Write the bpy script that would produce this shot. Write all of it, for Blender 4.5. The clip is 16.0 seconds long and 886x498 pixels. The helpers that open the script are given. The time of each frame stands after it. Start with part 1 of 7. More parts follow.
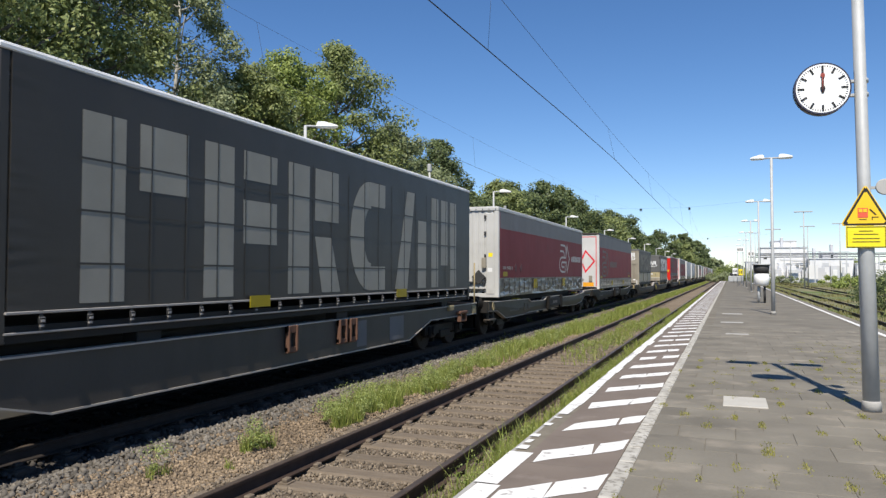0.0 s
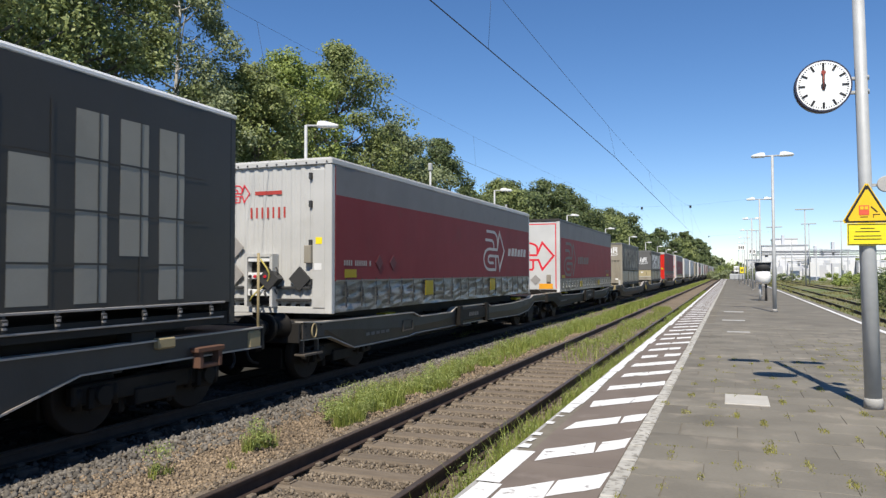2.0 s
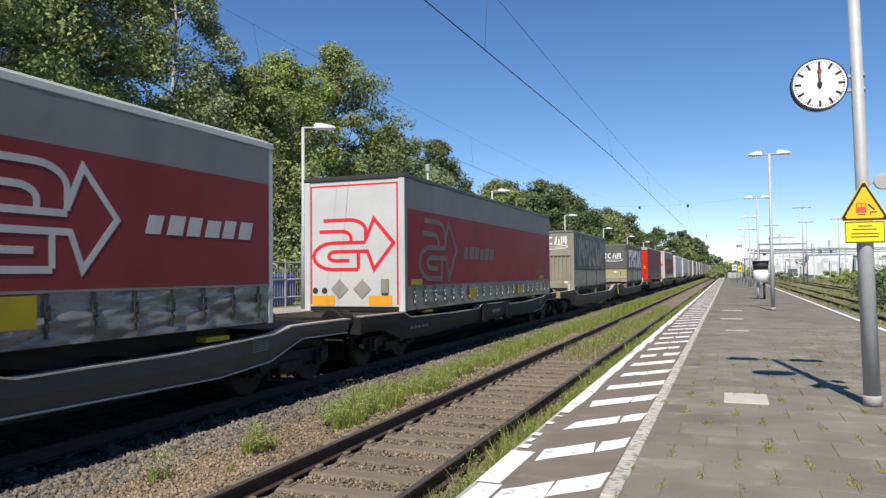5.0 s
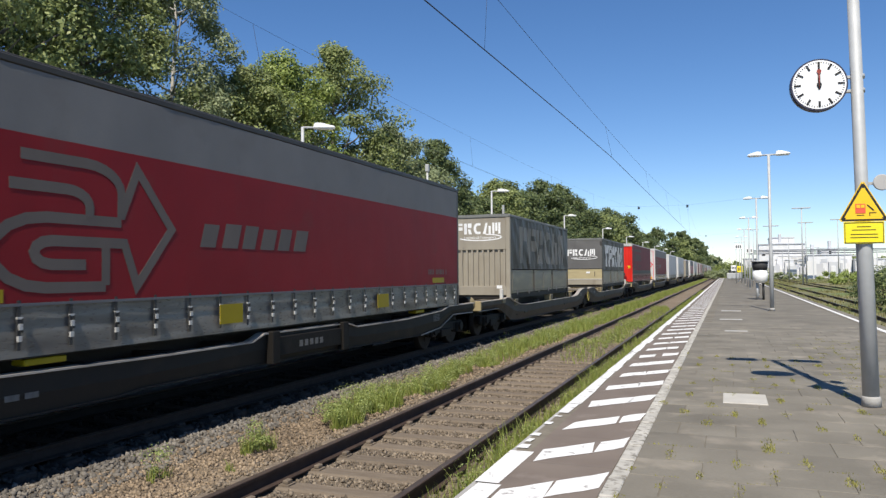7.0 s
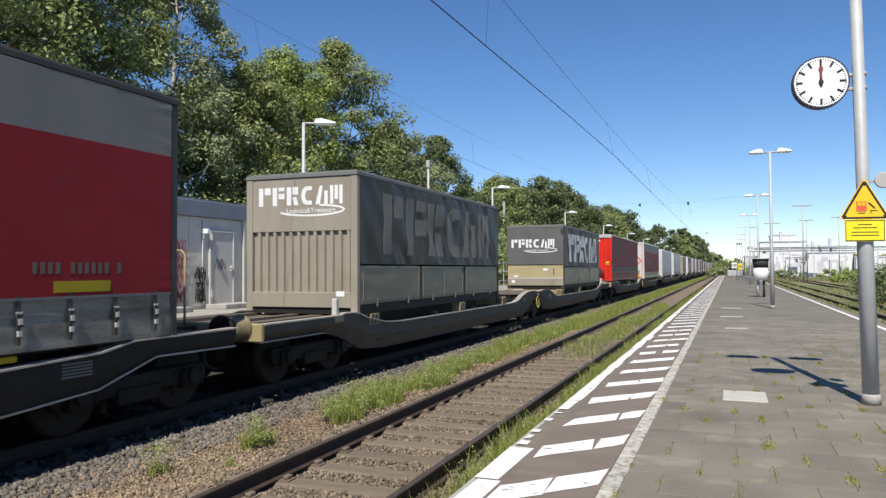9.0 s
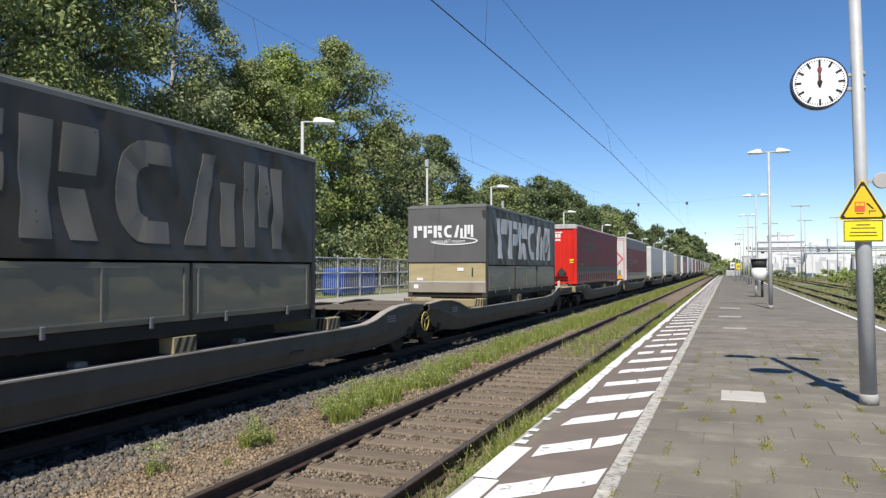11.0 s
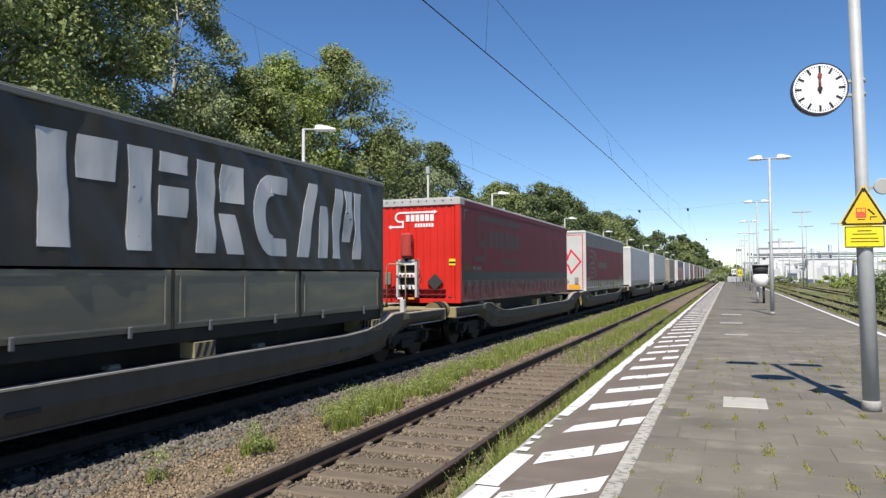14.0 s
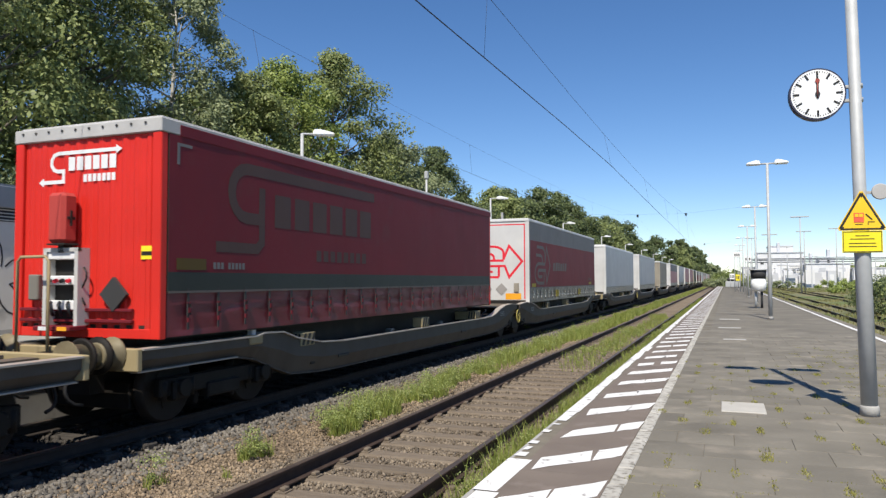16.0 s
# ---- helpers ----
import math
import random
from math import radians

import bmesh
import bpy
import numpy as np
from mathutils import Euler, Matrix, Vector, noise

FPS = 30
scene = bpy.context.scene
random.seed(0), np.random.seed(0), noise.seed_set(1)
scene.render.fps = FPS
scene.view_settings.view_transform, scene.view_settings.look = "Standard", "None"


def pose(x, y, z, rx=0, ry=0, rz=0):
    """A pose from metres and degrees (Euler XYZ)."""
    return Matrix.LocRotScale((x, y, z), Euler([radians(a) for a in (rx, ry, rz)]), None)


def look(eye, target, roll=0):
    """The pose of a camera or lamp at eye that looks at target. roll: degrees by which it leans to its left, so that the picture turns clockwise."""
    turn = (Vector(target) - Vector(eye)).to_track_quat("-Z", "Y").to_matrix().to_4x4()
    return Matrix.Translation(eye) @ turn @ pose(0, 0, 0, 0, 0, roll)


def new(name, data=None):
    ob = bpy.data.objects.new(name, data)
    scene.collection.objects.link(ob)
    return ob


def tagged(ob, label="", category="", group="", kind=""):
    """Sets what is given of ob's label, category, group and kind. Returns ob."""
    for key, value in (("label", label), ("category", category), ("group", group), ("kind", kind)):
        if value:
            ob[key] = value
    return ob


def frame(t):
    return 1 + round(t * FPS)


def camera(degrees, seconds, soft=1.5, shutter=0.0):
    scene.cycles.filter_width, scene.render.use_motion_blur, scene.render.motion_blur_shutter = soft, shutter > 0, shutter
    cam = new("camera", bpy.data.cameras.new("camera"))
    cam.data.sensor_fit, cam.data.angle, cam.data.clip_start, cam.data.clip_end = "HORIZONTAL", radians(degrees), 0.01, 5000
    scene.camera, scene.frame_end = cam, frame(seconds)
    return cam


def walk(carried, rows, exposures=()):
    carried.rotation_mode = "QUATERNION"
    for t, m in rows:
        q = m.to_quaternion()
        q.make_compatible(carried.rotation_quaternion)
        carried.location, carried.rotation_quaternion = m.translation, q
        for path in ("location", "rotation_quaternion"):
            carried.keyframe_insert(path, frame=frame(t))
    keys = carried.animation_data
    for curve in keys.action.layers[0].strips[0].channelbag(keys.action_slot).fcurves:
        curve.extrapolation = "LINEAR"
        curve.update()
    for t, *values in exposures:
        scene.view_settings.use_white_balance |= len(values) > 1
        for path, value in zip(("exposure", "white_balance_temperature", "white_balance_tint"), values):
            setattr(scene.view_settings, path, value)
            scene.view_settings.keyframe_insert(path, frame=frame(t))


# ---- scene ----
cam = camera(62.22, 16.0, soft=1.36, shutter=0.12)
EYE = (0.0, 0.0, 1.46)          # held at chest height over the platform (platform top is z = 0)


def aim(yaw, pitch, roll):
    """Camera pose: yaw to the left of the track's direction (+Y), pitch up, lean."""
    return pose(*EYE) @ pose(0, 0, 0, 0, 0, yaw) @ pose(0, 0, 0, 90 + pitch) @ pose(0, 0, 0, 0, 0, roll)


AIMS = (
    (0, 21.301, 1.907, 0.116),
    (0.5, 21.348, 1.808, -0.017),
    (1, 21.329, 1.838, 0.030),
    (1.5, 21.313, 1.847, -0.122),
    (2, 21.383, 1.832, -0.110),
    (2.5, 21.347, 1.824, -0.387),
    (3, 21.222, 1.871, -0.800),
    (3.5, 21.195, 1.927, -0.656),
    (4, 21.216, 1.918, -0.635),
    (6.5, 21.219, 1.916, -0.496),
    (7, 21.186, 1.910, -0.484),
    (7.5, 21.188, 1.847, -0.488),
    (8, 21.193, 1.743, -0.555),
    (8.5, 21.205, 1.687, -0.444),
    (9, 21.239, 1.622, -0.279),
    (11.5, 21.108, 1.558, -0.112),
    (12, 21.086, 1.566, -0.085),
    (12.5, 21.114, 1.614, -0.282),
    (13, 21.150, 1.754, -0.290),
    (13.5, 21.171, 1.936, -0.192),
    (14, 21.215, 2.100, -0.260),
    (14.5, 21.231, 2.219, -0.471),
    (15, 21.196, 2.325, -0.510),
    (15.5, 21.136, 2.413, -0.428),
    (16, 21.087, 2.458, -0.216),
)
walk(cam, [(t, aim(a, b, c)) for t, a, b, c in AIMS])

# ---- light ----
SUN_FROM = Vector((0.66, -4.12, 5.75)).normalized()
sun_data = bpy.data.lights.new("sun", "SUN")
sun_data.energy, sun_data.angle, sun_data.color = 5.0, radians(0.53), (1.0, 0.93, 0.82)
sun = new("sun", sun_data)
sun.matrix_world = look(SUN_FROM * 100, (0, 0, 0))
world = bpy.data.worlds.new("sky")
scene.world = world
world.use_nodes = True
sky = world.node_tree.nodes.new("ShaderNodeTexSky")
sky.sky_type, sky.sun_disc = "NISHITA", False
sky.sun_elevation = math.asin(SUN_FROM.z)
sky.sun_rotation = math.atan2(SUN_FROM.x, SUN_FROM.y)
sky.air_density, sky.dust_density, sky.ozone_density = 0.8, 0.0, 3.0
back = world.node_tree.nodes["Background"]
back.inputs["Strength"].default_value = 0.106
deep = world.node_tree.nodes.new("ShaderNodeHueSaturation")
deep.inputs["Hue"].default_value = 0.501
deep.inputs["Saturation"].default_value = 1.19
world.node_tree.links.new(sky.outputs[0], deep.inputs["Color"])
clear = world.node_tree.nodes.new("ShaderNodeMix")
clear.data_type, clear.blend_type = "RGBA", "MULTIPLY"
clear.inputs["Factor"].default_value, clear.inputs["B"].default_value = 1.0, (1.04, 1.0, 1.03, 1)
world.node_tree.links.new(deep.outputs[0], clear.inputs["A"])
world.node_tree.links.new(clear.outputs["Result"], back.inputs["Color"])
scene.view_settings.exposure = 0.32


# ---- materials ----
def surface(name, one, two, scale=4.0, rough=0.6, metal=0.0, bump=0.0, fine=60.0, spots=None, per_object=0.0, per_island=0.0, stretch=(1, 1, 1), coat=0.0, world_space=False, gloss=0.4):
    """A procedural surface: two colours mixed at a coarse and a fine scale, optional stains, relief and variation from piece to piece."""
    m = bpy.data.materials.new(name)
    m.use_nodes = True
    n, l = m.node_tree.nodes, m.node_tree.links
    b = n["Principled BSDF"]
    b.inputs["Metallic"].default_value = metal
    b.inputs["Specular IOR Level"].default_value = gloss
    if coat:
        b.inputs["Coat Weight"].default_value = coat
        b.inputs["Coat Roughness"].default_value = 0.2
    tc, mp = n.new("ShaderNodeTexCoord"), n.new("ShaderNodeMapping")
    mp.inputs["Scale"].default_value = stretch
    l.new(n.new("ShaderNodeNewGeometry").outputs["Position"] if world_space else tc.outputs["Object"], mp.inputs["Vector"])
    big, small = n.new("ShaderNodeTexNoise"), n.new("ShaderNodeTexNoise")
    big.inputs["Scale"].default_value, big.inputs["Detail"].default_value = scale, 5
    small.inputs["Scale"].default_value, small.inputs["Detail"].default_value = fine, 4
    for t in (big, small):
        l.new(mp.outputs[0], t.inputs["Vector"])
    mix = n.new("ShaderNodeMix")
    mix.data_type = "RGBA"
    mix.inputs["A"].default_value, mix.inputs["B"].default_value = (*one, 1), (*two, 1)
    add = n.new("ShaderNodeMath")
    add.operation = "MULTIPLY_ADD"
    l.new(small.outputs["Fac"], add.inputs[0])
    add.inputs[1].default_value = 0.45
    sc = n.new("ShaderNodeMath")
    sc.operation = "MULTIPLY_ADD"
    l.new(big.outputs["Fac"], sc.inputs[0])
    sc.inputs[1].default_value, sc.inputs[2].default_value = 1.5, -0.5
    l.new(sc.outputs[0], add.inputs[2])
    l.new(add.outputs[0], mix.inputs["Factor"])
    mix.clamp_factor = True
    colour = mix.outputs["Result"]
    if spots:
        tint, size, lo, hi = spots
        sp, ramp = n.new("ShaderNodeTexNoise"), n.new("ShaderNodeValToRGB")
        sp.inputs["Scale"].default_value, sp.inputs["Detail"].default_value = size, 7
        l.new(mp.outputs[0], sp.inputs["Vector"])
        ramp.color_ramp.elements[0].position, ramp.color_ramp.elements[1].position = lo, hi
        l.new(sp.outputs["Fac"], ramp.inputs["Fac"])
        m2 = n.new("ShaderNodeMix")
        m2.data_type = "RGBA"
        m2.inputs["B"].default_value = (*tint, 1)
        l.new(ramp.outputs["Color"], m2.inputs["Factor"])
        l.new(colour, m2.inputs["A"])
        colour = m2.outputs["Result"]
    if per_object or per_island:
        hsv, src = n.new("ShaderNodeHueSaturation"), None
        if per_object:
            src = n.new("ShaderNodeObjectInfo").outputs["Random"]
        else:
            src = n.new("ShaderNodeNewGeometry").outputs["Random Per Island"]
        k = per_object or per_island
        ma = n.new("ShaderNodeMath")
        ma.operation = "MULTIPLY_ADD"
        ma.inputs[1].default_value, ma.inputs[2].default_value = 2 * k, 1 - k
        l.new(src, ma.inputs[0])
        l.new(ma.outputs[0], hsv.inputs["Value"])
        l.new(colour, hsv.inputs["Color"])
        colour = hsv.outputs["Color"]
    l.new(colour, b.inputs["Base Color"])
    rr = n.new("ShaderNodeMath")
    rr.operation = "MULTIPLY_ADD"
    rr.inputs[1].default_value, rr.inputs[2].default_value = 0.25, rough - 0.12
    l.new(small.outputs["Fac"], rr.inputs[0])
    l.new(rr.outputs[0], b.inputs["Roughness"])
    if bump:
        bp = n.new("ShaderNodeBump")
        bp.inputs["Strength"].default_value, bp.inputs["Distance"].default_value = min(1.0, bump), 0.02
        l.new(add.outputs[0], bp.inputs["Height"])
        l.new(bp.outputs[0], b.inputs["Normal"])
    return m


def foliage(name, one, two, through_light=0.25):
    m = bpy.data.materials.new(name)
    m.use_nodes = True
    n, l = m.node_tree.nodes, m.node_tree.links
    b = n["Principled BSDF"]
    b.inputs["Roughness"].default_value = 0.5
    b.inputs["Specular IOR Level"].default_value = 0.3
    geo, mix = n.new("ShaderNodeNewGeometry"), n.new("ShaderNodeMix")
    mix.data_type = "RGBA"
    mix.inputs["A"].default_value, mix.inputs["B"].default_value = (*one, 1), (*two, 1)
    l.new(geo.outputs["Random Per Island"], mix.inputs["Factor"])
    l.new(mix.outputs["Result"], b.inputs["Base Color"])
    tr, ad = n.new("ShaderNodeBsdfTranslucent"), n.new("ShaderNodeMixShader")
    l.new(mix.outputs["Result"], tr.inputs["Color"])
    ad.inputs["Fac"].default_value = through_light
    l.new(b.outputs[0], ad.inputs[1])
    l.new(tr.outputs[0], ad.inputs[2])
    l.new(ad.outputs[0], n["Material Output"].inputs["Surface"])
    return m


M = {}
M["asphalt_slab"] = surface("paving_slab", (0.116, 0.104, 0.081), (0.230, 0.209, 0.167), 1.1, 0.85, bump=0.35, fine=34, per_object=0.10, spots=((0.285, 0.25, 0.198), 2.3, 0.55, 0.78), world_space=True)
M["asphalt"] = surface("paving_far", (0.112, 0.100, 0.078), (0.224, 0.203, 0.162), 0.7, 0.85, bump=0.2, fine=30, per_island=0.04, spots=((0.27, 0.24, 0.19), 1.2, 0.57, 0.8))
M["joint"] = surface("joint_earth", (0.13, 0.115, 0.09), (0.21, 0.185, 0.14), 6, 0.95, bump=0.5)
M["kerb"] = surface("worn_kerb_concrete", (0.34, 0.32, 0.275), (0.53, 0.51, 0.46), 5, 0.85, bump=0.5, fine=45, spots=((0.2, 0.185, 0.155), 16, 0.5, 0.64), per_object=0.08, world_space=True)
M["white_line"] = surface("white_road_paint", (0.64, 0.63, 0.60), (0.78, 0.77, 0.745), 3, 0.7, bump=0.2, fine=90, spots=((0.2, 0.18, 0.16), 9, 0.62, 0.7))
M["strip"] = surface("brown_edge_asphalt", (0.128, 0.102, 0.083), (0.198, 0.162, 0.132), 1.6, 0.85, bump=0.3, fine=60, spots=((0.24, 0.2, 0.17), 2.2, 0.6, 0.75))
M["concrete"] = surface("concrete", (0.30, 0.29, 0.27), (0.42, 0.41, 0.38), 2, 0.85, bump=0.3, spots=((0.15, 0.14, 0.12), 2, 0.6, 0.8))
M["ballast"] = surface("ballast_bed", (0.08, 0.06, 0.042), (0.21, 0.165, 0.115), 1.3, 0.95, bump=1.0, fine=24)
# ballast and stones of the train track: the train's shade is put into the colour
M["ballast_shade"] = surface("shade_dark_ballast", (0.022, 0.019, 0.016), (0.06, 0.052, 0.044), 1.3, 0.95, bump=1.0, fine=24)
M["stone_shade"] = surface("shade_dark_ballast_stone", (0.03, 0.026, 0.022), (0.075, 0.066, 0.056), 1.0, 0.9, bump=0.4, fine=50, per_island=0.45)
M["stone_track"] = surface("brown_ballast_stone", (0.105, 0.083, 0.06), (0.235, 0.19, 0.138), 1.0, 0.9, bump=0.4, fine=50, per_island=0.5)
M["stone"] = surface("ballast_stone", (0.15, 0.110, 0.072), (0.29, 0.222, 0.148), 1.0, 0.9, bump=0.4, fine=50, per_island=0.5)
M["stone_grey"] = surface("grey_ballast_stone", (0.085, 0.075, 0.063), (0.20, 0.18, 0.152), 1.0, 0.9, bump=0.4, fine=50, per_island=0.45)
M["sleeper"] = surface("weathered_sleeper", (0.12, 0.092, 0.065), (0.20, 0.162, 0.12), 3, 0.9, bump=0.5, fine=40, per_object=0.15, stretch=(1, 6, 6), world_space=True)
M["rail"] = surface("rusty_rail", (0.035, 0.023, 0.018), (0.075, 0.048, 0.034), 8, 0.75, 0.2, bump=0.2)
# rails and sleepers of the train track, also darkened to stand for shade
M["rail_shade"] = surface("shade_dark_rail", (0.016, 0.013, 0.011), (0.035, 0.027, 0.022), 8, 0.8, 0.1, bump=0.2)
M["sleeper_shade"] = surface("shade_dark_sleeper", (0.03, 0.026, 0.022), (0.07, 0.06, 0.05), 3, 0.9, bump=0.5, fine=40, per_object=0.15, stretch=(1, 6, 6), world_space=True)
M["rail_top"] = surface("dull_rail_head", (0.09, 0.07, 0.055), (0.18, 0.14, 0.11), 5, 0.5, 0.6)
M["earth"] = surface("dry_earth", (0.14, 0.13, 0.07), (0.24, 0.21, 0.11), 0.35, 0.95, bump=0.6, fine=9, spots=((0.10, 0.14, 0.035), 0.12, 0.42, 0.62))
M["galvanised"] = surface("galvanised_steel", (0.36, 0.37, 0.37), (0.47, 0.48, 0.48), 7, 0.6, 0.15, bump=0.05, fine=90)
M["lamp_white"] = surface("white_lamp_housing", (0.78, 0.78, 0.76), (0.85, 0.85, 0.83), 4, 0.4)
M["clock_white"] = surface("clock_face_white", (0.84, 0.84, 0.83), (0.88, 0.88, 0.87), 4, 0.35)
M["black"] = surface("black_paint", (0.012, 0.012, 0.013), (0.02, 0.02, 0.021), 6, 0.5)
M["dark_rim"] = surface("dark_blue_rim", (0.03, 0.03, 0.05), (0.05, 0.05, 0.08), 6, 0.4)
M["red_hand"] = surface("red_paint", (0.26, 0.05, 0.035), (0.32, 0.06, 0.045), 6, 0.4)
M["sign_yellow"] = surface("sign_yellow", (0.80, 0.50, 0.02), (0.86, 0.56, 0.03), 3, 0.4)
M["plate_yellow"] = surface("plate_yellow", (0.82, 0.66, 0.02), (0.88, 0.72, 0.03), 3, 0.4)
M["sign_red"] = surface("sign_red", (0.70, 0.10, 0.05), (0.76, 0.13, 0.07), 3, 0.4)
M["leaf_a"] = foliage("leaf_mid_green", (0.114, 0.145, 0.049), (0.305, 0.345, 0.128))
M["leaf_b"] = foliage("leaf_bright_green", (0.14, 0.185, 0.044), (0.31, 0.37, 0.10))
M["leaf_c"] = foliage("leaf_dull_green", (0.13, 0.162, 0.080), (0.325, 0.362, 0.19))
M["leaf_d"] = foliage("leaf_dark_green", (0.056, 0.082, 0.034), (0.165, 0.20, 0.076))
M["herb"] = foliage("leafy_weed_green", (0.17, 0.23, 0.05), (0.42, 0.46, 0.17), 0.35)
M["grass"] = foliage("grass_blades", (0.14, 0.20, 0.03), (0.37, 0.39, 0.11), 0.3)
M["weed"] = foliage("yellow_green_weed", (0.22, 0.22, 0.05), (0.38, 0.35, 0.11), 0.3)
M["dry_grass"] = foliage("half_dry_grass_blades", (0.14, 0.145, 0.045), (0.34, 0.31, 0.14), 0.25)
M["cap_grey"] = surface("dusty_pale_roof_cap", (0.38, 0.37, 0.355), (0.50, 0.49, 0.47), 1.2, 0.55, bump=0.08, fine=45, spots=((0.33, 0.32, 0.31), 1.6, 0.45, 0.85), gloss=0.22)
M["bark"] = surface("bark", (0.10, 0.085, 0.065), (0.22, 0.19, 0.15), 4, 0.9, bump=0.7, fine=30)
M["pale_bark"] = surface("pale_bark", (0.35, 0.33, 0.29), (0.5, 0.48, 0.43), 4, 0.8, bump=0.4, fine=30)


# ---- mesh building ----
def part(name, bm, material, parent=None, label="", smooth=False):
    me = bpy.data.meshes.new(name)
    bm.to_mesh(me)
    bm.free()
    for mt in material if isinstance(material, (list, tuple)) else (material,):
        me.materials.append(mt)
    if smooth:
        for p in me.polygons:
            p.use_smooth = True
    ob = new(name, me)
    if parent is not None:
        ob.parent = parent
    if label:
        ob["label"] = label
    return ob


def thing(name, label, category, m=None, group="", kind=""):
    ob = tagged(new(name), label, category, group, kind)
    if m is not None:
        ob.matrix_world = m
    return ob


def box(bm, x0, x1, y0, y1, z0, z1, bevel=0.0, mat=0):
    vs = [bm.verts.new(c) for c in ((x0, y0, z0), (x1, y0, z0), (x1, y1, z0), (x0, y1, z0), (x0, y0, z1), (x1, y0, z1), (x1, y1, z1), (x0, y1, z1))]
    fs = [bm.faces.new([vs[i] for i in q]) for q in ((3, 2, 1, 0), (4, 5, 6, 7), (0, 1, 5, 4), (1, 2, 6, 5), (2, 3, 7, 6), (3, 0, 4, 7))]
    for f in fs:
        f.material_index = mat
    if bevel:
        es = {e for f in fs for e in f.edges}
        out = bmesh.ops.bevel(bm, geom=list(es), offset=bevel, segments=1, affect="EDGES", profile=0.5)
        for f in out["faces"]:
            f.material_index = mat
    return vs


def boxes(*args, bevel=0.0):
    bm = bmesh.new()
    for a in args:
        box(bm, *a, bevel=bevel)
    return bm


def prism(bm, outline, axis, a, b, mat=0):
    """A solid with a polygon outline, swept from a to b along axis ('x', 'y' or 'z'). The outline holds the two other coordinates in order."""
    def at(p, s):
        return {"x": (s, p[0], p[1]), "y": (p[0], s, p[1]), "z": (p[0], p[1], s)}[axis]
    lo, hi = [bm.verts.new(at(p, a)) for p in outline], [bm.verts.new(at(p, b)) for p in outline]
    n, made = len(outline), []
    made.append(bm.faces.new(lo))
    made.append(bm.faces.new(hi[::-1]))
    for i in range(n):
        made.append(bm.faces.new((lo[i], hi[i], hi[(i + 1) % n], lo[(i + 1) % n])))
    for f in made:
        f.material_index = mat
    bmesh.ops.recalc_face_normals(bm, faces=made)
    return made


def tube(bm, path, radius, sides=10, mat=0, caps=True):
    """A round bar along a path of points; radius may be one number or one for each point."""
    pts = [Vector(p) for p in path]
    rs = radius if isinstance(radius, (list, tuple)) else [radius] * len(pts)
    rings = []
    for i, p in enumerate(pts):
        d = (pts[min(i + 1, len(pts) - 1)] - pts[max(i - 1, 0)]).normalized()
        u = d.orthogonal().normalized() if i == 0 else (u - d * u.dot(d)).normalized()
        v = d.cross(u)
        rings.append([bm.verts.new(p + (u * math.cos(k * math.tau / sides) + v * math.sin(k * math.tau / sides)) * rs[i]) for k in range(sides)])
    for a, b in zip(rings, rings[1:]):
        for k in range(sides):
            f = bm.faces.new((a[k], a[(k + 1) % sides], b[(k + 1) % sides], b[k]))
            f.smooth, f.material_index = True, mat
    if caps:
        bm.faces.new(rings[0][::-1]).material_index = mat
        bm.faces.new(rings[-1]).material_index = mat


def disc(bm, centre, axis, radius, depth, sides=28, mat=0):
    a, c = Vector(axis).normalized(), Vector(centre)
    tube(bm, (c, c + a * depth), radius, sides, mat)
    for f in bm.faces:
        if len(f.verts) == sides:
            f.smooth = False


def from_arrays(name, verts, faces, material, parent=None, label=""):
    """One mesh from numpy arrays: (n, 3) places and (m, k) corners."""
    me = bpy.data.meshes.new(name)
    k = faces.shape[1]
    me.vertices.add(len(verts))
    me.vertices.foreach_set("co", verts.astype(np.float32).ravel())
    me.loops.add(faces.size)
    me.loops.foreach_set("vertex_index", faces.astype(np.int32).ravel())
    me.polygons.add(len(faces))
    me.polygons.foreach_set("loop_start", np.arange(0, faces.size, k, dtype=np.int32))
    me.polygons.foreach_set("loop_total", np.full(len(faces), k, dtype=np.int32))
    me.update(calc_edges=True)
    me.materials.append(material)
    ob = new(name, me)
    if parent is not None:
        ob.parent = parent
    if label:
        ob["label"] = label
    return ob


def blades(rng, xy, z, height, width, lean=0.35):
    """Grass blades: one thin triangle pair a blade, bent over at the tip. z and height: one number or one for each."""
    n = len(xy)
    ang, h = rng.uniform(0, math.tau, n), height * rng.uniform(0.45, 1.15, n)
    side = np.c_[np.cos(ang), np.sin(ang), np.zeros(n)] * (width * rng.uniform(0.6, 1.4, n))[:, None]
    la = rng.uniform(0, math.tau, n)
    bend = np.c_[np.cos(la), np.sin(la), np.zeros(n)] * (h * lean * rng.uniform(0.2, 1.6, n))[:, None]
    base = np.c_[xy, np.broadcast_to(z, (n,))]
    up = np.c_[np.zeros(n), np.zeros(n), h]
    v = np.stack([base - side, base + side, base + 0.6 * up + 0.35 * bend + side * 0.7, base + up * 0.95 + bend, base + 0.6 * up + 0.35 * bend - side * 0.7], 1)
    idx = np.arange(n)[:, None] * 5
    tri = np.concatenate([idx + np.array([[0, 1, 2]]), idx + np.array([[0, 2, 4]]), idx + np.array([[4, 2, 3]])])
    return v.reshape(-1, 3), tri


# ---- ground, tracks and platforms ----
RAIL_TOP, SLEEPER_TOP, BED_TOP = -0.39, -0.555, -0.59
NEAR_TRACK, TRAIN_TRACK = -3.35, -7.79
LEFT_LEVEL = 0.37


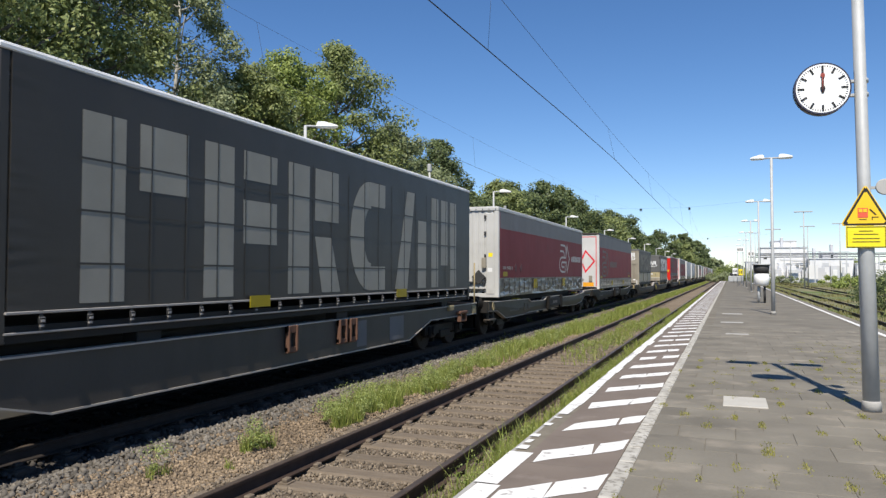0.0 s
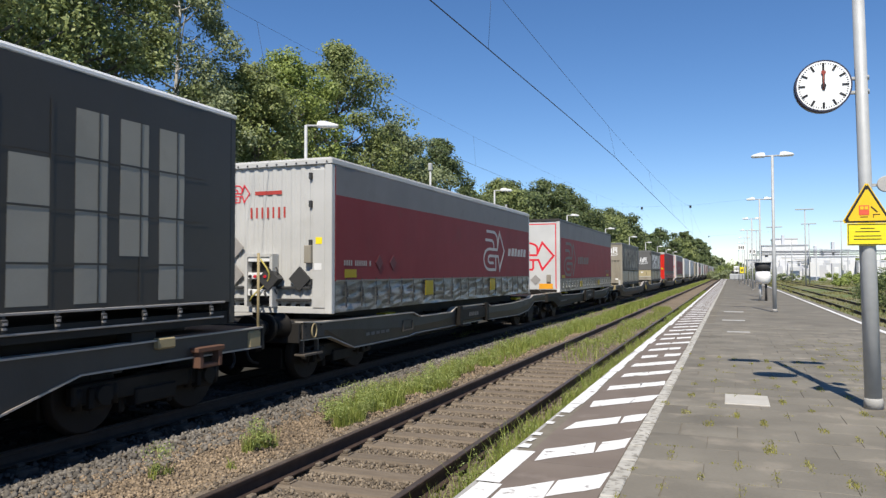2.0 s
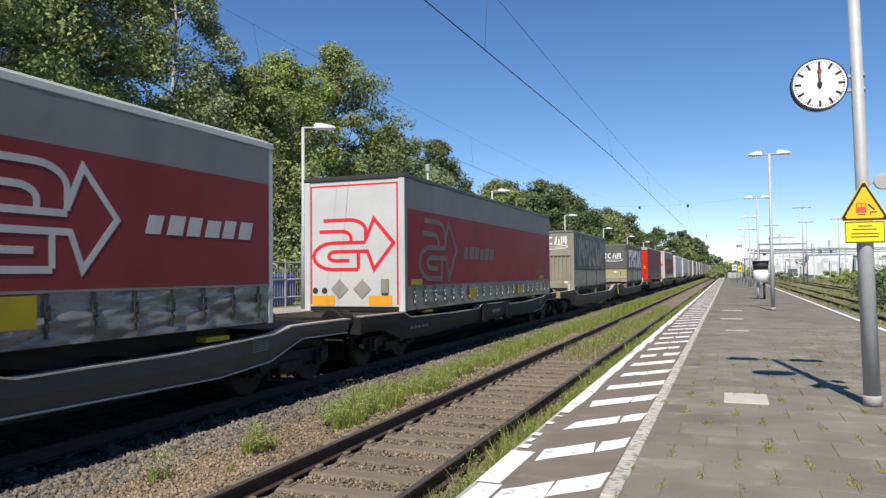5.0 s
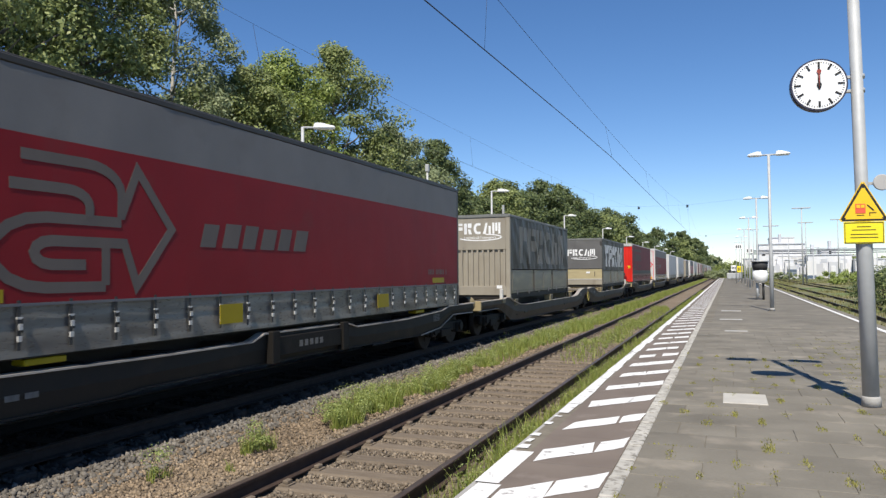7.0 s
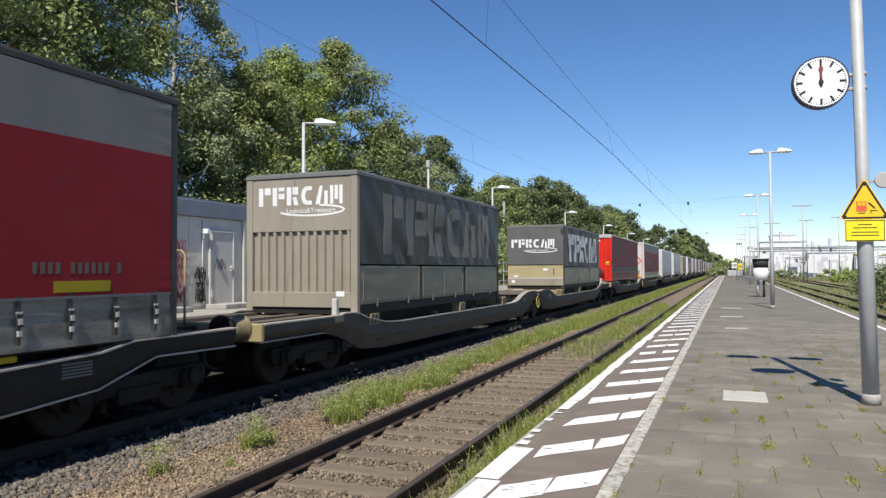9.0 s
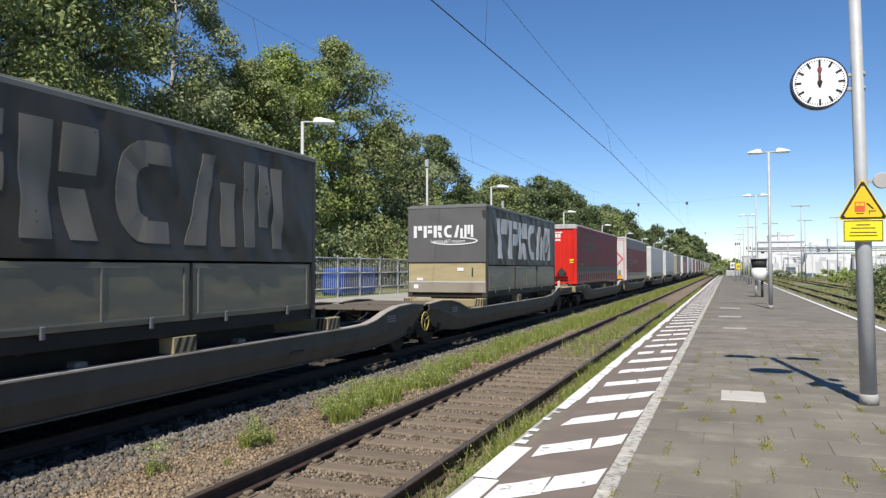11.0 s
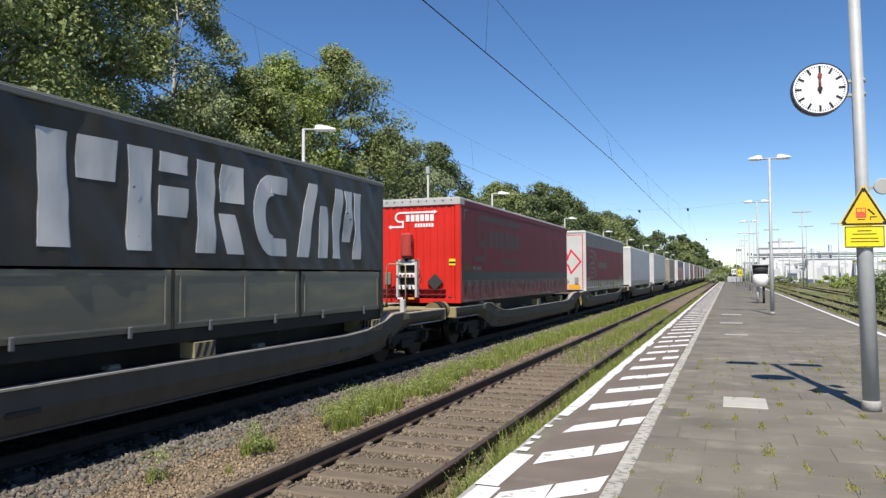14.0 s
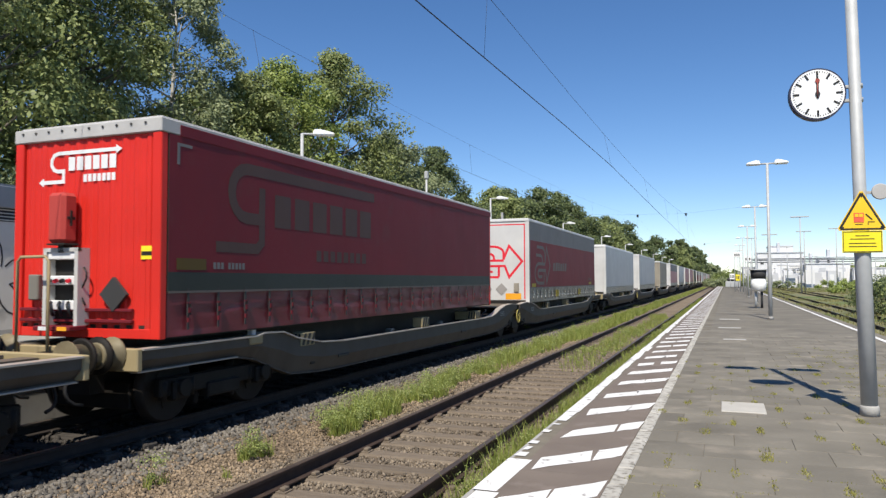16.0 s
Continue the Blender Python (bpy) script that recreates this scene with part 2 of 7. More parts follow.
def flat_sheet(name, x0, x1, y0, y1, z, material, label, category, thick=0.0):
    bm = boxes((x0, x1, y0, y1, z - thick, z)) if thick else bmesh.new()
    if not thick:
        bm.faces.new([bm.verts.new(c) for c in ((x0, y0, z), (x1, y0, z), (x1, y1, z), (x0, y1, z))])
    return tagged(part(name, bm, material), label, category, kind="structure")


flat_sheet("ground", -2500, 2500, -2500, 2500, -0.72, M["earth"], "dry grassy ground beside the railway", "ground")
flat_sheet("verge", -90, -14.2, -60, 420, LEFT_LEVEL - 0.03, M["earth"], "grassy verge behind the far platform", "ground", 1.0)

bm = bmesh.new()
prism(bm, ((-6.66, -1.05), (-6.66, -0.67), (-6.5, -0.60), (-6.3, -0.565), (-6.0, -0.57), (-5.55, BED_TOP), (-1.62, BED_TOP), (-1.62, -1.05)), "y", -40, 600)
tagged(part("trackbed", bm, M["ballast"]), "brown and grey ballast bed under the near track", "trackbed", kind="structure")
# bed below the train, its colour darkened in place of deeper shade
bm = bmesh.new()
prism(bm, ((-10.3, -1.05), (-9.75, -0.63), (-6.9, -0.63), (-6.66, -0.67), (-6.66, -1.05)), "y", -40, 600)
tagged(part("trackbed", bm, M["ballast_shade"]), "ballast bed under the busy track, train's shade put into its colour", "trackbed", kind="structure")
bm = bmesh.new()
prism(bm, ((4.6, -0.75), (5.0, -0.66), (13.2, -0.66), (13.8, -0.75)), "y", -40, 420)
tagged(part("siding_bed", bm, M["earth"]), "overgrown bed of the disused sidings", "trackbed", kind="structure")


def rail(x, top, y0, y1, label, side="rail"):
    """A flat-bottomed rail: foot, web and head."""
    h = 0.155
    out = ((-0.062, 0), (0.062, 0), (0.062, 0.012), (0.012, 0.03), (0.009, 0.11), (0.034, 0.122), (0.036, 0.15), (0.028, 0.155), (-0.028, 0.155), (-0.036, 0.15), (-0.034, 0.122), (-0.009, 0.11), (-0.012, 0.03), (-0.062, 0.012))
    bm = bmesh.new()
    prism(bm, [(x + a, top - h + b) for a, b in out], "y", y0, y1)
    for f in bm.faces:
        if f.normal.z > 0.9 and f.calc_center_median().z > top - 0.01:
            f.material_index = 1
    return tagged(part("rail", bm, (M[side], M["rail_top"])), label, "rail", "rails")


for cx in (NEAR_TRACK, TRAIN_TRACK):
    for side in (-1, 1):
        # the train track's rails take the colour with shade painted in
        rail(cx + side * 0.753, RAIL_TOP, -40, 600, "rust-brown steel rail on weathered sleepers", "rail" if cx == NEAR_TRACK else "rail_shade")
for cx in (6.65, 11.1):
    for side in (-1, 1):
        rail(cx + side * 0.753, -0.50, -40, 420, "rusty rail of an overgrown siding")


def sleeper_mesh(half, material):
    bm = boxes((-half, half, -0.125, 0.125, -0.16, 0.0), bevel=0.02)
    for s in (-1, 1):
        box(bm, s * 0.753 - 0.16, s * 0.753 + 0.16, -0.07, 0.07, 0.0, 0.014)
        for k in (-1, 1):
            box(bm, s * 0.753 + k * 0.105 - 0.03, s * 0.753 + k * 0.105 + 0.03, -0.045, 0.045, 0.014, 0.05, bevel=0.008)
    me = bpy.data.meshes.new("sleeper")
    bm.to_mesh(me)
    bm.free()
    me.materials.append(material)
    return me


# short sleepers lie under the train and carry its shade in their colour
sleeper_data, short_data = sleeper_mesh(1.25, M["sleeper"]), sleeper_mesh(1.0, M["sleeper_shade"])
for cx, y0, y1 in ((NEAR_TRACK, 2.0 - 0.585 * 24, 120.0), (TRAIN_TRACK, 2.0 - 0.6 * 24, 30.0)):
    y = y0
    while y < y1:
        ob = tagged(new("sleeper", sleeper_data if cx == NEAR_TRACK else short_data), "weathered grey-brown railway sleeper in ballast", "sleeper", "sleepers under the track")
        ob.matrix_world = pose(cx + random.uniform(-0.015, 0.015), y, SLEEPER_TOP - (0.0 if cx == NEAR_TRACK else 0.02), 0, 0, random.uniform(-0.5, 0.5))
        y += 0.585 if cx == NEAR_TRACK else 0.6


def stones(name, rng, n, x0, x1, y0, y1, z, size, material, label, keep=None):
    """Loose broken stones: squashed, tilted eight-sided lumps."""
    base = np.array([(1, 0, 0), (-1, 0, 0), (0, 1, 0), (0, -1, 0), (0, 0, 1), (0, 0, -1)], float)
    tri = np.array([(0, 2, 4), (2, 1, 4), (1, 3, 4), (3, 0, 4), (2, 0, 5), (1, 2, 5), (3, 1, 5), (0, 3, 5)])
    xy = np.c_[rng.uniform(x0, x1, n), y0 + (y1 - y0) * rng.uniform(0, 1, n) ** 1.35]
    if keep is not None:
        xy = xy[keep(xy)]
        n = len(xy)
    s = size * rng.uniform(0.5, 1.25, n)
    v = base[None] * (s[:, None] * rng.uniform(0.6, 1.25, (n, 3)))[:, None, :] + rng.normal(0, 0.22, (n, 6, 3)) * s[:, None, None]
    q = rng.normal(size=(n, 4))
    q /= np.linalg.norm(q, axis=1)[:, None]
    w, a, b, c = q.T
    rot = np.stack([1 - 2 * (b * b + c * c), 2 * (a * b - c * w), 2 * (a * c + b * w), 2 * (a * b + c * w), 1 - 2 * (a * a + c * c), 2 * (b * c - a * w), 2 * (a * c - b * w), 2 * (b * c + a * w), 1 - 2 * (a * a + b * b)], 1).reshape(n, 3, 3)
    v = np.einsum("nij,nkj->nki", rot, v)
    dip = np.interp(xy[:, 0], (-6.85, -6.62, -6.3, -6.0, -5.55), (0.0, -0.10, 0.025, 0.02, 0.0))
    v += np.c_[xy, z + dip + rng.uniform(-0.3, 0.7, n) * s][:, None, :]
    f = (np.arange(n)[:, None, None] * 6 + tri[None]).reshape(-1, 3)
    return tagged(from_arrays(name, v.reshape(-1, 3), f, material), label, "ballast", kind="stuff")


rng = np.random.default_rng(5)


def off_rails(xy):
    d = np.abs(np.abs(xy[:, 0] - NEAR_TRACK) - 0.753)
    on_sleeper = (np.abs((xy[:, 1] - 2.0) / 0.585 - np.round((xy[:, 1] - 2.0) / 0.585)) < 0.19) & (np.abs(xy[:, 0] - NEAR_TRACK) < 1.2)
    return (d > 0.09) & ~(on_sleeper & (rng.uniform(0, 1, len(xy)) < 0.78))


stones("ballast_stones", rng, 24000, -6.0, -4.65, 3.6, 26, BED_TOP, 0.023, M["stone"], "loose tan broken ballast stones", off_rails)
stones("ballast_stones", rng, 46000, -4.75, -1.75, 3.6, 26, BED_TOP, 0.024, M["stone_track"], "loose dark brown ballast stones between the sleepers", off_rails)
stones("ballast_stones", rng, 12000, -6.72, -5.6, 4.0, 30, BED_TOP, 0.034, M["stone_grey"], "loose grey broken ballast stones")
# stones below the train, shade painted into their colour
stones("ballast_stones", rng, 12000, -8.9, -6.68, 4.0, 26, BED_TOP - 0.03, 0.034, M["stone_shade"], "broken ballast stones under the train, coloured dark as in its shade")

# platform under the camera
EDGE, STRIP_IN, PLAT_R, PLAT_END = -1.69, -0.70, 3.74, 165.0
near = thing("platform", "dark paved railway platform with white striped edge", "platform", kind="structure")
bm = boxes((EDGE + 0.02, PLAT_R, -14, PLAT_END, -0.72, -0.008))
part("platform_body", bm, M["joint"], near)
bm = boxes((EDGE - 0.03, EDGE + 0.15, -14, PLAT_END, -0.16, -0.012), bevel=0.012)
part("edge_stone", bm, M["concrete"], near, "worn concrete platform edge")
bm = bmesh.new()
y = -14.0
while y < PLAT_END:
    n = 0.98 if y < 60 else 4.9
    box(bm, EDGE + 0.155, STRIP_IN - 0.125, y, y + n - 0.004, -0.06, -0.003)
    y += n
part("edge_strip", bm, M["strip"], near, "dark edge strip")

# kerb between strip and paving
bm_data = None
y = 2.4
while y < 62:
    if bm_data is None:
        bm = boxes((-0.06, 0.06, 0.004, 0.494, -0.05, 0.002), bevel=0.008)
        k = part("kerb_stone", bm, M["kerb"], near)
        bm_data = k.data
    else:
        k = new("kerb_stone", bm_data)
        k.parent = near
    k.matrix_world = pose(STRIP_IN - 0.06 + random.uniform(-0.004, 0.004), y, random.uniform(-0.002, 0.003), 0, 0, random.uniform(-0.4, 0.4))
    y += 0.5
part("kerb_line", boxes((STRIP_IN - 0.12, STRIP_IN, -14, 2.39, -0.05, 0.002)), M["kerb"], near)
part("kerb_line", boxes((STRIP_IN - 0.12, STRIP_IN, 62.4, PLAT_END, -0.05, 0.002)), M["kerb"], near)

# painted edge line and slanted hatching, broken where the paint has worn off
rnd = random.Random(3)


def paint_patch(bm, corners, z, step=0.16):
    """A worn patch of paint: a thin four-cornered plate with ragged ends."""
    a, b, c, d = [Vector(p) for p in corners]
    n = max(3, int((b - a).length / step))
    low, high = [], []
    for i in range(n + 1):
        t = i / n
        low.append(a.lerp(b, t) + Vector((0, rnd.uniform(-0.018, 0.018))))
        high.append(d.lerp(c, t) + Vector((0, rnd.uniform(-0.018, 0.018))))
    vs = [[bm.verts.new((p.x + (rnd.uniform(-0.03, 0.03) if p in (row[0], row[-1]) else 0), p.y, z)) for p in row] for row in (low, high)]
    for i in range(n):
        if rnd.random() < 0.006:
            continue
        bm.faces.new((vs[0][i], vs[0][i + 1], vs[1][i + 1], vs[1][i]))


bm = bmesh.new()
IN, OUT, SLANT = -1.45, STRIP_IN - 0.125, 1.1
for k in range(-12, 128):
    y = 5.60 + 1.21 * k
    w = 0.39 + rnd.uniform(-0.025, 0.025)
    mid = IN + rnd.uniform(0.28, 0.44)
    for x0, x1 in ((IN, mid - 0.006), (mid + 0.006, OUT)):
        paint_patch(bm, ((x0, y + SLANT * (x0 - IN)), (x1, y + SLANT * (x1 - IN)), (x1, y + w + SLANT * (x1 - IN)), (x0, y + w + SLANT * (x0 - IN))), 0.0005)
part("hatching", bm, M["white_line"], near, "worn white slanted stripes")
bm = bmesh.new()
y = 2.0
while y < PLAT_END - 1:
    n = rnd.uniform(0.5, 1.1)
    worn = 5.75 < y < 7.6
    if worn:
        n = rnd.uniform(0.05, 0.16)
    if not worn or rnd.random() < 0.35:
        x0, x1 = EDGE - 0.01 + rnd.uniform(0, 0.03), (-1.60 if worn else -1.50 if y < 5.75 else -1.55) + rnd.uniform(-0.03, 0.02)
        vs = [bm.verts.new((x, yy, 0.0005)) for x, yy in ((x0, y), (x1, y), (x1 + rnd.uniform(-0.02, 0.02), y + n), (x0 + rnd.uniform(-0.01, 0.02), y + n))]
        bm.faces.new(vs)
    y += n + rnd.uniform(0.004, 0.03)
part("edge_line", bm, M["white_line"], near, "worn white line along the edge")
part("far_edge_line", boxes((3.38, 3.50, -10, PLAT_END, -0.02, 0.003)), M["white_line"], near, "white line along the other edge")


# ---- lamps, clock and signs on the platform ----
def platform_lamp(x, y, base, height=5.75, arms=(-1, 1), reach=0.72, label="", group="", clock=False, turn=0.0, lean=0.0):
    top = thing("street_lamp", label, "lamp", pose(x, y, base, 0, lean, turn), group)
    bm = bmesh.new()
    tube(bm, ((0, 0, 0), (0, 0, 2.2), (0, 0, 2.25), (0, 0, height - 0.05)), (0.083, 0.08, 0.066, 0.055) if clock else (0.075, 0.07, 0.055, 0.045), 14)
    part("pole", bm, M["galvanised"], top)
    bm = bmesh.new()
    tube(bm, ((0, 0, 0), (0, 0, 0.09), (0, 0, 0.11)), (0.097, 0.095, 0.085), 14)
    part("base_sleeve", bm, M["concrete"], top, "pale base sleeve")
    bm = bmesh.new()
    tube(bm, ((-reach * 0.4 if -1 in arms else 0, 0, height - 0.06), (reach * 0.4, 0, height - 0.06)), 0.03, 8)
    part("arm", bm, M["galvanised"], top)
    for s in arms:
        bm = bmesh.new()
        out = [(s * reach * a, b) for a, b in ((0.32, height - 0.09), (1.0, height - 0.075), (0.97, height - 0.02), (0.55, height + 0.07), (0.36, height + 0.055))]
        prism(bm, out, "y", -0.14, 0.14)
        bmesh.ops.bevel(bm, geom=list(bm.edges), offset=0.015, segments=2, affect="EDGES")
        head = part("lamp_head", bm, M["lamp_white"], top, "white lamp housing", smooth=False)
        bm = boxes((min(s * reach * 0.4, s * reach * 0.93), max(s * reach * 0.4, s * reach * 0.93), -0.11, 0.11, height - 0.1, height - 0.078))
        part("diffuser", bm, M["clock_white"], head)
    return top


LAMP = "slender grey steel platform lamp with two white heads"
first = platform_lamp(1.405, 9.03, 0.0, 5.8, lean=-0.9, label="grey steel lamp post carrying clock and warning sign", group="platform lamps", clock=True)
for y in (29.2, 46.5, 63.5, 81.0, 98.5, 116.0):
    platform_lamp(1.47 if y < 30 else 1.62, y, 0.0, 5.75, label=LAMP, group="platform lamps")
for k in range(-1, 9):
    platform_lamp(-11.5, 18.4 + 18.4 * k, LEFT_LEVEL, 5.45, arms=(1,), reach=0.95, label="grey lamp post with one white head on the far platform", group="lamps on the far platform", turn=30)

clock = thing("station_clock", "round white station clock showing twelve, on the lamp post", "clock", pose(0.966, 9.0, 3.49, 0, 0, 4) @ Matrix.Scale(0.85, 4))
bm = bmesh.new()
disc(bm, (0, 0.05, 0), (0, -1, 0), 0.335, 0.14, 40)
part("housing", bm, M["dark_rim"], clock, "dark rim")
bm = bmesh.new()
disc(bm, (0, -0.088, 0), (0, -1, 0), 0.315, 0.006, 40)
part("dial", bm, M["clock_white"], clock)
tick_long = boxes((-0.013, 0.013, -0.099, -0.096, 0.215, 0.295))
tl = part("hour_mark", tick_long, M["black"], clock)
for k in range(1, 12):
    o = new("hour_mark", tl.data)
    o.parent, o.matrix_basis = clock, pose(0, 0, 0, 0, 30 * k, 0)
bm = bmesh.new()
for k in range(60):
    if k % 5:
        a = math.tau * k / 60
        c, s = math.sin(a), math.cos(a)
        q = [(c * r + s * w, -0.097, s * r - c * w) for r, w in ((0.275, -0.004), (0.275, 0.004), (0.298, 0.004), (0.298, -0.004))]
        bm.faces.new([bm.verts.new(p) for p in q])
tagged(part("minute_track", bm, M["black"], clock), kind="stuff")
part("minute_hand", boxes((-0.011, 0.011, -0.104, -0.1, -0.06, 0.285)), M["black"], clock)
part("hour_hand", boxes((-0.016, 0.016, -0.1, -0.098, -0.06, 0.2)), M["black"], clock)
bm = bmesh.new()
tube(bm, ((0, -0.106, -0.05), (0, -0.106, 0.15)), 0.006, 6)
disc(bm, (0, -0.108, 0.17), (0, 1, 0), 0.028, 0.004, 16)
part("second_hand", bm, M["red_hand"], clock, "red second hand with round tip")
bm = bmesh.new()
disc(bm, (0, -0.096, 0), (0, -1, 0), 0.03, 0.014, 16)
part("hub", bm, M["black"], clock)
for z in (0.09, -0.09):
    bm = bmesh.new()
    box(bm, 0.3, 0.52, 0.0, 0.05, z - 0.02, z + 0.02, bevel=0.006)
    tube(bm, ((0.468, 0.03, z - 0.025), (0.468, 0.03, z + 0.025)), 0.083, 14)
    part("bracket", bm, M["galvanised"], clock)

warn = thing("warning_sign", "yellow triangular train warning sign with a text plate below", "sign", pose(1.363, 8.93, 1.74, 0, 0, 8) @ Matrix.Diagonal((0.9, 1.0, 0.9, 1.0)))


def tri_plate(s, y0, y1, z0):
    bm = bmesh.new()
    prism(bm, ((-s, z0), (s, z0), (0, z0 + s * 1.78)), "y", y0, y1)
    bmesh.ops.bevel(bm, geom=[e for e in bm.edges if abs(e.verts[0].co.y - e.verts[1].co.y) > 1e-4], offset=0.022, segments=3, affect="EDGES")
    return bm


part("border_plate", tri_plate(0.278, -0.006, 0.0, 0.265), M["sign_yellow"], warn)
part("black_triangle", tri_plate(0.262, -0.009, -0.006, 0.273), M["black"], warn)
part("yellow_triangle", tri_plate(0.222, -0.012, -0.009, 0.292), M["sign_yellow"], warn)
bm = boxes((-0.09, 0.02, -0.016, -0.013, 0.36, 0.475), bevel=0.001)
part("train_symbol", bm, M["sign_red"], warn, "red vehicle symbol")
bm = boxes((-0.078, -0.04, -0.019, -0.0165, 0.425, 0.462), (-0.03, 0.008, -0.019, -0.0165, 0.425, 0.462))
part("train_windows", bm, M["sign_yellow"], warn)
part("track_symbol", boxes((-0.075, 0.005, -0.016, -0.013, 0.335, 0.342)), M["black"], warn)
bm = boxes((0.06, 0.135, -0.016, -0.013, 0.362, 0.37), (0.06, 0.068, -0.016, -0.013, 0.33, 0.362))
part("platform_symbol", bm, M["black"], warn)
bm = bmesh.new()
prism(bm, ((0.035, 0.455), (0.045, 0.465), (0.115, 0.395), (0.1, 0.39)), "y", -0.016, -0.013)
part("step_symbol", bm, M["black"], warn)
part("text_plate", boxes((-0.22, 0.22, -0.006, 0.0, 0.0, 0.262), bevel=0.003), M["plate_yellow"], warn)
bm = boxes((-0.21, 0.21, -0.009, -0.0065, 0.008, 0.016), (-0.21, 0.21, -0.009, -0.0065, 0.246, 0.254), (-0.21, -0.203, -0.009, -0.0065, 0.016, 0.246), (0.203, 0.21, -0.009, -0.0065, 0.016, 0.246))
part("plate_border", bm, M["black"], warn)
for w, z in ((0.075, 0.198), (0.13, 0.16), (0.145, 0.108), (0.15, 0.07)):
    part("text_bar", boxes((-w, w, -0.009, -0.0065, z, z + 0.008)), M["black"], warn)
bm = boxes((-0.03, 0.03, 0.0, 0.04, 0.1, 0.13), (-0.03, 0.03, 0.0, 0.04, 0.45, 0.48))
part("bracket", bm, M["galvanised"], warn)

horn = thing("loudspeaker", "round pale loudspeaker on the lamp post", "loudspeaker", pose(1.565, 9.1, 2.40))
bm = bmesh.new()
tube(bm, ((0, 0.1, 0), (0, 0.02, 0), (0, -0.06, 0), (0, -0.075, 0)), (0.05, 0.075, 0.088, 0.08), 20)
part("cone", bm, M["cap_grey"], horn)
part("bracket", boxes((-0.19, -0.02, 0.0, 0.03, -0.015, 0.015)), M["galvanised"], horn)

hatch = thing("inspection_cover", "pale concrete inspection cover let into the paving", "cover", pose(0.15, 9.075, 0.0))
part("slab", boxes((-0.232, 0.232, -0.335, 0.335, -0.03, 0.012), bevel=0.006), surface("pale_concrete", (0.38, 0.36, 0.32), (0.48, 0.46, 0.41), 3, 0.85, bump=0.2), hatch)


# ---- the goods train ----
def plain(name, c, rough=0.55, metal=0.0, dirt=(0.06, 0.05, 0.04), lo=0.58, hi=0.85, size=1.6, bump=0.08, **kw):
    d = tuple(v * 0.78 for v in c)
    kw.setdefault("gloss", 0.22)
    return surface(name, d, c, 1.2, rough, metal, bump=bump, fine=45, spots=(tuple(0.6 * v + 0.4 * w for v, w in zip(c, dirt)), size, lo, hi), **kw)


# front cloth of the charcoal unit, a lighter grey than its side curtains
M["char_front"] = plain("lighter_charcoal_tarpaulin", (0.125, 0.122, 0.118), 0.5, gloss=0.35, bump=0.15)
M["char"] = plain("charcoal_tarpaulin", (0.043, 0.038, 0.032), 0.46, gloss=0.42, bump=0.12)
M["char_pale"] = plain("pale_tarpaulin_print", (0.31, 0.295, 0.25), 0.5)
M["char_print"] = plain("light_grey_tarpaulin_print", (0.62, 0.62, 0.62), 0.42, stretch=(1, 3, 0.6))
M["grey_tarp"] = plain("dusty_grey_tarpaulin", (0.047, 0.042, 0.035), 0.48, gloss=0.4, bump=0.12)
M["grey_print"] = plain("faded_grey_print", (0.185, 0.172, 0.148), 0.5, stretch=(1, 2, 0.5))
M["band_grey"] = plain("grey_tarpaulin_band", (0.185, 0.18, 0.178), 0.6)
M["wine"] = plain("wine_red_tarpaulin", (0.195, 0.028, 0.032), 0.6)
M["red_tarp"] = plain("red_tarpaulin", (0.225, 0.011, 0.016), 0.55)
M["crimson"] = plain("dark_crimson_tarpaulin", (0.16, 0.012, 0.02), 0.6, gloss=0.3)
M["signal_red"] = plain("bright_red_paint", (0.66, 0.030, 0.020), 0.4, lo=0.66)
M["skirt"] = surface("grey_plastic_skirt", (0.100, 0.092, 0.082), (0.20, 0.185, 0.165), 1.2, 0.30, 0.0, bump=0.14, fine=16, stretch=(1, 0.6, 2), gloss=0.7, spots=((0.05, 0.047, 0.042), 2.2, 0.55, 0.75))
M["red_skirt"] = surface("red_plastic_skirt", (0.10, 0.012, 0.017), (0.19, 0.022, 0.032), 1.4, 0.4, bump=0.12, fine=16, stretch=(1, 0.6, 2))
M["drop_trim"] = plain("dull_dropside_trim", (0.20, 0.19, 0.165), 0.55, dirt=(0.08, 0.07, 0.05), lo=0.45)
M["wagon_lettering"] = plain("dirty_white_lettering", (0.20, 0.19, 0.175), 0.6, lo=0.4, hi=0.6, size=9)
M["white_panel"] = plain("white_painted_panel", (0.59, 0.585, 0.565), 0.45, dirt=(0.3, 0.27, 0.22), lo=0.6)
M["dull_white"] = plain("off_white_steel", (0.54, 0.535, 0.51), 0.5, dirt=(0.2, 0.18, 0.15))
M["alu"] = surface("aluminium_rail", (0.50, 0.50, 0.49), (0.66, 0.66, 0.65), 6, 0.5, 0.1, spots=((0.25, 0.25, 0.24), 6, 0.6, 0.8))
M["beige_steel"] = plain("dirty_beige_steel", (0.32, 0.29, 0.232), 0.6, dirt=(0.06, 0.03, 0.012), lo=0.47, hi=0.82, size=1.6, stretch=(1.3, 1, 0.6))
M["wood_panel"] = plain("yellow_plywood", (0.44, 0.37, 0.21), 0.6, dirt=(0.16, 0.13, 0.08), lo=0.44, hi=0.75, size=3, stretch=(0.5, 1, 3))
M["drop_side"] = plain("dirty_grey_dropside", (0.15, 0.142, 0.115), 0.34, 0.3, dirt=(0.30, 0.25, 0.13), lo=0.46, hi=0.7, stretch=(1, 0.5, 2.2), gloss=0.5)
M["logo_red"] = plain("red_print", (0.72, 0.03, 0.05), 0.45, lo=0.75)
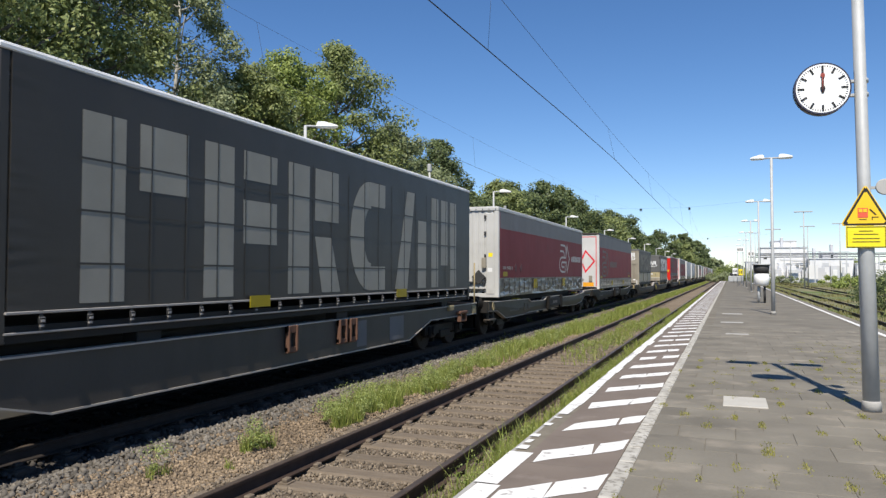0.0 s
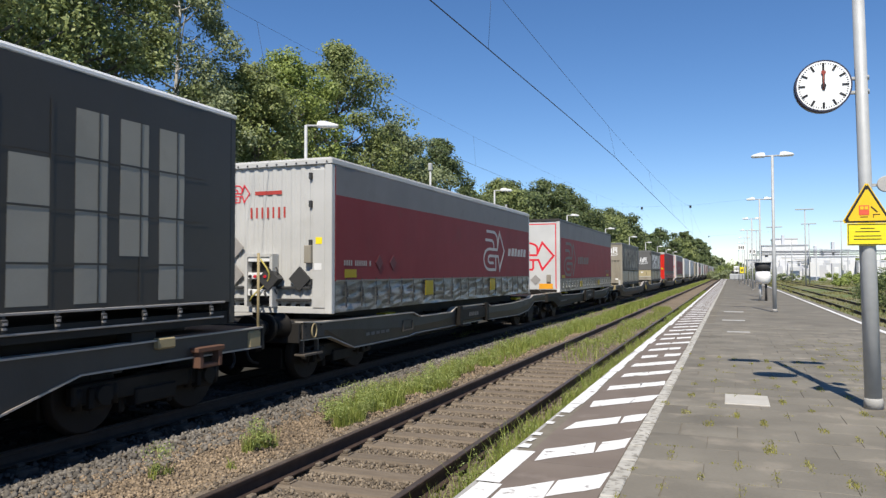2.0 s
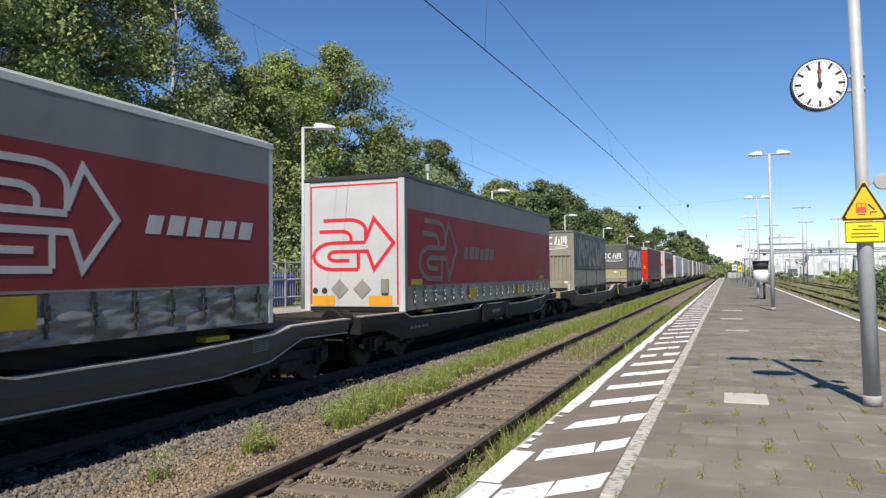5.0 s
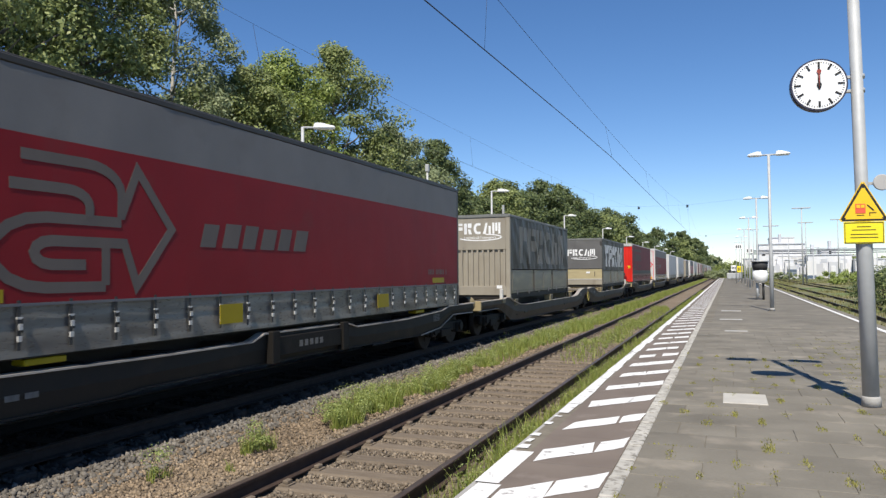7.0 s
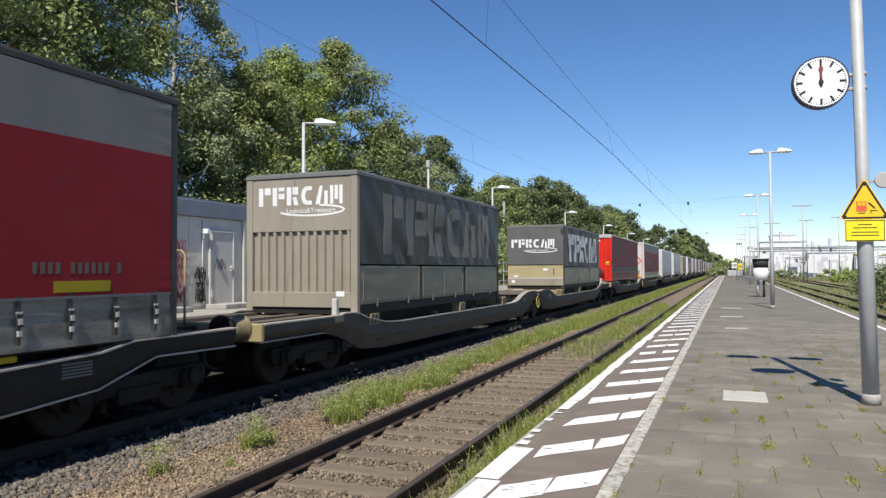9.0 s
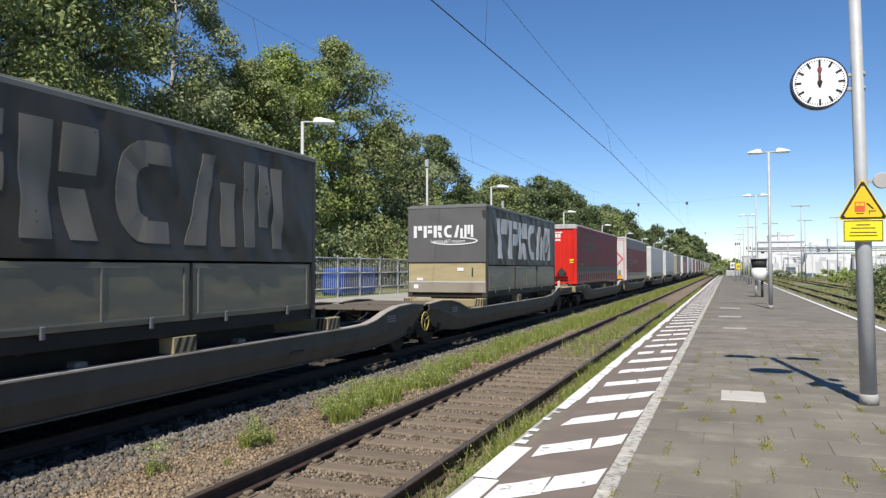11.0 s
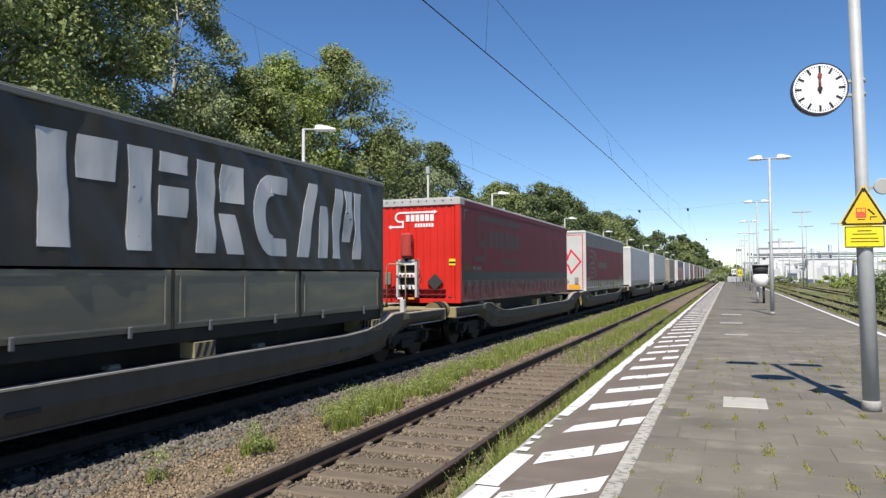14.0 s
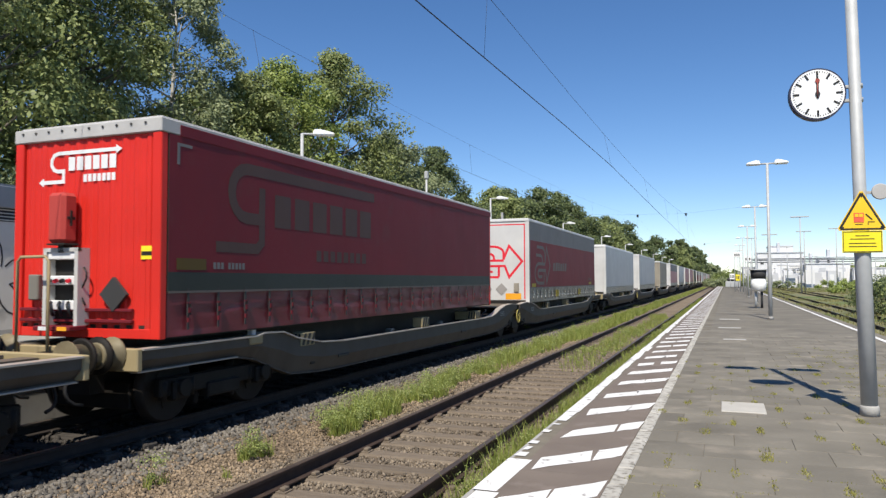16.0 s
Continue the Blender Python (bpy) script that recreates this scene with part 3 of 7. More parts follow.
M["logo_white"] = plain("white_print", (0.80, 0.80, 0.79), 0.45, lo=0.75)
M["logo_pale"] = plain("pale_grey_print", (0.46, 0.44, 0.42), 0.5, stretch=(1, 2, 0.7))
M["logo_grey"] = plain("worn_grey_print", (0.33, 0.31, 0.29), 0.5, stretch=(1, 2, 0.7))
M["yellow_mark"] = plain("yellow_sticker", (0.36, 0.28, 0.012), 0.5, lo=0.5)
M["orange_mark"] = plain("orange_plate", (0.85, 0.38, 0.03), 0.5)
M["frame_dark"] = plain("dark_wagon_steel", (0.024, 0.022, 0.020), 0.6, 0.0, dirt=(0.09, 0.06, 0.04), lo=0.52)
M["sill_dusty"] = plain("dusty_black_sill", (0.060, 0.053, 0.046), 0.5, 0.0, dirt=(0.015, 0.013, 0.011), lo=0.42, hi=0.7, stretch=(1, 1.2, 0.4), bump=0.2, gloss=0.4)
M["frame_grey"] = plain("brown_grey_wagon_steel", (0.104, 0.091, 0.076), 0.6, 0.0, dirt=(0.03, 0.018, 0.012), lo=0.40, hi=0.66, stretch=(1, 1.3, 0.35), bump=0.2)
M["frame_edge"] = plain("worn_flange", (0.44, 0.40, 0.35), 0.55, 0.2, dirt=(0.2, 0.1, 0.06), lo=0.45)
M["rust"] = plain("rusty_steel", (0.135, 0.072, 0.048), 0.8, dirt=(0.12, 0.06, 0.04), lo=0.45)
M["sand_paint"] = plain("sand_yellow_paint", (0.36, 0.29, 0.16), 0.6, dirt=(0.2, 0.14, 0.08), lo=0.5)
M["sand_greasy"] = plain("greasy_sand_paint", (0.21, 0.175, 0.105), 0.5, dirt=(0.03, 0.025, 0.02), lo=0.42, hi=0.62, size=4)
M["undergear"] = plain("oily_running_gear", (0.014, 0.012, 0.010), 0.65, 0.1)
M["wheel"] = plain("worn_wheel_steel", (0.017, 0.014, 0.012), 0.65, 0.1)
M["wine_dark"] = plain("dark_wine_placard", (0.12, 0.03, 0.035), 0.5)
M["panel_grey"] = plain("mid_grey_panel", (0.15, 0.15, 0.16), 0.5)
M["stripe_dark"] = plain("dark_green_stripe", (0.035, 0.042, 0.036), 0.5)
M["logo_worn"] = plain("worn_brown_grey_print", (0.14, 0.118, 0.105), 0.55, stretch=(1, 2, 0.7))
M["deck"] = plain("worn_deck_planks", (0.14, 0.118, 0.092), 0.75, dirt=(0.05, 0.035, 0.025), lo=0.42, stretch=(3, 0.4, 1))
M["wheel_yellow"] = plain("faded_yellow_paint", (0.5, 0.42, 0.12), 0.6)
M["rim_grey"] = plain("grey_green_roof_edge", (0.17, 0.175, 0.165), 0.6)
M["faded_red"] = plain("faded_red_plastic", (0.45, 0.06, 0.05), 0.75)
M["hose"] = plain("grey_placard", (0.05, 0.05, 0.05), 0.6)


def ripple(seed, y, z, wave):
    return noise.noise(Vector((seed * 9.7, y * 1.3 + z * 0.8, z * 0.9))) * wave + noise.noise(Vector((seed * 3.1, y * 5, z * 1.5))) * wave * 0.5 + noise.noise(Vector((seed * 5.3, y * 3.4 + z * 2.6, z * 1.1))) * max(0.0, wave - 0.008) * 1.7


def tarp(name, length, z0, z1, bands, parent, x=1.25, side=1, wave=0.006, seed=0, label="", cols=64, y0=0.02, gather=False, fold=0.0):
    """A hanging curtain: a slightly rippled sheet with folded-in edges. bands: (material, upto z) from the bottom up."""
    zs = [z0]
    for _, zt in bands:
        n = max(2, int((zt - zs[-1]) / (0.02 if fold else 0.045 if gather else 0.09 if wave > 0.01 else 0.25)))
        a = zs[-1]
        zs += [a + (zt - a) * (i + 1) / n for i in range(n)]
    bm = bmesh.new()
    rows = []
    for z in zs:
        row = []
        for i in range(cols + 1):
            y = y0 + (length - 2 * y0) * i / cols
            w = ripple(seed, y, z, wave)
            if fold:
                h = (z - z0) / (z1 - z0)
                for c, k in ((0.52, 1.0), (0.12, 0.8), (0.8, 0.5)):
                    line = c + 0.16 * noise.noise(Vector((y * 0.55, c * 30, seed))) + 0.06 * noise.noise(Vector((y * 2.3, c * 30, seed + 4)))
                    deep = max(0.0, 0.45 + 1.3 * noise.noise(Vector((y * 0.9, c * 17, seed + 2))))
                    w += fold * k * deep / (1 + math.exp((h - line) * 34)) - fold * k * deep * (1 - h) * 0.8
                w += fold * 0.5 * noise.noise(Vector((y * 1.7 + z * 4, z * 3, seed + 9))) + (fold - 0.012) * 0.9 * noise.noise(Vector((y * 3.3 - z * 6, z * 9, seed + 3)))
            if gather:
                d = length - y if gather == "rear" else y
                w += 0.016 * math.exp(-d / 0.3) * math.sin(z * 46 + 5 * noise.noise(Vector((y * 2, z * 3, seed))) + y * 3) * (0.4 + 0.9 * noise.noise(Vector((z * 4, seed, 1))))
            edge = 1.0 if gather else min(1.0, i / 3, (cols - i) / 3)
            row.append(bm.verts.new((side * (x + w * edge), y, z)))
        rows.append(row)
    for j in range(len(zs) - 1):
        zc = (zs[j] + zs[j + 1]) / 2
        mi = next(i for i, (_, zt) in enumerate(bands) if zc <= zt + 1e-6)
        for i in range(cols):
            q = (rows[j][i], rows[j][i + 1], rows[j + 1][i + 1], rows[j + 1][i])
            f = bm.faces.new(q if side > 0 else q[::-1])
            f.material_index, f.smooth = mi, True
    ring = rows[0] + [r[-1] for r in rows[1:]] + rows[-1][-2::-1] + [r[0] for r in rows[-2:0:-1]]
    border = [bm.verts.new(v.co) for v in ring]
    inner = [bm.verts.new((v.co.x - side * 0.03, v.co.y, v.co.z)) for v in border]
    for k in range(len(border)):
        q = (border[k], inner[k], inner[(k + 1) % len(border)], border[(k + 1) % len(border)])
        bm.faces.new(q if side > 0 else q[::-1])
    return part(name, bm, [m for m, _ in bands], parent, label)


def on_side(x):
    return lambda a, b, d: (x + d, a, b)


def on_tarp(seed, wave=0.008):
    """Places on the rippled curtain of a load unit: along it, up it, and proud of it."""
    return lambda a, b, d: (1.265 + ripple(seed, a, b, wave) + d, a, b)


def on_front(y):
    return lambda a, b, d: (a, y - d, b)


def plate(bm, pts, place, thick=0.0016):
    """A thin printed shape: a convex outline laid on a plane."""
    lo, hi = [bm.verts.new(place(a, b, 0.0)) for a, b in pts], [bm.verts.new(place(a, b, thick)) for a, b in pts]
    fs = [bm.faces.new(hi)]
    for k in range(len(pts)):
        fs.append(bm.faces.new((lo[k], lo[(k + 1) % len(pts)], hi[(k + 1) % len(pts)], hi[k])))
    bmesh.ops.recalc_face_normals(bm, faces=fs)


def sheet(bm, quad, place, thick=0.0016, cell=0.11):
    """A printed four-cornered shape that follows the surface below it, closed round its edge."""
    c = [Vector(q) for q in quad]
    na = max(1, round(max((c[1] - c[0]).length, (c[2] - c[3]).length) / cell))
    nb = max(1, round(max((c[3] - c[0]).length, (c[2] - c[1]).length) / cell))
    at = lambda i, j: c[0].lerp(c[1], i / na).lerp(c[3].lerp(c[2], i / na), j / nb)
    g = [[bm.verts.new(place(*at(i, j), thick)) for i in range(na + 1)] for j in range(nb + 1)]
    fs = []
    for j in range(nb):
        for i in range(na):
            fs.append(bm.faces.new((g[j][i], g[j][i + 1], g[j + 1][i + 1], g[j + 1][i])))
            fs[-1].smooth = True
    edge = [(i, 0) for i in range(na)] + [(na, j) for j in range(nb)] + [(i, nb) for i in range(na, 0, -1)] + [(0, j) for j in range(nb, 0, -1)]
    low = [bm.verts.new(place(*at(i, j), 0.0)) for i, j in edge]
    high = [bm.verts.new(g[j][i].co) for i, j in edge]
    for k in range(len(edge)):
        n = (k + 1) % len(edge)
        fs.append(bm.faces.new((low[k], low[n], high[n], high[k])))
    bmesh.ops.recalc_face_normals(bm, faces=fs)
    side = place(*c[0], 1.0)
    face = Vector(side) - Vector(place(*c[0], 0.0))
    if fs[0].normal.dot(face) < 0:
        bmesh.ops.reverse_faces(bm, faces=fs)


def rect(bm, a0, a1, b0, b1, place, thick=0.0016):
    sheet(bm, ((a0, b0), (a1, b0), (a1, b1), (a0, b1)), place, thick)


def ribbon(bm, pts, w, place, thick=0.0016):
    """A band of constant width along a path in a plane."""
    p = [Vector(q) for k, q in enumerate(pts) if not k or (Vector(q) - Vector(pts[k - 1])).length > 1e-5]
    left, right = [], []
    for i in range(len(p)):
        d0 = (p[i] - p[i - 1]).normalized() if i else (p[1] - p[0]).normalized()
        d1 = (p[i + 1] - p[i]).normalized() if i + 1 < len(p) else d0
        n0, n1 = Vector((-d0.y, d0.x)), Vector((-d1.y, d1.x))
        m = (n0 + n1).normalized()
        k = w / 2 / max(0.4, m.dot(n0))
        left.append(p[i] + m * k)
        right.append(p[i] - m * k)
    for i in range(len(p) - 1):
        sheet(bm, [tuple(q) for q in (right[i], right[i + 1], left[i + 1], left[i])], place, thick, 0.16)


def arc(cx, cz, r, a0, a1, n=6):
    return [(cx + r * math.cos(radians(a0 + (a1 - a0) * i / n)), cz + r * math.sin(radians(a0 + (a1 - a0) * i / n))) for i in range(n + 1)]


def arrow_mark(name, cx, cz, s, place, material, parent, label, w=0.13, wide=1.7):
    """A looped band with an arrow head, as plain shapes; s: half its height."""
    bm = bmesh.new()
    g = lambda pts: [(cx + a * s * wide, cz + b * s) for a, b in pts]
    ribbon(bm, g([(0.12, -0.95), (-0.5, -0.95)] + arc(-0.5, -0.45, 0.5, 270, 90, 8) + [(0.3, 0.05)]), w * s, place)
    ribbon(bm, g([(-0.1, -0.62), (-0.45, -0.62)] + arc(-0.45, -0.45, 0.17, 270, 90, 6) + [(0.12, -0.28), (0.12, -0.93)]), w * s, place, 0.0019)
    ribbon(bm, g([(-0.75, 0.9), (-0.1, 0.9)] + arc(-0.1, 0.5, 0.4, 90, 0, 6) + [(0.3, 0.1)]), w * s, place, 0.0022)
    ribbon(bm, g([(-0.85, 0.48), (-0.3, 0.48)] + arc(-0.3, 0.24, 0.24, 90, 0, 5) + [(-0.06, 0.08)]), w * s, place, 0.0025)
    ribbon(bm, g([(0.3, 0.15), (0.5, 0.92), (0.97, 0.0), (0.5, -0.95), (0.34, -0.28), (0.14, -0.28)]), w * s, place, 0.0028)
    return part(name, bm, material, parent, label)


def word_blocks(name, a0, a1, b0, b1, place, material, parent, label="", slots=6, thick=0.0016):
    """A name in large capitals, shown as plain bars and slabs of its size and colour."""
    made = []

    def rect_(*q):
        bm = bmesh.new()
        rect(bm, *q)
        made.append(part(name, bm, material, parent, label))

    def plate_(*q):
        bm = bmesh.new()
        sheet(bm, *q)
        made.append(part(name, bm, material, parent, label))

    p, h = (a1 - a0) / slots, b1 - b0
    for k in range(slots):
        x = a0 + p * k
        w = p * 0.84
        st = w * 0.37
        kind = k % 6
        if kind in (0, 1):
            rect_(x, x + st, b0, b1, place, thick)
            rect_(x + st * 1.35, x + w, b0 + h * (0.62 if kind == 0 else 0.36), b1 if kind == 0 else b0 + h * 0.66, place, thick)
            if kind == 1:
                rect_(x + st * 1.35, x + w, b0 + h * 0.80, b1, place, thick)
        elif kind == 2:
            rect_(x, x + st, b0, b1, place, thick)
            plate_(((x + st * 1.3, b0 + h * 0.45), (x + w * 0.62, b0), (x + w, b0), (x + w * 0.8, b0 + h * 0.45)), place, thick)
            rect_(x + st * 1.3, x + w * 0.95, b0 + h * 0.58, b1, place, thick)
        elif kind == 3:
            bm = bmesh.new()
            ribbon(bm, [(x + w * 0.5 + (w * 0.5 - st * 0.5) * math.cos(radians(a)), b0 + h * 0.5 + (h * 0.5 - st * 0.42) * math.sin(radians(a))) for a in range(90, 271, 15)], st * 0.85, place, thick)
            made.append(part(name, bm, material, parent, label))
            rect_(x + w * 0.48, x + w * 0.9, b0, b0 + h * 0.22, place, thick)
            rect_(x + w * 0.48, x + w * 0.9, b1 - h * 0.22, b1, place, thick)
        elif kind == 4:
            plate_(((x, b0), (x + st, b0), (x + w * 0.6, b1), (x + w * 0.36, b1)), place, thick)
            rect_(x + w * 0.72, x + w, b0, b0 + h * 0.72, place, thick)
        else:
            for j in range(3):
                rect_(x + j * w * 0.37, x + j * w * 0.37 + w * 0.26, b0 + (h * 0.25 if j == 1 else 0), b1, place, thick)
    return made


def name_slabs(name, a0, a1, b0, b1, place, material, parent, label="", slots=6):
    """A name in small letters, shown as a row of plain slabs."""
    p, h = (a1 - a0) / slots, b1 - b0
    for k in range(slots):
        bm = bmesh.new()
        x = a0 + p * k
        rect(bm, x + p * 0.08, x + p * (0.86 if k % 2 else 0.78), b0, b1 - h * (0.0 if k % 3 else 0.08), place)
        part(name, bm, material, parent, label)


def lettering(name, text, x, z, height, y, material, parent, label=""):
    """Words on a front wall, as a thin mesh in the built-in font, from x to the right."""
    cu = bpy.data.curves.new(name, "FONT")
    cu.body, cu.size, cu.extrude = text, height, 0.0015
    ob = bpy.data.objects.new(name, cu)
    scene.collection.objects.link(ob)
    me = bpy.data.meshes.new_from_object(ob.evaluated_get(bpy.context.evaluated_depsgraph_get()))
    bpy.data.objects.remove(ob)
    bpy.data.curves.remove(cu)
    me.transform(pose(x, y, z, 90))
    me.materials.clear()
    me.materials.append(material)
    ob = new(name, me)
    ob.parent = parent
    if label:
        ob["label"] = label
    return ob


def buckles(n, length, z0, z1, material, parent, x=1.256):
    """Strap and buckle, repeated along the skirt."""
    data = None
    for k in range(n):
        y = 0.5 + (length - 0.9) * k / (n - 1)
        if data is None:
            h = z1 - z0
            bm = boxes((0.012, 0.02, -0.018, 0.018, z0 + h * 0.1, z1))
            box(bm, 0.02, 0.036, -0.034, -0.022, z0 + h * 0.42, z0 + h * 0.68)
            box(bm, 0.02, 0.036, 0.022, 0.034, z0 + h * 0.42, z0 + h * 0.68)
            box(bm, 0.02, 0.046, -0.022, 0.022, z0 + h * 0.47, z0 + h * 0.58, mat=1)
            box(bm, 0.02, 0.034, -0.034, 0.034, z0 + h * 0.66, z0 + h * 0.7, mat=1)
            box(bm, 0.02, 0.04, -0.024, 0.02, z0 + h * 0.26, z0 + h * 0.36, mat=1)
            ob = part("buckle", bm, (M["hose"], material), parent)
            data = ob.data
        else:
            ob = new("buckle", data)
            ob.parent = parent
        ob.location = (x, y, 0)


def swap_body(label, length, height, bands, skirt=None, front="flat", front_mats=("white_panel", "white_panel"), rim="alu", rim_h=0.16, detail=True, seed=0, fine=True, posts="alu", gather=False, wave=0.008):
    """A curtain-sided load unit, standing on its base: floor frame, posts, curtains, end walls, roof and skirt."""
    top = thing("swap_body", label, "swap body", group="load units on the train")
    hw = 1.25
    part("floor_frame", boxes((-hw + 0.02, hw - 0.03, 0.04, length - 0.04, 0.0, 0.17)), M["frame_dark"], top)
    bm = boxes((-hw - 0.015, hw + 0.015, -0.012, length + 0.012, height - rim_h, height - 0.02), bevel=0.012)
    box(bm, -hw + 0.04, hw - 0.04, 0.05, length - 0.05, height - 0.02, height + 0.012, bevel=0.01)
    part("roof", bm, M[rim], top)
    for y in (0.0, length - 0.12):
        for s in (-1, 1):
            a, b = sorted((s * (hw - 0.14), s * (hw + 0.006)))
            part("corner_post", boxes((a, b, y, y + 0.12, 0.0, height - rim_h - 0.002), bevel=0.012), M["grey_tarp" if (gather == "rear" or posts == "beige_steel") and y > 1 else posts], top)
    z0 = bands[0][2] if len(bands[0]) > 2 else 0.36
    zb = [(M[b[0]], b[1]) for b in bands]
    for s in (1, -1):
        tarp("curtain", length, z0, height - rim_h - 0.005, zb[:-1] + [(zb[-1][0], height - rim_h - 0.005)], top, hw + 0.012, s, wave=wave, seed=seed + (s < 0), cols=110 if fine else 10, y0=0.13, gather=gather if s > 0 else False)
        if skirt:
            tarp("skirt", length, 0.02, z0 - 0.01, [(M[skirt], z0 - 0.01)], top, hw - 0.002, s, wave=0.006, seed=seed + 5, cols=160 if fine else 10, y0=0.13, fold=(0.03 if skirt == "skirt" and not gather else 0.012) if fine and s > 0 else 0.0)
    if skirt and fine:
        buckles(int(length / 0.62), length, 0.04, z0 + 0.05, M[{"skirt": "dull_white" if gather else "hose"}.get(skirt, "crimson")], top)
        bm = bmesh.new()
        plate(bm, ((0.14, z0 - 0.01), (length - 0.14, z0 - 0.01), (length - 0.14, z0 + 0.02), (0.14, z0 + 0.02)), on_side(hw + 0.018), 0.01)
        part("skirt_rail", bm, M["panel_grey" if gather else "drop_trim" if skirt == "skirt" else "logo_worn"], top)
    # end walls
    lower, upper = front_mats
    if front == "ribbed":
        bm = bmesh.new()
        n = 11
        zt = height - rim_h - 0.003
        pts = [(-hw + 0.14, 0.08)]
        for k in range(n):
            x0, p = -hw + 0.15 + (2 * hw - 0.3) * k / n, (2 * hw - 0.3) / n
            pts += [(x0, 0.045), (x0 + p * 0.4, 0.045), (x0 + p * 0.55, 0.028), (x0 + p * 0.85, 0.028)]
        pts += [(hw - 0.14, 0.08), (hw - 0.14, 0.12), (-hw + 0.14, 0.12)]
        prism(bm, pts, "z", 0.1, zt)
        part("front_wall", bm, M[lower], top)
        part("front_sill", boxes((-hw + 0.141, hw - 0.141, 0.015, 0.11, 0.0, 0.125), bevel=0.008), M[lower], top)
    elif front == "half_ribbed":
        zm = 1.6
        bm = bmesh.new()
        n = 12
        pts = [(-hw + 0.14, 0.09)]
        for k in range(n):
            x0, p = -hw + 0.15 + (2 * hw - 0.3) * k / n, (2 * hw - 0.3) / n
            pts += [(x0, 0.075), (x0 + p * 0.5, 0.075), (x0 + p * 0.6, 0.02), (x0 + p * 0.92, 0.02)]
        pts += [(hw - 0.14, 0.09), (hw - 0.14, 0.13), (-hw + 0.14, 0.13)]
        prism(bm, pts, "z", 0.42, zm)
        part("front_wall", bm, M[lower], top)
        part("front_sill", boxes((-hw + 0.14, hw - 0.14, 0.0, 0.12, 0.12, 0.42), bevel=0.01), M[lower], top)
        part("front_head", boxes((-hw + 0.14, hw - 0.14, 0.012, 0.12, zm, height - rim_h - 0.003), bevel=0.01), M[upper], top)
    elif front == "half_board":
        zm = 1.03
        part("front_board", boxes((-hw + 0.03, hw - 0.03, -0.010, 0.1, 0.46, zm), bevel=0.006), M[lower], top, "worn yellow plywood board")
        part("front_sill", boxes((-hw + 0.02, hw - 0.02, -0.02, 0.12, 0.14, 0.45), bevel=0.012), M["beige_steel"], top)
        bm = bmesh.new()
        nx, nz, zt = 44, 30, height - rim_h - 0.003
        grid = []
        for j in range(nz + 1):
            row = []
            for i in range(nx + 1):
                px, pz = -hw + 0.012 + (2 * hw - 0.024) * i / nx, zm + (zt - zm) * j / nz
                sag = 0.010 * noise.noise(Vector((px * 1.6 + pz, pz * 2.2, seed))) + 0.006 * noise.noise(Vector((px * 7, pz * 1.5, seed + 3)))
                row.append(bm.verts.new((px, -0.006 + min(0.012, max(-0.012, sag)), pz)))
            grid.append(row)
        for j in range(nz):
            for i in range(nx):
                bm.faces.new((grid[j][i], grid[j][i + 1], grid[j + 1][i + 1], grid[j + 1][i])).smooth = True
        box(bm, -hw + 0.14, hw - 0.14, 0.03, 0.1, zm, zt)
        part("front_tarp", bm, M[upper], top, "creased charcoal cloth")
    else:
        part("front_wall", boxes((-hw + 0.14, hw - 0.14, 0.02, 0.1, 0.1, height - rim_h - 0.003), bevel=0.01), M[lower], top)
    part("rear_wall", boxes((-hw + 0.14, hw - 0.14, length - 0.1, length - 0.02, 0.1, height - rim_h - 0.003), bevel=0.01), M[lower], top)
    return top


TRAIN = []          # thing, place along the train at the start, base height


def on_train(ob, s, z):
    TRAIN.append((ob, s, z))
    ob.matrix_world = pose(TRAIN_TRACK, s, z)
    if ob.name.startswith("swap_body"):
        n = max(v.co.y for c in ob.children for v in c.data.vertices)
        part("under_frame", boxes((-0.62, -0.3, 0.3, n - 0.3, 0.32 - z, 0.0), (0.3, 0.62, 0.3, n - 0.3, 0.32 - z, 0.0)), M["frame_dark"], ob)
    return ob


def diamond(bm, a, b, s, place, thick=0.02):
    plate(bm, ((a - s, b), (a, b - s), (a + s, b), (a, b + s)), place, thick)


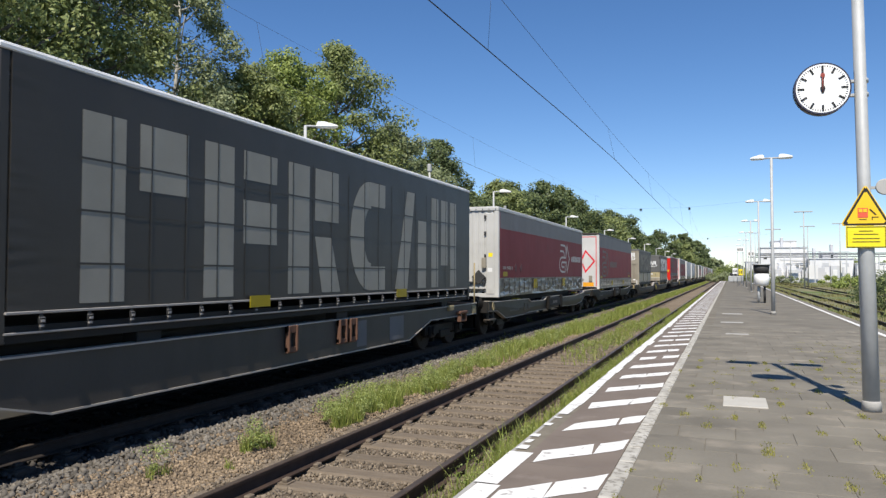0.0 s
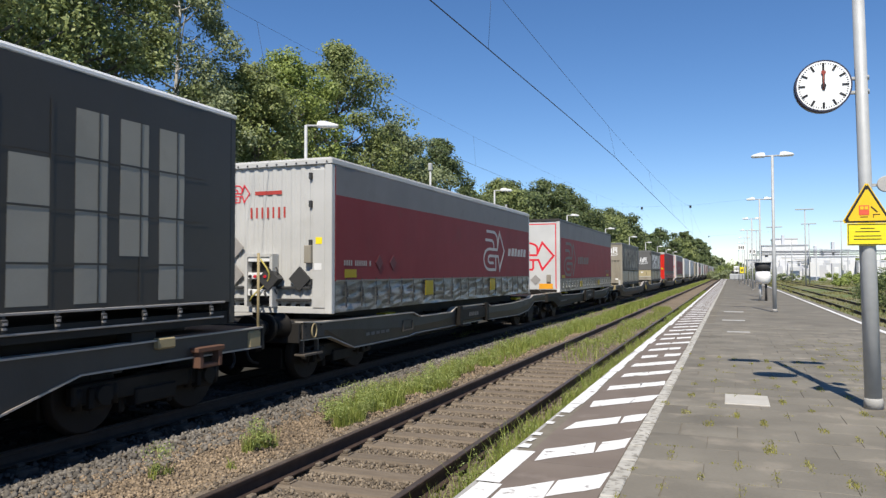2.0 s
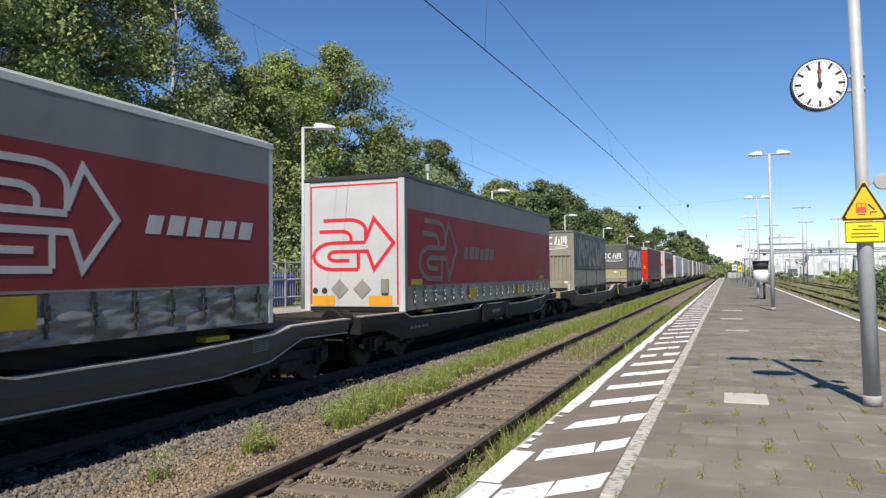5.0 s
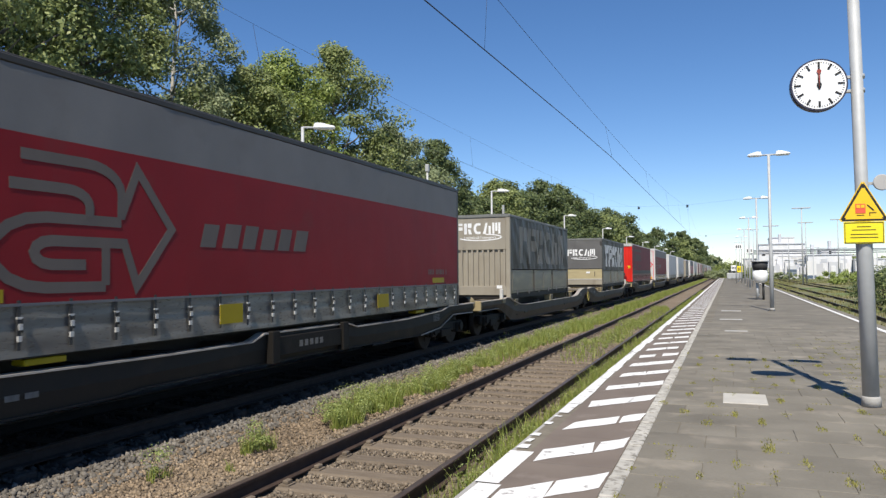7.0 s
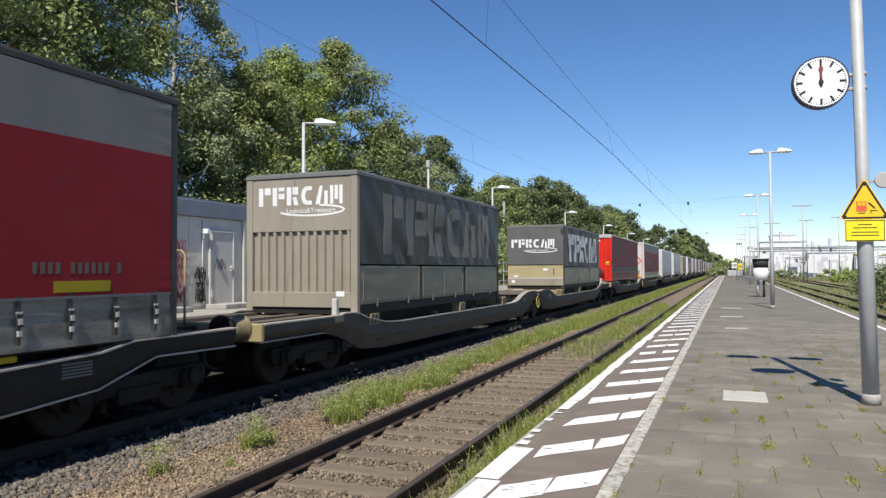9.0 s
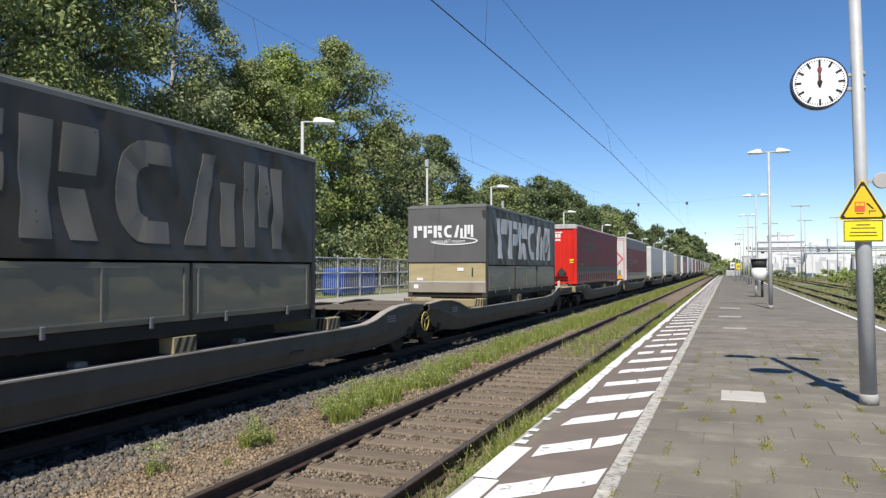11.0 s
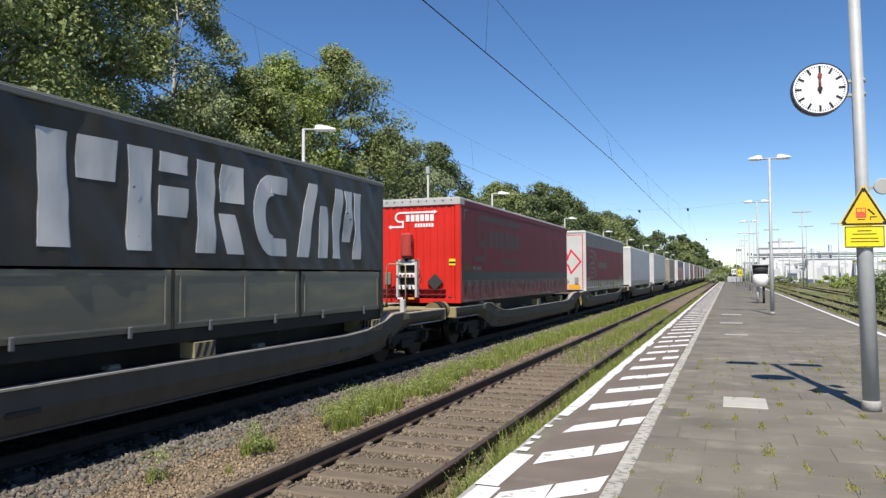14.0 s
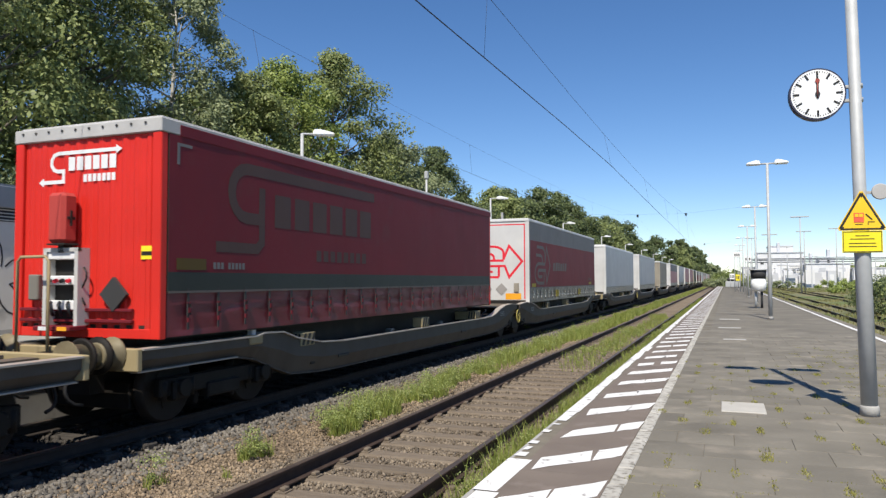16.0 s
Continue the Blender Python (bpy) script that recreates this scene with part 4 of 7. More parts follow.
def service_rack(parent, x, z, tall, frame_mat="dull_white"):
    """The rack of couplings and steps on a front wall."""
    bm = boxes((x - 0.3, x - 0.24, -0.16, 0.03, z, z + tall), (x + 0.24, x + 0.3, -0.16, 0.03, z, z + tall), (x - 0.3, x + 0.3, -0.16, -0.1, z + tall - 0.05, z + tall))
    part("service_rack", bm, M[frame_mat], parent)
    for k in (0.2, 0.52, 0.85):
        part("shelf", boxes((x - 0.24, x + 0.24, -0.14, 0.02, z + tall * k, z + tall * k + 0.12), bevel=0.01), M["logo_white"], parent)
    for k in range(4):
        bm = bmesh.new()
        tube(bm, ((x - 0.18 + k * 0.11, -0.15, z + tall * 0.58), (x - 0.16 + k * 0.11, -0.2, z + tall * 0.57)), 0.028, 8)
        part("coupling_head", bm, M["logo_red" if k % 2 else "black"], parent)
    for k in range(3):
        bm = bmesh.new()
        tube(bm, ((x - 0.16 + k * 0.15, -0.15, z + tall * 0.30), (x - 0.14 + k * 0.15, -0.19, z + tall * 0.27), (x - 0.1 + k * 0.15, -0.17, z + tall * 0.12)), 0.02, 8)
        part("cable", bm, M["black"], parent)
    part("rack_back", boxes((x - 0.24, x + 0.24, -0.02, 0.012, z + 0.02, z + tall - 0.06)), M["frame_dark"], parent)
    bm = bmesh.new()
    tube(bm, [(x + 0.32 + 0.05 * math.sin(k), -0.08, z + tall * 0.75 - k * 0.07) for k in range(8)], 0.012, 6)
    part("hose", bm, M["black"], parent)


# dark unit with large pale print
b1 = swap_body("charcoal curtain-sided swap body with large pale print", 13.75, 2.96, [("char", 2.9, 0.30)], None, "flat", ("char", "char"), "logo_white", 0.08, seed=1, posts="char", gather="front")
on_train(b1, 4.98, 0.76)
word_blocks("print_block", 0.98, 13.0, 0.37, 2.48, on_tarp(1), M["char_pale"], b1, "large pale printed block")
bm = bmesh.new()
for z in (0.80, 1.38, 1.95):
    rect(bm, 0.95, 13.1, z - 0.012, z + 0.012, (lambda a, b, d: (1.2695 + ripple(1, a, b, 0.008) + d, a, b)), 0.002)
for k in range(19):
    rect(bm, 1.38 + k * 0.62, 1.40 + k * 0.62, 0.36, 2.5, (lambda a, b, d: (1.2695 + ripple(1, a, b, 0.008) + d, a, b)), 0.0025)
part("lattice_print", bm, M["char"], b1)
for y in (3.9, 8.95):
    bm = bmesh.new()
    rect(bm, y + 0.05, y + 0.55, 0.20, 0.37, on_side(1.30), 0.01)
    part("yellow_marking", bm, M["yellow_mark"], b1)
part("tie_rail", boxes((1.255, 1.285, 0.1, 13.5, 0.285, 0.315), bevel=0.006), M["logo_grey"], b1)
part("lower_rail", boxes((1.235, 1.265, 0.1, 13.5, 0.085, 0.11), bevel=0.006), M["logo_grey"], b1)
buckles(22, 13.6, 0.09, 0.32, M["logo_grey"], b1, 1.262)

# grey and wine-red unit with a ribbed pale front
b2 = swap_body("wine-red and grey curtain-sided swap body, pale ribbed front", 13.65, 2.78, [("wine", 2.12, 0.58), ("band_grey", 2.7)], "skirt", "ribbed", ("dull_white", "dull_white"), "dull_white", 0.12, seed=3, posts="dull_white")
on_train(b2, 21.43, 0.73)
arrow_mark("side_mark", 9.55, 1.38, 0.6, on_tarp(3), M["logo_pale"], b2, "pale looped arrow mark")
name_slabs("side_word", 10.95, 13.1, 1.25, 1.5, (lambda p, q, d: on_tarp(3)(p + (q - 1.25) * 0.3, q, d)), M["logo_pale"], b2, "slanted grey printed block")
bm = bmesh.new()
for k in range(11):
    rect(bm, 0.42 + (k + (k > 3) + (k > 9)) * 0.085, 0.47 + (k + (k > 3) + (k > 9)) * 0.085, 0.86, 0.96, on_tarp(3))
tagged(part("side_code", bm, M["logo_grey"], b2, "row of small pale bars"), kind="stuff")
bm = bmesh.new()
rect(bm, 0.45, 0.9, 0.64, 0.79, on_tarp(3))
part("yellow_label", bm, M["yellow_mark"], b2)
for y in (4.15, 9.0):
    bm = bmesh.new()
    rect(bm, y, y + 0.46, 0.22, 0.55, on_side(1.30), 0.01)
    part("yellow_marking", bm, M["yellow_mark"], b2)
bm = bmesh.new()
diamond(bm, 1.85, 0.93, 0.16, on_tarp(3), 0.01)
part("side_placard", bm, M["wine_dark"], b2)
bm = bmesh.new()
diamond(bm, 2.5, 0.93, 0.16, on_tarp(3), 0.01)
part("side_placard", bm, M["wine_dark"], b2)
for q, zq, d in ((-0.82, 1.2, 0.02), (-0.82, 0.7, 0.02), (0.05, 0.62, 0.18), (0.62, 0.62, 0.05)):
    bm = bmesh.new()
    diamond(bm, q, zq, 0.22, on_front(0.0), d)
    part("placard", bm, M["logo_grey" if q < -0.5 else "hose"], b2, "folded hazard placard")
arrow_mark("front_mark", -0.75, 2.2, 0.17, on_front(0.026), M["logo_red"], b2, "red looped arrow mark", wide=1.5)
bm = bmesh.new()
rect(bm, -0.38, 0.2, 2.16, 2.23, on_front(0.026))
for k in range(7):
    rect(bm, -0.48 + k * 0.12, -0.44 + k * 0.12, 1.73, 1.93, on_front(0.026))
tagged(part("front_code", bm, M["faded_red"], b2, "red bars on the front"), kind="stuff")
for z in (0.22, 0.44):
    part("cross_bar", boxes((-1.08, 0.84, -0.045, 0.02, z, z + 0.045), bevel=0.006), M["hose"], b2, "dark cross bar")
bm = bmesh.new()
tube(bm, [(-0.1 + 0.2 * math.sin(q * 0.5), -0.2 - 0.04 * math.sin(q * 0.9), 0.98 - q * 0.085) for q in range(10)], 0.016, 6)
part("hose", bm, M["wheel_yellow"], b2, "yellow hanging air hose")
part("junction_box", boxes((0.72, 0.86, -0.06, 0.03, 0.9, 1.22), bevel=0.01), M["beige_steel"], b2)
service_rack(b2, -0.17, 0.12, 0.95)
part("corner_panel", boxes((0.86, 1.11, 0.0, 0.06, 0.1, 2.58), bevel=0.012), M["dull_white"], b2, "smooth white corner panel")
for zq in (0.5, 1.2, 1.9, 2.4):
    part("hinge", boxes((0.79, 0.85, -0.02, 0.03, zq, zq + 0.12), bevel=0.006), M["hose"], b2)
for k in range(12):
    bm = bmesh.new()
    disc(bm, (-1.15 + k * 0.21, -0.012, 2.7), (0, -1, 0), 0.016, 0.012, 8)
    part("roof_stud", bm, M["hose"], b2)
for q, zq in (((0.93, 1.06), 1.24), ((0.9, 1.05), 0.78)):
    bm = bmesh.new()
    rect(bm, *q, zq, zq + 0.12, on_front(0.0), 0.004)
    part("sticker", bm, M["logo_white" if zq < 1 else "plate_yellow"], b2)

# white-fronted red and grey units
def arrow_unit(s, z, label, red, seed, fine=True, rim="grey_tarp"):
    b = swap_body(label, 13.85, 3.03, [(red, 2.26, 0.54), ("band_grey", 2.9)], "skirt", "flat", ("white_panel", "white_panel"), rim, 0.10, seed=seed, fine=fine, posts="white_panel", gather="rear")
    on_train(b, s, z)
    arrow_mark("front_mark", 0.0, 1.5, 0.6, on_front(0.021), M["logo_red"], b, "red looped arrow mark", 0.14)
    bm = bmesh.new()
    for q in ((-1.1, 1.1, 2.8, 2.84), (-1.1, -1.06, 0.15, 2.8), (1.06, 1.1, 0.15, 2.8)):
        rect(bm, *q, on_front(0.021))
    part("front_border", bm, M["logo_red"], b)
    part("corner_seal", boxes((1.257, 1.268, 0.005, 0.135, 0.02, 2.92), bevel=0.004), M["panel_grey"], b, "dark rubber corner strip")
    for q in (-1.05, 0.37):
        bm = bmesh.new()
        rect(bm, q, q + 0.58, 0.13, 0.35, on_front(0.021), 0.006)
        part("orange_plate", bm, M["orange_mark"], b, "orange warning plate")
    for q in (-0.35, 0.22):
        bm = bmesh.new()
        diamond(bm, q, 0.5, 0.22, on_front(0.021), 0.015)
        part("placard", bm, M["logo_grey"], b, "grey folded placard")
    for q in (-0.98, -0.74):
        bm = bmesh.new()
        disc(bm, (q, 0.02, 0.46), (0, -1, 0), 0.07, 0.006, 14)
        part("round_sticker", bm, M["hose"], b)
    part("lock_box", boxes((0.69, 0.87, -0.03, 0.02, 0.4, 0.72), bevel=0.01), M["beige_steel"], b)
    arrow_mark("side_mark", 2.05, 1.4, 0.73, on_tarp(seed), M["logo_worn"], b, "worn grey looped arrow mark", 0.16)
    slant = lambda p, q, d: on_tarp(seed)(p + (q - 1.2) * 0.3, q, d)
    name_slabs("side_word", 3.75, 6.45, 1.2, 1.54, slant, M["logo_worn"], b, "worn slanted grey printed block")
    bm = bmesh.new()
    rect(bm, 0.33, 0.95, 0.57, 0.70, on_tarp(seed))
    part("yellow_label", bm, M["yellow_mark"], b)
    bm = bmesh.new()
    rect(bm, 12.0, 12.75, 0.6, 0.72, on_tarp(seed))
    part("yellow_label", bm, M["yellow_mark"], b)
    for y in (4.15, 9.0):
        bm = bmesh.new()
        rect(bm, y, y + 0.5, 0.15, 0.42, on_side(1.30), 0.01)
        part("yellow_marking", bm, M["yellow_mark"], b)
    bm = bmesh.new()
    for k in range(11):
        rect(bm, 11.75 + (k + (k > 3) + (k > 9)) * 0.092, 11.80 + (k + (k > 3) + (k > 9)) * 0.092, 0.8, 0.92, on_tarp(seed))
    tagged(part("side_code", bm, M["logo_worn"], b), kind="stuff")
    return b


arrow_unit(40.0, 0.64, "red and grey curtain-sided swap body, white front with red arrow", "red_tarp", 11)

# shorter units with drop sides
def drop_side_unit(s, label, tarp_mat, print_mat, front, mats, rim, seed, height, side_mat):
    L = 9.15
    b = swap_body(label, L, height, [(tarp_mat, height - 0.1, 0.96)], None, front, mats, rim, 0.1, seed=seed, wave=0.036, posts="grey_tarp" if front == "half_board" else "beige_steel")
    on_train(b, s, 0.62)
    for k in range(3):
        y0, y1 = 0.14 + k * (L - 0.28) / 3, 0.14 + (k + 1) * (L - 0.28) / 3 - 0.03
        for sd in (1, -1):
            a, c = sorted((sd * 1.215, sd * 1.25))
            part("drop_side", boxes((a, c, y0, y1, 0.18, 0.93), bevel=0.008), M[side_mat], b)
        bm = boxes((1.252, 1.262, y0 + 0.05, y1 - 0.05, 0.86, 0.885), (1.252, 1.262, y0 + 0.05, y1 - 0.05, 0.24, 0.265))
        for j in range(2 + k % 2):
            yj = y0 + 0.12 + j * (y1 - y0 - 0.24) / (1 + k % 2)
            box(bm, 1.252, 1.266, yj - 0.013, yj + 0.013, 0.25, 0.87)
        part("side_trim", bm, M["drop_trim"], b)
        part("side_seam", boxes((1.236, 1.268, y1 + 0.002, y1 + 0.028, 0.18, 0.93)), M["frame_dark"], b)
        for j in range(2):
            yj = y0 + 0.7 + j * (y1 - y0 - 1.4)
            part("side_latch", boxes((1.25, 1.278, yj - 0.03, yj + 0.03, 0.12, 0.26), bevel=0.008), M["panel_grey"], b)
    word_blocks("print_block", 1.1, 8.3, 1.16, 2.4, on_tarp(seed, 0.036), M[print_mat], b, "plain grey printed block", thick=0.006)
    FACE = -0.0185 if front == "half_board" else 0.0115
    zf = 2.12 if front == "half_ribbed" else 1.78
    xf = -0.96 if front == "half_ribbed" else -1.05
    word_blocks("print_block", xf, xf + 1.95, zf, zf + 0.36, on_front(FACE), M["logo_white"], b, "white printed block")
    bm = bmesh.new()
    ribbon(bm, [(0.25 + 0.72 * math.sin(radians(a)), zf - 0.11 - 0.10 * math.cos(radians(a))) for a in range(-75, 171, 15)], 0.035, on_front(FACE))
    part("front_swoosh", bm, M["logo_white"], b, "white curved line")
    lettering("slogan", "Logistics&Transport", -0.5 if front == "half_board" else -0.32, zf - 0.155, 0.135, FACE - 0.002, M["logo_white"], b, "small white slogan lettering")
    for q in (((0.8, 0.98, 0.34, 0.44),) if front == "half_ribbed" else ((0.35, 0.55, 0.78, 0.88), (-1.05, -0.9, 0.26, 0.38), (-0.95, -0.75, 0.5, 0.58))):
        bm = bmesh.new()
        rect(bm, *q, on_front(0.0 if front == "half_ribbed" else -0.0205), 0.003)
        part("front_sticker", bm, M["logo_white"], b)
    if front == "half_board":
        part("latch", boxes((0.8, 0.84, -0.03, 0.01, 0.62, 0.88), bevel=0.008), M["hose"], b)
        part("board_rail", boxes((-1.22, 1.22, -0.026, 0.01, 0.44, 0.475)), M["dull_white"], b)
        part("tarp_hem", boxes((-1.235, 1.235, -0.0225, 0.004, 1.02, 1.05)), M["frame_dark"], b)
    for y in (1.2, 3.6, L - 3.6, L - 1.2):
        part("leg_socket", boxes((1.05, 1.2, y - 0.06, y + 0.06, -0.02, 0.16), bevel=0.01), M["frame_dark"], b)
    return b


b4 = drop_side_unit(58.7, "dusty grey swap body, beige front with ribbed lower half", "grey_tarp", "grey_print", "half_ribbed", ("beige_steel", "beige_steel"), "rim_grey", 21, 2.75, "drop_side")
b5 = drop_side_unit(77.4, "charcoal swap body with light print and plywood front board", "char", "char_print", "half_board", ("wood_panel", "char_front"), "rim_grey", 25, 2.75, "drop_side")

# bright red unit
b6 = swap_body("bright red swap body with crimson curtains and pale roof cap", 13.65, 2.80, [("stripe_dark", 0.84, 0.58), ("crimson", 2.75)], "red_skirt", "ribbed", ("signal_red", "signal_red"), "cap_grey", 0.2, seed=31, posts="signal_red")
on_train(b6, 91.15, 0.74)
part("curtain_head", boxes((1.2655, 1.2735, 0.32, 13.64, 2.59, 2.735), bevel=0.003), M["crimson"], b6)
for k in range(10):
    bm = bmesh.new()
    disc(bm, (-1.1 + k * 0.235, -0.012, 2.72), (0, -1, 0), 0.018, 0.012, 8)
    part("roof_stud", bm, M["hose"], b6)
M["olive_print"] = plain("faded_olive_print", (0.11, 0.075, 0.02), 0.6)
M["faint_mark"] = plain("faint_grey_green_print", (0.085, 0.05, 0.042), 0.6, gloss=0.3)
bm = bmesh.new()
ribbon(bm, [(5.9, 2.36), (1.75, 2.36)] + arc(1.75, 2.0, 0.36, 90, 270, 8) + [(2.1, 1.64)], 0.17, on_tarp(31), thick=0.0012)
ribbon(bm, [(2.12, 2.12), (2.12, 1.3), (2.0, 1.2), (1.05, 1.2)], 0.15, on_tarp(31), thick=0.0009)
for k in range(6):
    rect(bm, 2.45 + k * 0.57, 2.9 + k * 0.57, 1.55, 2.06, on_tarp(31), 0.001)
for k in range(8):
    rect(bm, 3.7 + k * 0.24, 3.86 + k * 0.24, 1.05, 1.24, on_tarp(31), 0.001)
part("side_mark", bm, M["faint_mark"], b6, "faint looped mark")
bm = bmesh.new()
ribbon(bm, [(0.5, 2.43), (-0.5, 2.43)] + arc(-0.5, 2.31, 0.12, 90, 270, 5) + [(-0.4, 2.19), (-0.4, 2.05), (-0.75, 2.05)], 0.05, on_front(0.026))
for k in range(6):
    rect(bm, -0.31 + k * 0.14, -0.2 + k * 0.14, 2.19, 2.37, on_front(0.026))
for k in range(7):
    rect(bm, -0.05 + k * 0.08, 0.01 + k * 0.08, 2.03, 2.13, on_front(0.026))
plate(bm, [(0.5, 2.37), (0.6, 2.43), (0.5, 2.49)], on_front(0.026), 0.002)
plate(bm, [(-0.75, 1.99), (-0.75, 2.11), (-0.84, 2.05)], on_front(0.026), 0.002)
part("front_mark", bm, M["logo_white"], b6, "white printed mark of plain bars")
canister = part("canister", boxes((-0.36, -0.07, -0.26, -0.02, 1.22, 1.87), bevel=0.045), M["faded_red"], b6, "faded red extinguisher cover")
part("latch", boxes((-0.072, -0.058, -0.2, -0.08, 1.52, 1.56), (-0.072, -0.055, -0.155, -0.125, 1.44, 1.64), bevel=0.003), M["frame_dark"], canister)
part("bracket", boxes((-0.38, -0.06, -0.24, -0.02, 1.195, 1.217), (-0.27, -0.17, -0.16, -0.02, 1.1, 1.2), bevel=0.004), M["frame_dark"], canister)
service_rack(b6, -0.22, 0.16, 1.0)
for z in (0.20, 0.34):
    part("cross_bar", boxes((-1.08, 0.84, -0.04, 0.02, z, z + 0.04), bevel=0.006), M["crimson"], b6, "dark red cross bar")
part("grey_box", boxes((-0.92, -0.74, -0.05, 0.03, 0.48, 0.82), bevel=0.015), M["drop_trim"], b6, "small grey box")
part("foot_step", boxes((-0.52, 0.1, -0.3, -0.02, 0.10, 0.16), bevel=0.01), M["crimson"], b6, "dark red foot step")
for q, mt in ((-0.42, "logo_white"), (-0.1, "orange_mark")):
    bm = bmesh.new()
    rect(bm, q, q + 0.16, 0.105, 0.155, on_front(-0.3), 0.003)
    part("sticker", bm, M[mt], b6)
bm = bmesh.new()
diamond(bm, 0.55, 0.56, 0.22, on_front(0.0), 0.05)
part("placard", bm, M["hose"], b6, "dark folded placard")
bm = bmesh.new()
rect(bm, 0.93, 1.13, 1.0, 1.17, on_front(0.026))
sticker = part("sticker", bm, M["plate_yellow"], b6)
bm = bmesh.new()
rect(bm, 0.94, 1.12, 1.05, 1.1, on_front(0.0225))
part("bar", bm, M["frame_dark"], sticker)
bm = bmesh.new()
rect(bm, 0.28, 0.85, 0.87, 1.02, on_tarp(31))
part("faded_panel", bm, M["olive_print"], b6, "faded yellow panel")
bm = bmesh.new()
for k in range(9):
    if k != 3:
        rect(bm, 1.0 + k * 0.08, 1.055 + k * 0.08, 0.89, 0.98, on_tarp(31))
tagged(part("side_code", bm, M["band_grey"], b6), kind="stuff")
bm = bmesh.new()
rect(bm, 0.27, 0.55, 2.46, 2.5, on_tarp(31))
rect(bm, 0.27, 0.32, 2.22, 2.459, on_tarp(31))
part("corner_mark", bm, M["band_grey"], b6, "pale angle mark")

arrow_unit(109.4, 0.64, "faded red and grey swap body, white front with red arrow", "wine", 41, rim="alu")


# units further back
def far_unit(s, L, h, side, top_band, front, rim, label, z=0.66):
    bands = [(side, h * 0.66, 0.4), (top_band, h - 0.1)] if top_band else [(side, h - 0.1, 0.4)]
    b = swap_body(label, L, h, bands, "skirt", "flat", (front, front), rim, 0.12, seed=int(s), fine=False, posts=front)
    return on_train(b, s, z)


M["pale_tarp"] = plain("pale_grey_tarpaulin", (0.45, 0.46, 0.47), 0.45)
M["pink_tarp"] = plain("faded_pink_tarpaulin", (0.45, 0.22, 0.22), 0.5)
far_unit(127.2, 13.6, 2.85, "pale_tarp", None, "white_panel", "logo_white", "pale grey curtain-sided swap body with white roof")
far_unit(144.8, 13.6, 2.85, "pale_tarp", None, "white_panel", "alu", "pale grey swap body, white front with dark mark")
far_unit(164.5, 9.2, 2.75, "beige_steel", None, "beige_steel", "alu", "dusty beige swap body")
LOOK = (("pink_tarp", "band_grey", "white_panel"), ("pale_tarp", None, "white_panel"), ("wine", "band_grey", "white_panel"), ("grey_tarp", None, "beige_steel"), ("pink_tarp", None, "dull_white"), ("pale_tarp", None, "dull_white"))
for k in range(17):
    a, t, fr = LOOK[(k * 5 + k // 3) % 6]
    far_unit(180.0 + 17.57 * k, 13.6, 2.85, a, t, fr, "alu", {"pink_tarp": "faded pink", "pale_tarp": "pale grey", "wine": "wine-red", "grey_tarp": "dusty grey"}[a] + " curtain-sided swap body with pale front")


# ---- wagons ----
def zz(z):
    return z - RAIL_TOP


def bogie(parent, y, wheels=True):
    bg = part("bogie", boxes((-1.02, -0.9, y - 1.25, y + 1.25, 0.36, 0.6), (0.9, 1.02, y - 1.25, y + 1.25, 0.36, 0.6), (-0.9, 0.9, y - 0.2, y + 0.2, 0.4, 0.62), (0.88, 1.06, y - 0.35, y + 0.35, 0.25, 0.45), (-1.06, -0.88, y - 0.35, y + 0.35, 0.25, 0.45), bevel=0.02), M["undergear"], parent)
    for q in ((-0.62, 0.62, y - 1.35, y - 1.2, 0.2, 0.56), (-0.62, 0.62, y + 1.2, y + 1.35, 0.2, 0.56), (-0.55, 0.55, y - 1.2, y - 0.25, 0.22, 0.5), (-0.55, 0.55, y + 0.25, y + 1.2, 0.22, 0.5), (-0.9, 0.9, y - 0.45, y - 0.36, 0.16, 0.4), (-0.9, 0.9, y + 0.36, y + 0.45, 0.16, 0.4)):
        part("brake_beam", boxes(q, bevel=0.02), M["undergear"], bg)
    for dy in (-0.9, 0.9):
        for sx in (-1, 1):
            bm = boxes((sx * 1.0 - 0.09, sx * 1.0 + 0.09, y + dy - 0.16, y + dy + 0.16, 0.3, 0.56), bevel=0.03)
            tube(bm, ((sx * 1.06, y + dy, 0.46), (sx * 1.14, y + dy, 0.46)), 0.11, 12)
            for q in (-0.26, 0.26):
                tube(bm, ((sx * 0.98, y + dy + q, 0.32), (sx * 0.98, y + dy + q, 0.56)), 0.055, 8)
            part("axle_box", bm, M["undergear"], bg)
        bm = bmesh.new()
        tube(bm, ((-0.98, 0, 0), (0.98, 0, 0)), 0.07, 10)
        for sx in (-1, 1):
            tube(bm, ((sx * 0.7, 0, 0), (sx * 0.72, 0, 0), (sx * 0.82, 0, 0), (sx * 0.83, 0, 0)), (0.485, 0.485, 0.46, 0.44), 24)
            for q in range(3):
                a = q * math.tau / 3
                box(bm, sx * 0.83 - 0.008, sx * 0.83 + 0.012, 0.22 * math.cos(a) - 0.05, 0.22 * math.cos(a) + 0.05, 0.22 * math.sin(a) - 0.05, 0.22 * math.sin(a) + 0.05)
        w = part("wheelset", bm, M["wheel"], bg)
        w.location = (0, y + dy, 0.46)
        if wheels:
            WHEELS.append((w, y + dy))
    return bg


WHEELS = []


